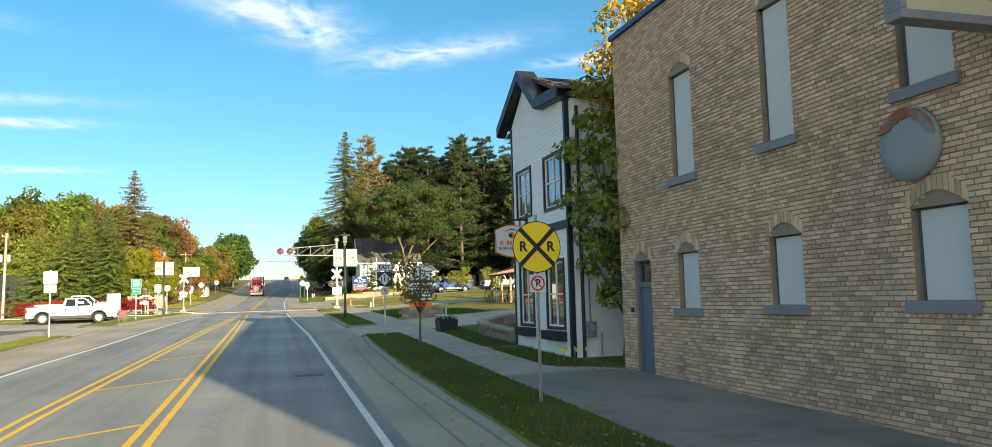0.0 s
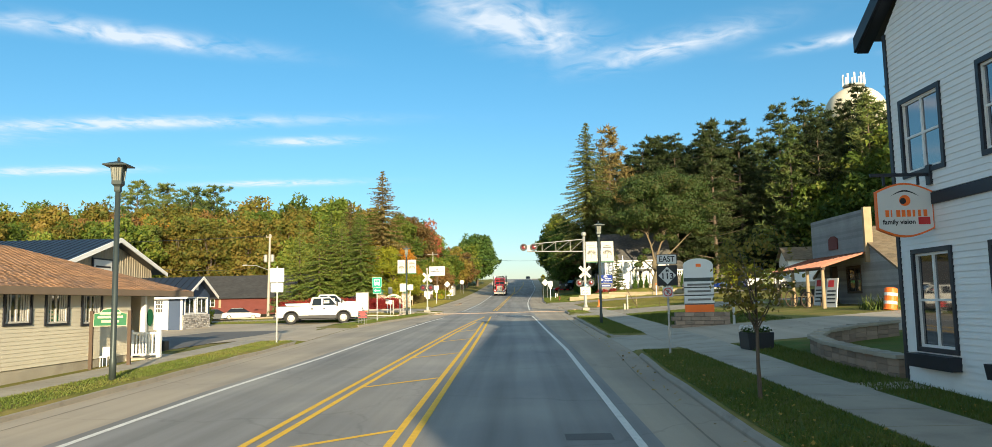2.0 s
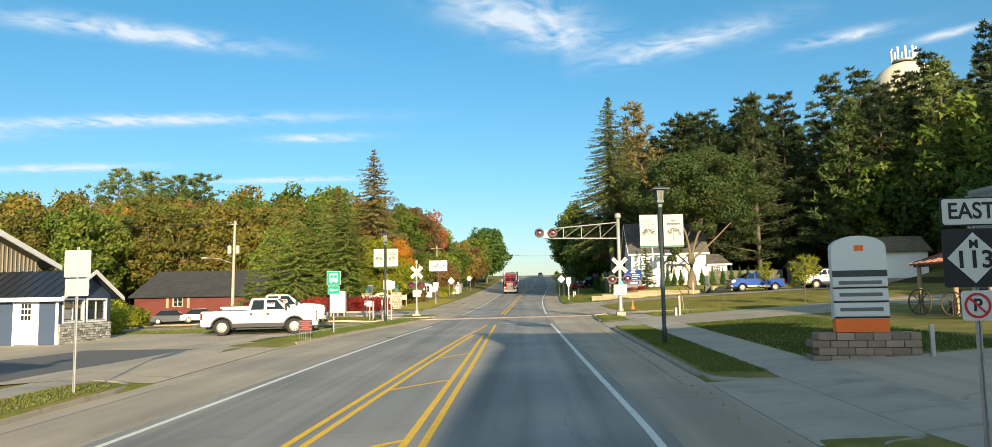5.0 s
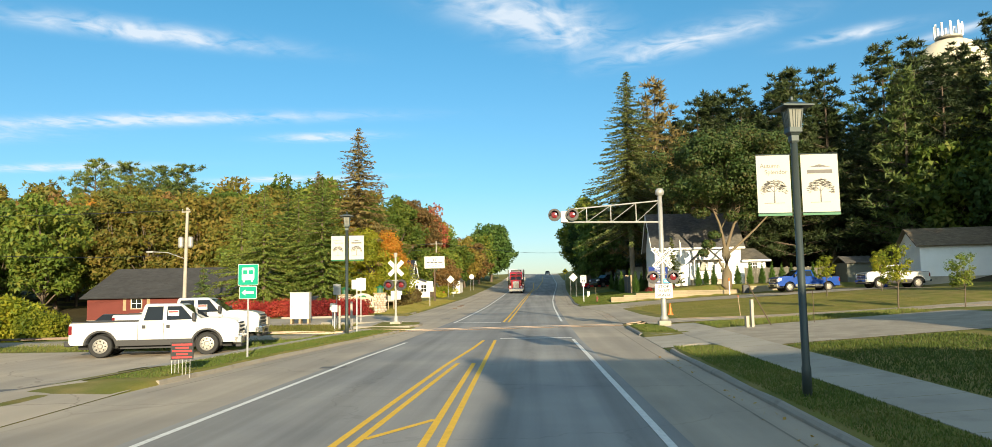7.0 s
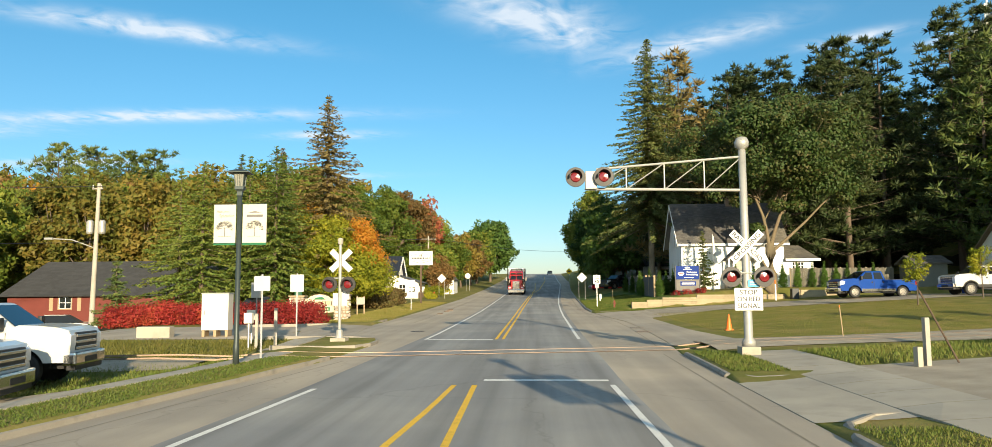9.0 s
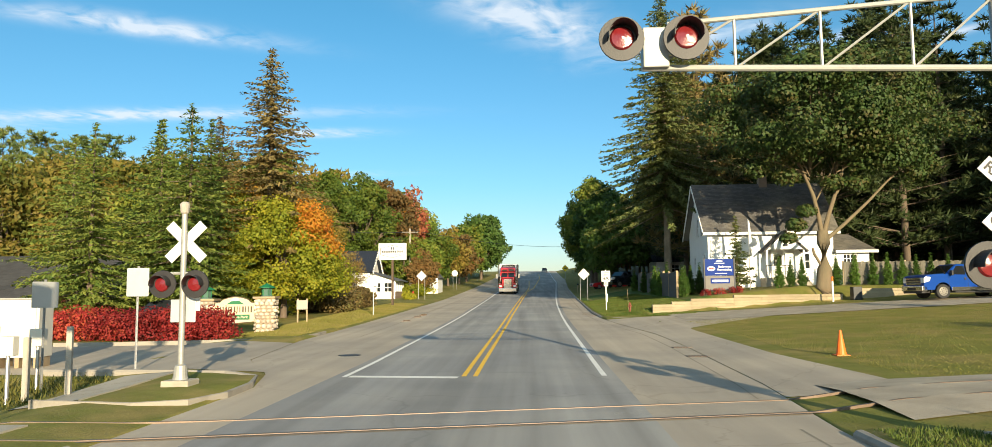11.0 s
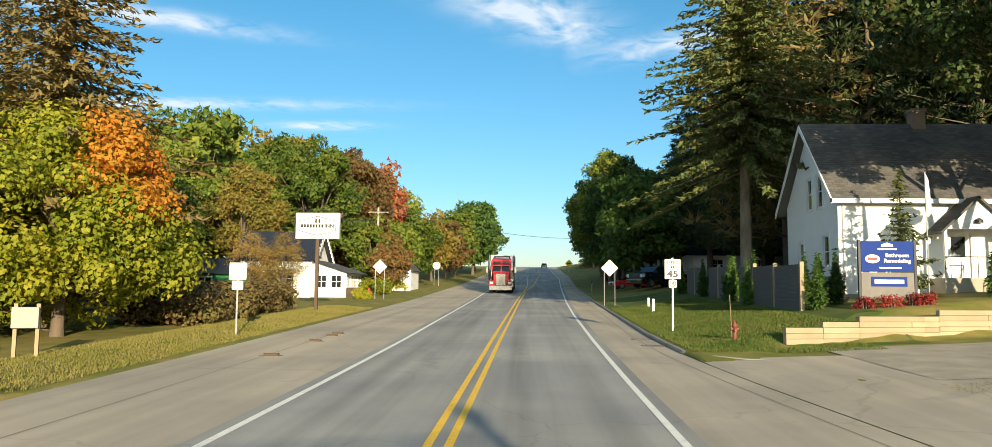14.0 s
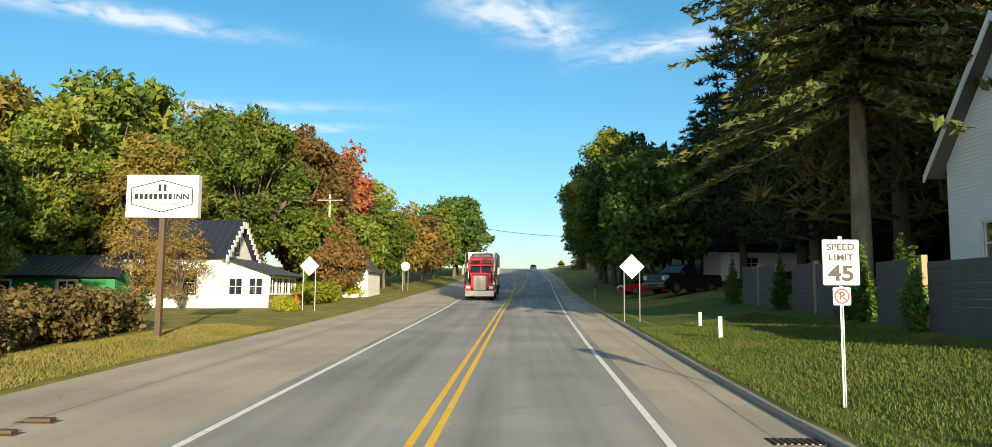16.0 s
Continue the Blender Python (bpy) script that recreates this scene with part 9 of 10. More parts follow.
part("writing_bar", box(BM(), -0.5, 0.58, -0.05, -0.045, 0.65 + z0, 0.8 + z0), "sign_white", bs)
text("Bathroom", 0.2, "sign_white", bs, pose(0.36, -0.042, 1.68 + z0, 90), width=0.85, bold=0.004)
text("Remodeling", 0.2, "sign_white", bs, pose(0.36, -0.042, 1.48 + z0, 90), width=0.98, bold=0.004)
part("oval", prism(BM(), disc_pts(-0.55, 1.55 + z0, 0.27, 20, 0.16), "y", -0.046, -0.04), "sign_white", bs)
part("oval_print", box(BM(), -0.72, -0.38, -0.05, -0.046, 1.5 + z0, 1.6 + z0), "sign_red", bs)
part("house_emblem", prism(BM(), [(-0.22, 2.0 + z0), (0.22, 2.0 + z0), (0.22, 2.07 + z0), (0, 2.15 + z0), (-0.22, 2.07 + z0)], "y", -0.046, -0.04), "sign_white", bs)
part("writing_bar", box(BM(), -0.35, 0.35, -0.046, -0.04, 1.88 + z0, 1.94 + z0), "sign_white", bs)
part("writing_bar", box(BM(), -0.3, 0.5, -0.046, -0.04, 1.2 + z0, 1.25 + z0), "sign_white", bs)

rw_ = tagged(new("retaining_wall"), "stepped landscape-timber retaining wall of pale weathered beams", "retaining wall", kind="structure")
tr = random.Random(9)


def timber_run(xa, ya, xb, yb, top, base):
    L = math.hypot(xb - xa, yb - ya)
    an = math.degrees(math.atan2(yb - ya, xb - xa))
    k, z = 0, top - 0.17
    while z > base - 0.2:
        u = -0.5 * (k % 2) if L > 2.6 else 0.0
        while u < L:
            a, b = max(0, u), min(L, u + 2.44)
            if b - a > 0.1:
                bm = box(BM(), a + 0.004, b - 0.004, -0.075 + tr.uniform(-0.012, 0.012), 0.075, z, z + 0.164, 0.012)
                bm.transform(pose(xa, ya, 0, 0, 0, an))
                part("timber", bm, "timber", rw_)
            u += 2.44
        z -= 0.17
        k += 1


dirx, diry = 0.958, 0.287
for u0, u1, top in ((0.0, 1.3, 2.86), (1.3, 2.6, 3.03), (2.6, 5.6, 3.2), (5.6, 13.6, 3.4)):
    timber_run(6.8 + dirx * u0, 110.8 + diry * u0, 6.8 + dirx * u1, 110.8 + diry * u1, top, 2.4)
timber_run(19.83, 114.7, 19.3, 116.6, 3.4, 2.6)
timber_run(21.2, 116.6, 21.2, 114.9, 3.75, 2.8)
timber_run(21.2, 114.9, 31.0, 116.0, 3.75, 2.8)
for k in range(4):
    timber_run(19.9, 114.9 + 0.35 * k, 21.15, 115.0 + 0.35 * k, 2.95 + 0.17 * k, 2.8)

hy = at("fire_hydrant", "rust-red fire hydrant with a tall marker rod", "hydrant", 5.56, 111.7)
hy.scale = (0.66, 0.66, 0.8)
part("barrel", lathe(BM(), [(0.16, -0.05), (0.16, 0.05), (0.1, 0.07), (0.1, 0.5), (0.13, 0.52), (0.13, 0.57), (0.1, 0.62), (0.05, 0.7), (0.03, 0.76)], 16), "hydrant_red", hy, "", True)
for a, b in (((-0.2, 0, 0.42), (0.2, 0, 0.42)), ((0, -0.2, 0.38), (0, 0, 0.38))):
    part("nozzle", tube(BM(), a, b, 0.06, n=12), "hydrant_red", hy)
part("rod", tube(BM(), (-0.12, 0.05, 0.1), (-0.2, 0.05, 1.75), 0.012, n=6), "wood_post", hy)
hy2 = at("fire_hydrant", "bright red fire hydrant by the inn's verge", "hydrant", -13.9, 150.5)
part("barrel", lathe(BM(), [(0.18, 0), (0.18, 0.08), (0.12, 0.1), (0.12, 0.6), (0.15, 0.65), (0.06, 0.82), (0.03, 0.9)], 14), "sign_red", hy2, "", True)
part("nozzle", tube(BM(), (-0.22, 0, 0.5), (0.22, 0, 0.5), 0.07, n=10), "sign_red", hy2)

for k, (x, y, L) in enumerate(((9.6, 117.2, 3.15), (9.65, 120.5, 3.1), (9.9, 124.3, 2.6), (10.1, 129.6, 2.35), (10.15, 132.1, 2.4), (10.3, 136.6, 2.5), (10.35, 139.2, 2.5))):
    fp = at("fence_panel", "dark grey composite privacy fence panel with pale end post", "fence panel", x, y, 90, -0.05, "fence panels")
    for j in range(10):
        part("slat", box(BM(), 0.1, L, -0.03, 0.03, 0.02 + j * 0.185, 0.2 + j * 0.185, 0.006), "fence_grey", fp)
    part("end_post", box(BM(), -0.06, 0.1, -0.08, 0.08, -0.2, 1.95, 0.01), "wood_post", fp)
bf = thing("board_fence", "weathered grey-brown board fence behind the arborvitae row", "fence", 22.0, 119.6, 0.0)
for k in range(5):
    u = 2.2 * k
    part("post", box(BM(), u - 0.06, u + 0.06, 0.03, 0.15, H(22.0 + u, 119.6) - 0.2, H(22.0 + u, 119.6) + 1.75, 0.01), "timber", bf)
for k in range(56):
    u = 0.16 * k
    zb = H(22.0 + u, 119.6)
    part("board", box(BM(), u + 0.006, u + 0.154, -0.012, 0.012, zb + 0.04, zb + 1.66 + 0.02 * (k % 3)), "fence_board", bf)
for dz in (0.35, 1.35):
    bm = BM()
    sweep(bm, [(u, 0.022, H(22.0 + u, 119.6) + dz) for u in (0, 2.2, 4.4, 6.6, 8.8)], [(-0.02, -0.05), (0.02, -0.05), (0.02, 0.05), (-0.02, 0.05)])
    part("fence_rail", bm, "timber", bf)
for x, y, h in ((5.9, 129.2, 0.7), (6.4, 134.0, 0.55)):
    w_ = at("marker_post", "short white marker post on the lawn", "post", x, y)
    part("post", box(BM(), -0.06, 0.06, -0.06, 0.06, -0.1, h, 0.01), "trim_white", w_)
cn = at("traffic_cone", "small orange traffic cone at the edge of the turnout", "traffic cone", 7.9, 84.9)
part("base", box(BM(), -0.18, 0.18, -0.18, 0.18, 0, 0.03), "sign_orange", cn)
part("cone", lathe(BM(), [(0.14, 0.03), (0.03, 0.7)], 14), "sign_orange", cn)
sk = at("survey_stake", "thin pale wooden survey stake with orange tip in the grass", "stake", 10.75, 79.5)
part("stake", tube(BM(), (0.05, 0, -0.1), (-0.05, 0, 1.15), 0.02, n=6), "wood_post", sk)
part("tip", tube(BM(), (-0.05, 0, 1.15), (-0.055, 0, 1.22), 0.021, n=6), "sign_orange", sk)
sk = at("steel_stake", "thin steel stake standing in the grass", "stake", 10.7, 68.0)
part("stake", tube(BM(), (0, 0, -0.1), (0, 0, 1.3), 0.013, n=6), "wood_dark", sk)
bn = at("wheeled_bin", "blue wheeled rubbish bin beside the garage", "bin", 32.2, 110.4)
part("body", prism(BM(), [(-0.26, 0), (0.26, 0), (0.32, 1.0), (-0.32, 1.0)], "y", -0.3, 0.3), "sign_blue", bn)
part("lid", box(BM(), -0.34, 0.34, -0.34, 0.34, 1.0, 1.08, 0.02), "sign_blue", bn)
bn = at("black_bin", "black bin beside an orange-topped post by the steps", "bin", 20.3, 113.6)
part("body", box(BM(), -0.28, 0.28, -0.28, 0.28, 0, 0.85, 0.03), "bin_black", bn)
pp = at("marker_post", "white and orange post beside the timber steps", "post", 18.6, 113.0)
part("post", tube(BM(), (0, 0, 0), (0, 0, 1.3), 0.06, n=8), "trim_white", pp)
part("top", tube(BM(), (0, 0, 1.3), (0, 0, 1.6), 0.062, n=8), "sign_orange", pp)
fp = at("flag_pole", "thin pole with a limp white flag before the house", "flag pole", 14.9, 118.2)
part("pole", tube(BM(), (0, 0, 0), (0, 0, 5.0), 0.03, n=8), "galv", fp)
part("flag", prism(BM(), [(0.0, 5.0), (0.12, 4.7), (0.22, 3.4), (0.05, 3.2), (0, 3.3)], "y", -0.02, 0.03), "sign_white", fp)
mbx = at("mailbox", "black mailbox on a wooden post by the road", "mailbox", 5.9, 168.0)
part("post", box(BM(), -0.05, 0.05, -0.05, 0.05, -0.1, 1.0), "wood_post", mbx)
part("box", box(BM(), -0.1, 0.1, -0.25, 0.25, 1.0, 1.22, 0.04), "trim_black", mbx)

# ---- drains in the road ----


def drain(x, y, w=0.85, d=0.5, label="dark iron storm drain grate set in the gutter"):
    g = thing("storm_drain", label, "drain", x, y, prof(y) + 0.004, 0, "storm drains")
    part("frame", box(BM(), -w / 2, w / 2, -d / 2, d / 2, -0.02, 0.004), "signal_black", g)
    for k in range(9):
        u = -w / 2 + 0.05 + k * (w - 0.1) / 8
        part("grate_bar", box(BM(), u - 0.018, u + 0.018, -d / 2 + 0.03, d / 2 - 0.03, 0.004, 0.016), "rail_steel", g)


drain(4.35, 86.4)
drain(4.5, 89.5)
drain(3.2, 114.9)
drain(3.2, 112.5)
for y in (112.6, 114.8, 115.7, 108.2):
    inl = thing("kerb_inlet", "rusty open drain inlet at the shoulder edge", "drain", -7.95, y, prof(y), 0, "kerb inlets")
    part("frame", box(BM(), -0.3, 0.3, -0.14, 0.18, -0.02, 0.008), "rail_steel", inl)
    part("mouth", box(BM(), -0.2, 0.2, -0.02, 0.14, 0.008, 0.06, 0.01), "wood_dark", inl)
man = thing("manhole_cover", "round iron manhole cover in the road", "manhole cover", -6.5, 87.5, prof(87.5) + 0.004)
part("cover", lathe(BM(), [(0.36, -0.02), (0.36, 0.004), (0.3, 0.006), (0.02, 0.006)], 24), "signal_black", man)

# ---- vehicles ----


def wheel(parent, x, y, r=0.4, w=0.28, rim="wheel_metal"):
    t = BM()
    s = 1 if y > 0 else -1
    lathe(t, [(r * 0.62, -w / 2), (r * 0.93, -w / 2), (r, -w * 0.36), (r, w * 0.36), (r * 0.93, w / 2), (r * 0.62, w / 2)], 28)
    t.transform(pose(x, y, r, 90, 0, 0))
    ty = part("tyre", t, "rubber", parent)
    m = BM()
    lathe(m, [(r * 0.62, w * 0.3), (r * 0.62, w * 0.54), (r * 0.55, w * 0.55), (r * 0.5, w * 0.51), (r * 0.24, w * 0.52), (r * 0.19, w * 0.6), (r * 0.03, w * 0.6)], 20)
    m.transform(pose(x, y, r, 90 * (1 if s < 0 else -1), 0, 0))
    rm = part("rim", m, rim, ty)
    for k in range(8):
        a = 2 * math.pi * k / 8
        part("rim_hole", tube(BM(), (x + r * 0.42 * math.cos(a), y + s * w * 0.49, r + r * 0.42 * math.sin(a)), (x + r * 0.42 * math.cos(a), y + s * w * 0.535, r + r * 0.42 * math.sin(a)), r * 0.07, n=8), "rubber", rm)


def pickup(x, y, rz, paint, label, lower="car_dark", L=5.9, W=2.0, lift=0.0, wheel_r=0.41, flare=None, group=""):
    """A pickup truck that faces its own +x: arched body, glazed cab, bed, wheels, grille and lamps."""
    P = thing("pickup_truck", label, "pickup truck", x, y, H(x, y), rz, group)
    h, f, b = W / 2, L / 2, -L / 2
    fx, rx = f - 1.12, b + 1.06
    zb, belt, hood, roof = 0.5 + lift, 1.3 + lift, 1.42 + lift, 1.96 + lift
    R = wheel_r + 0.1
    a0 = math.asin((zb - wheel_r) / R)

    def arc(cx, r, n=12):
        a1 = math.asin((zb - wheel_r) / r)
        return [(cx - r * math.cos(a1 + (math.pi - 2 * a1) * k / n), wheel_r + r * math.sin(a1 + (math.pi - 2 * a1) * k / n)) for k in range(n + 1)]

    low = [(b, zb + 0.1), (b + 0.06, zb)] + arc(rx, R) + arc(fx, R) + [(f - 0.04, zb), (f, zb + 0.3), (f, belt - 0.16), (f - 0.06, belt - 0.02), (f - 0.3, belt + 0.05), (f - 0.75, hood - 0.02), (f - 1.22, hood), (f - 1.32, belt + 0.02), (b + 2.3, belt + 0.01), (b + 0.03, belt), (b, belt - 0.04)]
    bm = prism(BM(), low, "y", -h, h)
    rim_e = [e for e in bm.edges if abs(e.verts[0].co.y - e.verts[1].co.y) < 1e-4 and min(v.co.z for v in e.verts) > zb + 0.25 and all(abs(abs(v.co.x - c) - 0) > R or v.co.z > belt - 0.1 for v in e.verts for c in (fx, rx))]
    bmesh.ops.bevel(bm, geom=rim_e, offset=0.055, segments=3, affect="EDGES", profile=0.5)
    part("body", bm, paint, P)
    bed = part("bed_liner", box(BM(), b + 0.12, b + 2.18, -h + 0.12, h - 0.12, belt - 0.02, belt + 0.014), "black_plastic", P)
    for s in (-1, 1):
        part("bed_rail", box(BM(), b + 0.06, b + 2.26, s * (h - 0.1) - 0.05, s * (h - 0.1) + 0.05, belt + 0.002, belt + 0.04, 0.012), "black_plastic", P)
    # cab with leaning pillars
    c0, c1, t0, t1 = b + 2.3, f - 1.2, b + 2.5, f - 2.08
    bm = BM()
    lo = [(c0, -h + 0.03), (c1, -h + 0.03), (c1, h - 0.03), (c0, h - 0.03)]
    hi = [(t0, -h + 0.2), (t1, -h + 0.2), (t1, h - 0.2), (t0, h - 0.2)]
    vl = [bm.verts.new((u, v, belt - 0.02)) for u, v in lo]
    vh = [bm.verts.new((u, v, roof)) for u, v in hi]
    for k in range(4):
        bm.faces.new((vl[k], vl[(k + 1) % 4], vh[(k + 1) % 4], vh[k]))
    bm.faces.new(vh)
    bm.faces.new(vl[::-1])
    bmesh.ops.bevel(bm, geom=[e for e in bm.edges if max(v.co.z for v in e.verts) > belt + 0.1], offset=0.09, segments=4, affect="EDGES", profile=0.5)
    part("cab", bm, paint, P)

    def glass(name, corners):
        """A thin curved-in pane lying just proud of the cab."""
        q = [Vector(p) for p in corners]
        n = (q[1] - q[0]).cross(q[3] - q[0]).normalized()
        if n.dot(q[0] - Vector(((c0 + c1) / 2, 0, belt + 0.2))) < 0:
            n = -n
        v = [tuple(p + n * 0.012) for p in q] + [tuple(p - n * 0.02) for p in q]
        part(name, fast_mesh(name, v, [(0, 1, 2, 3), (7, 6, 5, 4), (0, 1, 5, 4), (1, 2, 6, 5), (2, 3, 7, 6), (3, 0, 4, 7)], "car_glass"), "car_glass", P)

    def on_side(s, u, k):
        return (u, s * (h - 0.03 - 0.17 * k), belt - 0.02 + (roof - belt + 0.02) * k)

    mid = b + 3.2
    for s in (-1, 1):
        glass("side_window", [on_side(s, mid + 0.1, 0.1), on_side(s, c1 - 0.42, 0.1), on_side(s, t1 + 0.03, 0.84), on_side(s, mid + 0.1, 0.84)])
        glass("side_window", [on_side(s, c0 + 0.2, 0.1), on_side(s, mid - 0.04, 0.1), on_side(s, mid - 0.04, 0.84), on_side(s, t0 + 0.12, 0.84)])
    glass("windscreen", [(c1 + (t1 - c1) * k, s * (h - 0.03 - 0.17 * k - 0.1), belt - 0.02 + (roof - belt + 0.02) * k) for s, k in ((-1, 0.16), (1, 0.16), (1, 0.9), (-1, 0.9))])
    glass("rear_window", [(c0 + (t0 - c0) * k, s * (h - 0.03 - 0.17 * k - 0.2), belt - 0.02 + (roof - belt + 0.02) * k) for s, k in ((-1, 0.2), (1, 0.2), (1, 0.85), (-1, 0.85))])
    for s in (-1, 1):
        for u in (mid, c1 - 0.28, c0 + 0.02):
            part("door_gap", box(BM(), u - 0.007, u + 0.007, s * h - 0.004, s * h + 0.003, zb + 0.1, belt - 0.06), "black_plastic", P)
        for u in (mid + 0.1, c0 + 0.16):
            part("door_handle", box(BM(), u, u + 0.12, s * (h + 0.014) - 0.015, s * (h + 0.014) + 0.015, belt - 0.24, belt - 0.12, 0.01), "black_plastic", P)
        part("mirror", box(BM(), c1 - 0.42, c1 - 0.3, s * (h + 0.14) - 0.12, s * (h + 0.14) + 0.12, belt + 0.0, belt + 0.3, 0.035), "black_plastic", P)
        part("head_lamp", prism(BM(), [(f - 0.4, belt - 0.08), (f - 0.34, belt - 0.3), (f + 0.012, belt - 0.4), (f + 0.012, belt - 0.14), (f - 0.1, belt - 0.04)], "y", min(s * (h - 0.3), s * (h + 0.006)), max(s * (h - 0.3), s * (h + 0.006))), "head_lamp", P)
        part("tail_lamp", box(BM(), b - 0.012, b + 0.1, s * (h - 0.06) - 0.07, s * (h - 0.06) + 0.068, belt - 0.42, belt - 0.1, 0.01), "lens_red", P)
        part("sill", box(BM(), rx + R + 0.02, fx - R - 0.02, s * h - 0.05, s * h + 0.01, zb - 0.06, zb + 0.16, 0.01), lower, P)
        part("running_board", box(BM(), rx + R + 0.2, fx - R - 0.1, s * (h + 0.06) - 0.09, s * (h + 0.06) + 0.09, zb - 0.16, zb - 0.1, 0.012), "black_plastic", P)
        for cx in (fx, rx):
            part("wheel_well", box(BM(), cx - R, cx + R, s * (h - 0.42) - 0.08, s * (h - 0.42) + 0.08, zb - 0.15, wheel_r + R - 0.01), "rubber", P)
            if flare:
                o = arc(cx, R + 0.065, 14)
                i = arc(cx, R, 14)
                part("wheel_flare", prism(BM(), o + i[::-1], "y", min(s * (h - 0.01), s * (h + 0.035)), max(s * (h - 0.01), s * (h + 0.035))), flare, P)
            wheel(P, cx, s * (h - 0.13), wheel_r, 0.27)
    gr_ = part("grille", box(BM(), f - 0.12, f + 0.02, -h + 0.3, h - 0.3, belt - 0.52, belt - 0.08, 0.03), "black_plastic", P)
    for k in range(3):
        part("grille_bar", box(BM(), f - 0.02, f + 0.035, -h + 0.32, h - 0.32, belt - 0.5 + 0.15 * k, belt - 0.43 + 0.15 * k, 0.01), "chrome", gr_)
    bp = part("front_bumper", box(BM(), f - 0.2, f + 0.14, -h, h, zb - 0.08, zb + 0.24, 0.06), "chrome", P)
    part("air_dam", box(BM(), f - 0.12, f + 0.1, -h + 0.1, h - 0.1, zb - 0.2, zb - 0.05, 0.03), "black_plastic", bp)
    part("bumper_grille", box(BM(), f + 0.1, f + 0.146, -0.4, 0.4, zb - 0.02, zb + 0.12), "black_plastic", bp)
    part("rear_bumper", box(BM(), b - 0.16, b + 0.1, -h + 0.04, h - 0.04, zb - 0.04, zb + 0.14, 0.03), "black_plastic", P)
    part("underbody", box(BM(), b + 0.2, f - 0.3, -h + 0.45, h - 0.45, 0.32 + lift, zb + 0.1), "rubber", P)
    part("axle", tube(BM(), (rx, -h + 0.2, wheel_r), (rx, h - 0.2, wheel_r), 0.06, n=8), "rubber", P)
    return P


p1 = pickup(-14.72, 65.0, 14, "car_white", "white crew-cab pickup truck parked with a paper in its window", "black_plastic", 5.85, 2.0, -0.04, 0.41, "black_plastic")
p2 = pickup(-15.1, 68.5, 11, "car_white", "white lifted pickup truck parked behind the first one", "car_dark", 5.8, 2.0, 0.12, 0.44)
for tr, dz in ((p1, 0.0), (p2, 0.12)):
    pp = part("paper", box(BM(), 0.42, 0.8, -0.965, -0.955, 1.46 + dz, 1.66 + dz), "sign_white", tr, "white paper in the side window")
    part("paper_print", box(BM(), 0.44, 0.78, -0.972, -0.966, 1.58 + dz, 1.64 + dz), "sign_red", pp)
pickup(24.4, 108.9, 186, "car_blue", "bright blue crew-cab pickup truck on the gravel drive", "chrome", 5.8)
pickup(31.2, 106.2, 184, "car_white", "white pickup truck with dark lower body parked on gravel", "black_plastic", 5.6, 2.0, 0.08, 0.43, "black_plastic")
pickup(11.0, 158.0, 215, "car_dark", "dark pickup truck parked on the grass beyond the fence", "car_dark", 5.6)


def sedan(x, y, rz, paint, label, L=4.5, W=1.8):
    P = thing("car", label, "car", x, y, H(x, y), rz)
    f, b, h = L / 2, -L / 2, W / 2
    prof_ = [(b, 0.3), (f - 0.05, 0.3), (f, 0.5), (f - 0.1, 0.72), (f - 1.2, 0.88), (b + 0.5, 0.92), (b + 0.03, 0.8)]
    part("body", prism(BM(), prof_, "y", -h, h), paint, P)
    bm = BM()
    lo = [(b + 0.5, -h + 0.06), (f - 1.15, -h + 0.06), (f - 1.15, h - 0.06), (b + 0.5, h - 0.06)]
    hi = [(b + 1.1, -h + 0.25), (f - 2.0, -h + 0.25), (f - 2.0, h - 0.25), (b + 1.1, h - 0.25)]
    vl, vh = [bm.verts.new((u, v, 0.9)) for u, v in lo], [bm.verts.new((u, v, 1.42)) for u, v in hi]
    for k in range(4):
        bm.faces.new((vl[k], vl[(k + 1) % 4], vh[(k + 1) % 4], vh[k]))
    bm.faces.new(vh)
    part("glasshouse", bm, "car_glass", P)
    part("roof", box(BM(), b + 1.12, f - 2.02, -h + 0.26, h - 0.26, 1.4, 1.45, 0.02), paint, P)
    for s in (-1, 1):
        for cx in (f - 0.85, b + 0.85):
            wheel(P, cx, s * (h - 0.1), 0.32, 0.2)
        part("head_lamp", box(BM(), f - 0.14, f + 0.01, s * (h - 0.25) - 0.18, s * (h - 0.25) + 0.18, 0.55, 0.7, 0.02), "head_lamp", P)
    part("grille", box(BM(), f - 0.05, f + 0.012, -0.4, 0.4, 0.4, 0.62, 0.01), "black_plastic", P)
    return P


sedan(-3.5, 203.0, -90, "wheel_metal", "silver car following the lorry down the road")
sedan(4.6, 322.0, 90, "car_dark", "dark car far up the road near its brow")
sedan(9.5, 163.0, 190, "car_red", "dark red car parked by the bungalow")
sedan(-34.0, 103.0, 20, "car_white", "white low car parked in the grass by the red building")
sedan(-36.9, 102.4, 20, "car_dark", "dark car parked near the red building")
sedan(-20.0, 104.5, 10, "car_dark", "blue-grey car parked behind the entrance pillars")

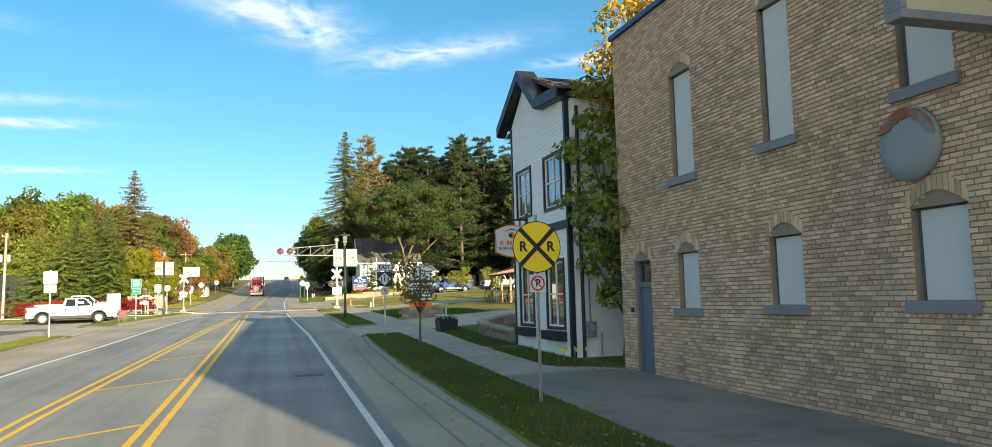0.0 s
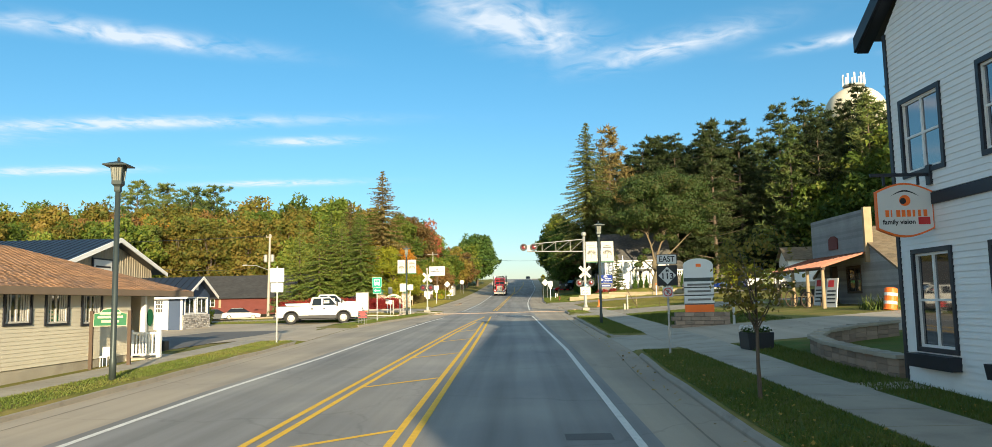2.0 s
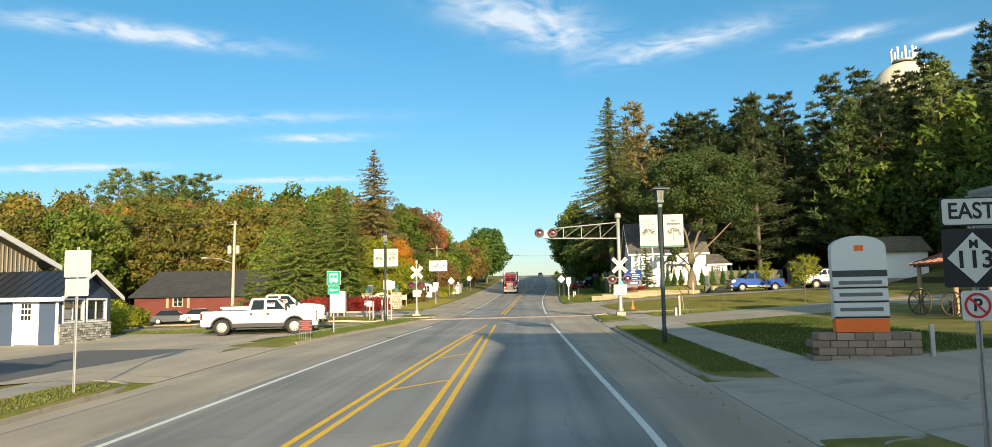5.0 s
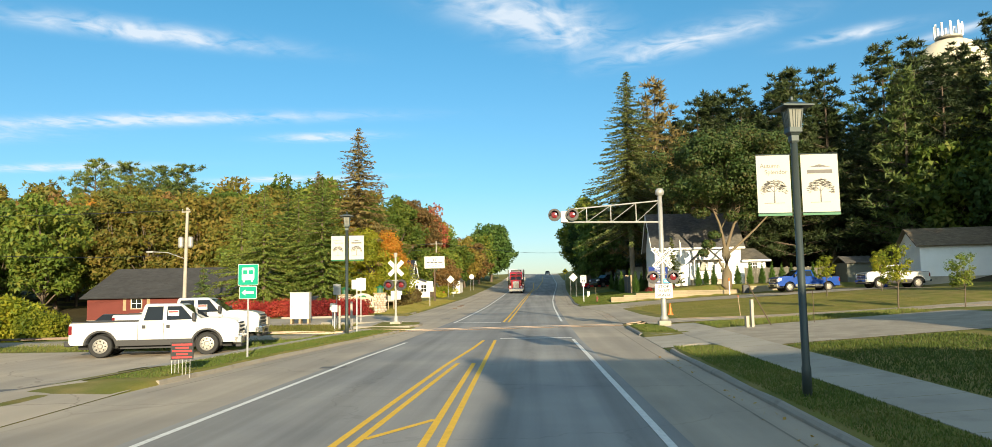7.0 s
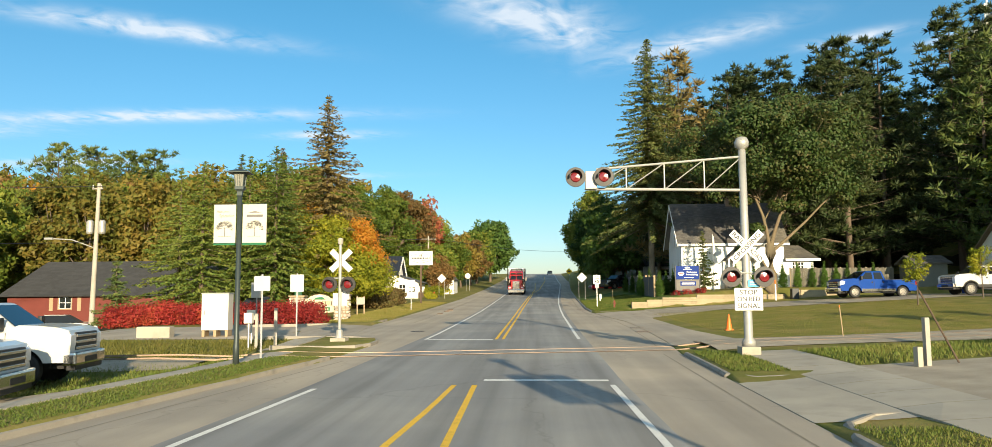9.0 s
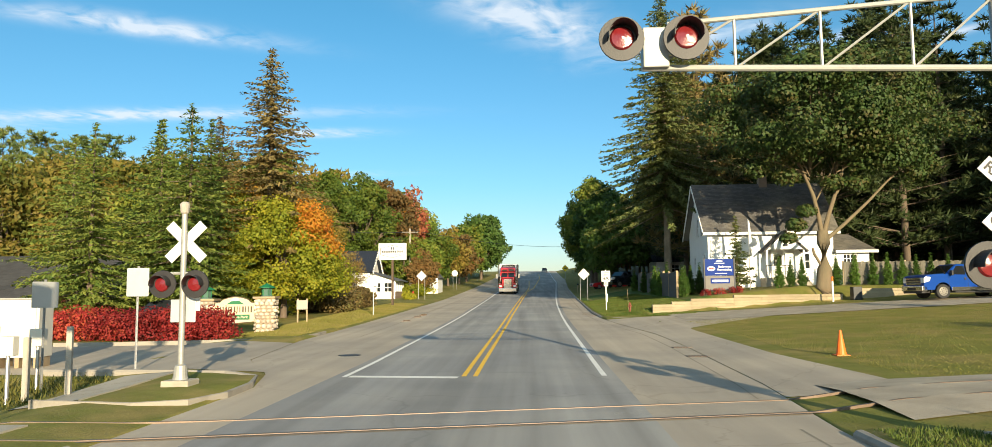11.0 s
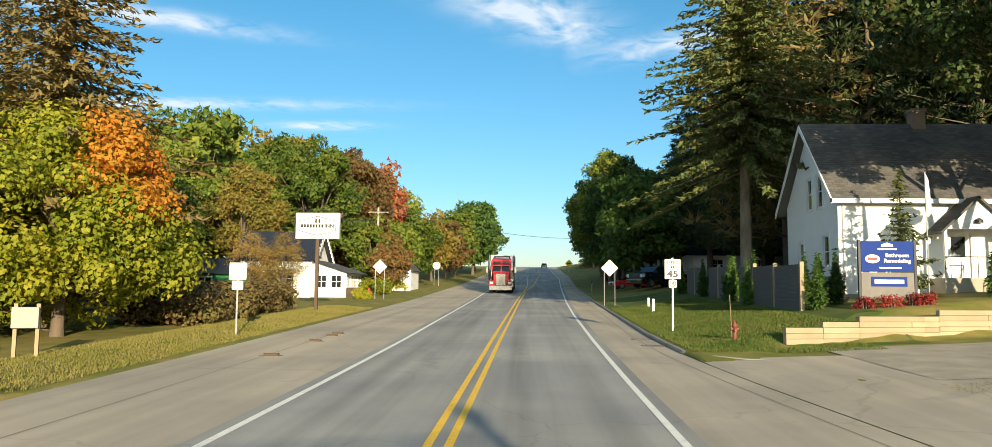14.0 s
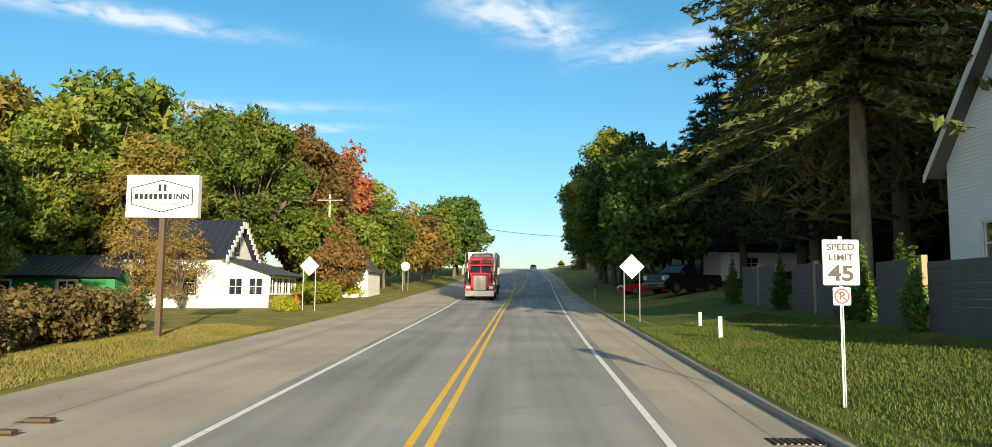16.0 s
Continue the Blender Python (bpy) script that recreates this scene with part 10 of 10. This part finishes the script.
# lorry coming down the road
TY = 168.0
lo_ = thing("lorry", "red long-nosed lorry with chrome grille, exhaust stacks and white trailer", "lorry", -3.6, TY, prof(TY) + 0.02, -90)
lo_.rotation_euler = (0, radians(1.6), radians(-90))
part("hood", prism(BM(), [(-0.1, 0.95), (-0.02, 1.05), (0.0, 1.95), (-0.15, 2.05), (-1.9, 2.2), (-1.9, 0.9)], "y", -0.72, 0.72), "car_red", lo_)
gq = part("grille", box(BM(), -0.04, 0.06, -0.55, 0.55, 0.85, 2.05, 0.04), "chrome", lo_)
for k in range(11):
    u = -0.46 + k * 0.092
    part("grille_bar", box(BM(), 0.06, 0.08, u - 0.014, u + 0.014, 0.95, 1.98), "signal_black", gq)
part("bumper", box(BM(), -0.1, 0.28, -1.22, 1.22, 0.32, 0.82, 0.05), "chrome", lo_)
for s in (-1, 1):
    bm = BM()
    prism(bm, [(-1.75, 0.75), (-0.2, 0.75), (0.0, 0.85), (0.0, 1.15), (-0.25, 1.3), (-1.0, 1.4), (-1.75, 1.2)], "y", min(s * 0.72, s * 1.2), max(s * 0.72, s * 1.2))
    part("fender", bm, "car_red", lo_)
    part("head_lamp", box(BM(), -0.06, 0.03, s * 0.95 - 0.17, s * 0.95 + 0.17, 0.98, 1.2, 0.02), "head_lamp", lo_)
    part("exhaust_stack", tube(BM(), (-2.2, s * 1.32, 0.9), (-2.2, s * 1.32, 4.0), 0.09, n=12), "chrome", lo_)
    part("air_cleaner", tube(BM(), (-1.6, s * 1.05, 1.5), (-1.6, s * 1.05, 2.4), 0.17, n=14), "chrome", lo_)
    part("mirror", box(BM(), -1.95, -1.85, s * 1.52 - 0.12, s * 1.52 + 0.12, 2.1, 2.75, 0.02), "chrome", lo_)
    part("fuel_tank", tube(BM(), (-4.6, s * 0.95, 0.75), (-2.6, s * 0.95, 0.75), 0.33, n=16), "chrome", lo_)
    wheel(lo_, -0.75, s * 1.02, 0.5, 0.3, "chrome")
    for xx in (-4.6, -5.9, -15.2, -16.5):
        wheel(lo_, xx, s * 0.98, 0.5, 0.55)
part("cab", prism(BM(), [(-1.9, 0.9), (-1.9, 2.2), (-2.15, 2.95), (-2.5, 3.1), (-4.2, 3.6), (-4.5, 3.6), (-4.5, 0.9)], "y", -1.05, 1.05), "car_red", lo_)
for s in (-1, 1):
    bm = BM()
    v = [(-1.93, s * 0.06, 2.28), (-1.93, s * 0.92, 2.28), (-2.12, s * 0.88, 2.85), (-2.12, s * 0.06, 2.85)]
    v2 = [(p[0] + 0.03, p[1], p[2]) for p in v]
    part("windscreen", fast_mesh("windscreen", v + v2, [(4, 5, 6, 7), (0, 1, 5, 4), (2, 3, 7, 6), (1, 2, 6, 5), (3, 0, 4, 7)], "car_glass"), "car_glass", lo_)
    part("roof_window", box(BM(), -2.72, -2.55, s * 0.5 - 0.38, s * 0.5 + 0.38, 3.12, 3.36, 0.02), "car_glass", lo_)
    part("side_window", box(BM(), -3.0, -2.3, s * 1.05 - 0.012, s * 1.05 + 0.012, 2.2, 2.8), "car_glass", lo_)
part("visor", box(BM(), -2.2, -1.95, -0.98, 0.98, 2.86, 2.98, 0.02), "car_red", lo_)
part("roof_fairing", prism(BM(), [(-2.6, 3.05), (-2.75, 3.55), (-3.2, 3.7), (-4.5, 3.7), (-4.5, 3.05)], "y", -1.0, 1.0), "car_red", lo_)
part("trailer", box(BM(), -19.5, -5.0, -1.28, 1.28, 1.15, 4.1, 0.03), "siding_white", lo_, "white box trailer")
fr2 = part("cooling_unit", box(BM(), -5.0, -4.6, -0.9, 0.9, 2.9, 4.0, 0.06), "black_plastic", lo_, "dark cooling unit over the cab")
for k in range(5):
    part("vent_slat", box(BM(), -4.61, -4.58, -0.75, 0.75, 3.3 + k * 0.13, 3.36 + k * 0.13), "chrome", fr2)
part("frame", box(BM(), -18, -1.5, -0.45, 0.45, 0.65, 1.0), "signal_black", lo_)

# ---- shrubs, hedges and small plants ----


def bush_mesh(seed, rx, ry, h, clumps, per, leaf, leaf_m):
    """A shrub of leaf clumps over short stems, broad at the foot."""
    r = np.random.default_rng(seed)
    th, q = r.uniform(0, 6.283, clumps), np.sqrt(r.random(clumps))
    z = h * (0.15 + 0.72 * r.random(clumps) * (1 - 0.35 * q))
    c0 = np.stack([rx * 0.82 * q * np.cos(th), ry * 0.82 * q * np.sin(th), z], 1)
    v, f = clump_leaves(r, c0, np.full(clumps, 0.34 * min(rx, ry, h) + 0.08), per, leaf, 0.1, 0.85)
    v[:, 2] = np.maximum(v[:, 2], 0.02)
    stems = [[((0.1 * math.cos(a), 0.1 * math.sin(a), -0.1), 0.03), ((rx * 0.45 * math.cos(a), ry * 0.45 * math.sin(a), h * 0.7), 0.008)] for a in np.linspace(0, 6.0, 9)]
    return limb_mesh("stem", stems, "bark", 5), fast_mesh("foliage", v, f, leaf_m)


def bush(name, meshes, label, x, y, turn=0.0, scale=1.0, group="", dz=0.0):
    e = thing(name, label, "shrub", x, y, H(x, y) - 0.03 + dz, turn, group)
    e.scale = (scale,) * 3
    for nm, me in zip(("stem", "foliage"), meshes):
        part(nm, me, None, e)
    return e


srng = random.Random(21)
CRIM = [bush_mesh(400 + k, 1.25, 1.1, 1.55, 52, 100, 0.095, "leaf_crimson") for k in range(2)]
for k in range(9):
    bush("burning_bush", CRIM[k % 2], "bright crimson autumn hedge shrub along the side road", -13.9 - 1.55 * k, 94.6 + 0.25 * k + srng.uniform(-0.2, 0.2), srng.uniform(0, 360), srng.uniform(0.92, 1.08), "crimson hedge")
HEDGE = [bush_mesh(420 + k, 1.3, 1.1, 1.9, 44, 62, 0.16, "dry_shrub") for k in range(2)]
for k in range(11):
    bush("hedge_shrub", HEDGE[k % 2], "brown-green untrimmed hedge shrub before the inn", -14.6 - 0.12 * k - srng.uniform(0, 0.4), 118.6 + 1.45 * k, srng.uniform(0, 360), srng.uniform(0.85, 1.1), "inn hedge")
for k in range(7):
    bush("hedge_shrub", HEDGE[k % 2], "brown-green untrimmed hedge shrub before the inn", -16.8 - srng.uniform(0, 0.8), 119.0 + 2.2 * k, srng.uniform(0, 360), srng.uniform(0.9, 1.15), "inn hedge")
BIGB = bush_mesh(445, 3.4, 3.0, 4.6, 90, 110, 0.26, "leaf_yellow")
for x, y, s in ((-54.5, 101, 1.0), (-58, 95.5, 1.1), (-52.6, 95.2, 0.75), (-62, 101, 1.25), (-32.9, 85.6, 0.5), (-37.0, 88.0, 0.78), (-42.0, 90.0, 0.95)):
    bush("green_shrub", BIGB, "large yellow-green shrub growing beside the red barn", x, y, srng.uniform(0, 360), s, "shrubs by the barn")
GREENB = [bush_mesh(440 + k, 1.2, 1.2, 1.4, 36, 66, 0.15, "leaf_yellow") for k in range(2)]
for x, y, s in ((-15.0, 158.5, 1.2), (-15.6, 162, 1.3), (-16.2, 166, 1.2), (-14.9, 171.5, 1.1), (-24.5, 66.5, 1.1), (-25.5, 68.5, 1.2), (-14.2, 149.2, 0.7)):
    bush("green_shrub", GREENB[int(y) % 2], "yellow-green shrub at the verge", x, y, srng.uniform(0, 360), s, "verge shrubs")
ROSE = bush_mesh(460, 0.3, 0.28, 0.42, 14, 34, 0.06, "leaf_crimson")
for x in (11.1, 12.0, 12.8, 13.3):
    bush("red_flowers", ROSE, "small clump of red flowers below the business sign", x, 115.2, srng.uniform(0, 360), 1.2, "red flowers")
TH = [spruce(470 + k, 1.95, 0.4, 0.03, 22, 10, 0.12, 0.03, -0.75, "thuja", "bark", 2.0) for k in range(2)]
for k, (x, y, s) in enumerate(((10.2, 118.6, 1.0), (10.85, 118.7, 0.98), (11.45, 118.6, 1.02), (16.3, 116.2, 1.0), (17.1, 116.3, 0.92), (17.9, 116.4, 0.95), (20.6, 117.4, 1.0), (21.9, 117.5, 1.05), (23.1, 117.4, 1.0), (24.2, 117.6, 1.05), (25.2, 117.6, 1.0), (26.2, 117.7, 1.0), (27.2, 117.7, 1.0), (28.4, 117.7, 1.0), (9.45, 123.9, 1.0), (9.75, 127.5, 1.1), (9.85, 128.7, 1.1), (10.0, 135.5, 1.1), (10.1, 142.6, 1.1), (10.0, 116.7, 1.0), (10.6, 126.9, 1.15))):
    e = plant("thuja", TH[k % 2], "narrow green arborvitae shrub in a planted row", "shrub", x, y, None, s, srng.uniform(0, 360), None, "arborvitae")
YOUNG = spruce(480, 5.2, 1.35, 0.4, 22, 8, 0.2, 0.06, 0.15, "needle_spruce", "bark", 0.9)
plant("spruce_tree", YOUNG, "young sparse spruce in front of the white house", "tree", 14.2, 118.9, None, 1.0, 0)
SMALLSPR = spruce(482, 4.5, 1.5, 0.3, 20, 8, 0.22, 0.06, 0.2, "needle_pine", "bark", 1.0)
plant("spruce_tree", SMALLSPR, "small green spruce beside the utility pole", "tree", -27.3, 97.5, None, 1.0, 0)

# street saplings
SAP = broadleaf(500, 3.6, 0.95, 1.35, 46, 24, 0.085, 0.04, 0.6, 0.05, "bark", "leaf_olive")
plant("street_tree", SAP, "young street tree with thin trunk and sparse green leaves", "tree", 4.12, 22.7, None, 0.98, 30)
SAP2 = broadleaf(501, 3.6, 0.95, 1.3, 40, 40, 0.1, 0.04, 0.6, 0.05, "bark", "leaf_yellow")
for x, y, s, lm in ((19.3, 79.5, 1.15, "leaf_yellow"), (22.6, 79.0, 0.98, "leaf_green"), (22.0, 97.0, 0.95, "leaf_yellow"), (27.5, 100.0, 1.0, "leaf_yellow")):
    plant("sapling", SAP2, "staked lawn sapling with yellowing leaves", "tree", x, y, None, s, srng.uniform(0, 360), lm, "lawn saplings")
# tall tree between the two shops, green below and golden above
GAPT = broadleaf(510, 8.6, 1.75, 0.7, 70, 95, 0.15, 0.12, 0.6, 0.05, "bark", "leaf_green")
plant("tall_shrub_tree", GAPT, "tall leafy tree squeezed between brick building and white shop", "tree", 8.75, 18.45, None, 1.0, 10)
GAPT2 = broadleaf(511, 10.6, 1.7, 5.2, 52, 110, 0.13, 0.14, 0.6, 0.05, "bark", "leaf_gold")
plant("golden_tree", GAPT2, "tall tree with golden yellow crown behind the brick building", "tree", 9.7, 18.5, None, 1.0, 100)
# trees round the inn and the verge
RUST = broadleaf(520, 7.4, 2.7, 0.25, 90, 80, 0.13, 0.12, 0.6, 0.1, "bark", "leaf_brown")
plant("rusty_tree", RUST, "thin-leaved olive-brown tree in front of the inn", "tree", -21.0, 150.2, None, 0.8, 0)
plant("rusty_tree", RUST, "thin-leaved olive-brown tree in front of the inn", "tree", -23.8, 150.4, None, 0.82, 200)
for x, y, s in ((-26.0, 138, 0.55), (-29.5, 141, 0.62)):
    plant("leafy_tree", NEARB[1], "bushy green tree beside the inn annexe", "tree", x, y, None, s, srng.uniform(0, 360), "leaf_green", "inn trees")

# ---- grass blades, weeds and fallen leaves ----


def scatter(name, y0, y1, fa, fb, density, h0, h1, material, label, seed=1, width=0.012, lay=False, off=0.0):
    r = np.random.default_rng(seed)
    area = sum(max(0, fb(y) - fa(y)) for y in np.linspace(y0, y1, 40)) / 40 * (y1 - y0)
    n = int(area * density)
    ys = r.uniform(y0, y1, n)
    t = r.random(n)
    P = np.array([(fa(y) + (fb(y) - fa(y)) * k, y, 0) for y, k in zip(ys, t)])
    P[:, 2] = [H(x, y) + 0.012 + off for x, y in P[:, :2]]
    if lay:
        nrm = r.normal(scale=0.35, size=(n, 3)) + [0, 0, 1]
        s = r.uniform(h0, h1, n)
        v, f = quads(P + [0, 0, 0.012], nrm, r.normal(size=(n, 3)), s * 0.8, s)
        return tagged(part(name, fast_mesh(name, v, f, material), material), label, "fallen leaves", kind="stuff")
    a = r.uniform(0, 6.283, n)
    d = np.stack([np.cos(a), np.sin(a), np.zeros(n)], 1)
    h = r.uniform(h0, h1, n)
    tip = P + np.stack([r.normal(scale=0.35, size=n), r.normal(scale=0.35, size=n), np.ones(n)], 1) * h[:, None]
    v = np.stack([P - d * width, P + d * width, tip], 1).reshape(-1, 3)
    f = np.arange(n * 3).reshape(-1, 3)
    return tagged(part(name, fast_mesh(name, v, f, material), material), label, "grass", kind="stuff")


G = "short uneven grass blades on the verge"
scatter("grass", 7, 33.3, lambda y: x_right(y) + 0.2, lambda y: walk_l(y) - 0.04, 620, 0.03, 0.075, "grass_blade", G, 1)
scatter("grass", 17.7, 33.5, lambda y: walk_r(y) + 0.04, c(7.7), 480, 0.04, 0.1, "grass_blade", G, 2)
scatter("grass", 42.0, 61.5, lambda y: x_right(y) + 0.2, lambda y: walk_l(y) - 0.04, 500, 0.03, 0.075, "grass_blade", G, 3)
scatter("grass", 43.2, 60.0, lambda y: walk_r(y) + 0.05, c(12.0), 260, 0.04, 0.09, "grass_blade", G, 4, 0.014)
scatter("grass", 68.8, 74.2, lambda y: x_right(y) + 0.2, lambda y: walk_l(y) - 0.05, 500, 0.03, 0.1, "grass_blade", G, 5)
scatter("grass", 69.2, 73.6, lambda y: walk_r(y) + 0.05, c(16.0), 260, 0.05, 0.14, "grass_blade", G, 6, 0.015)
scatter("grass", 109.2, 136, lambda y: x_right(y) + 0.2, c(9.2), 420, 0.04, 0.085, "grass_blade", G, 7, 0.014)
scatter("grass", 20, 41, lambda y: x_left(y) - 1.5, lambda y: x_left(y) - 0.2, 420, 0.02, 0.05, "grass_blade", G, 8, 0.014)
scatter("grass", 54.6, 73, lambda y: x_left(y) - 1.65, lambda y: x_left(y) - 0.2, 480, 0.02, 0.05, "grass_blade", G, 9, 0.014)
scatter("grass", 66.6, 75.0, c(-24.0), lambda y: x_left(y) - 3.2, 130, 0.04, 0.12, "grass_blade", G, 13, 0.016)
scatter("grass", 74.5, 82.0, c(-24.0), lambda y: -11.1, 120, 0.06, 0.2, "grass_dry", G, 10, 0.018)
scatter("grass", 94.5, 136, c(-14.0), lambda y: x_left(y) - 0.3, 330, 0.03, 0.08, "grass_dry", G, 11, 0.015)
scatter("grass", 79, 103, lambda y: 7.2 + 0.08 * max(0, 86 - y), c(24.0), 130, 0.012, 0.032, "grass_dry", G, 12, 0.014)
scatter("fallen_leaves", 8, 33, lambda y: x_right(y) + 0.2, lambda y: walk_l(y) - 0.05, 9, 0.05, 0.1, "fallen_leaf", "scattered dry yellow leaves on the grass verge", 20, lay=True)
scatter("fallen_leaves", 16.5, 22, c(6.6), c(9.5), 26, 0.04, 0.09, "fallen_leaf", "scattered dry leaves by the brick corner", 21, lay=True)
scatter("fallen_leaves", 8, 60, lambda y: x_right(y) - 0.6, lambda y: x_right(y) - 0.05, 5, 0.05, 0.1, "fallen_leaf", "scattered dry leaves in the gutter", 22, lay=True, off=-0.008)
scatter("weeds", 44.0, 46.0, c(16.0), c(22.0), 60, 0.3, 0.8, "grass_blade", "tall weeds along the store wall", 23, 0.03)
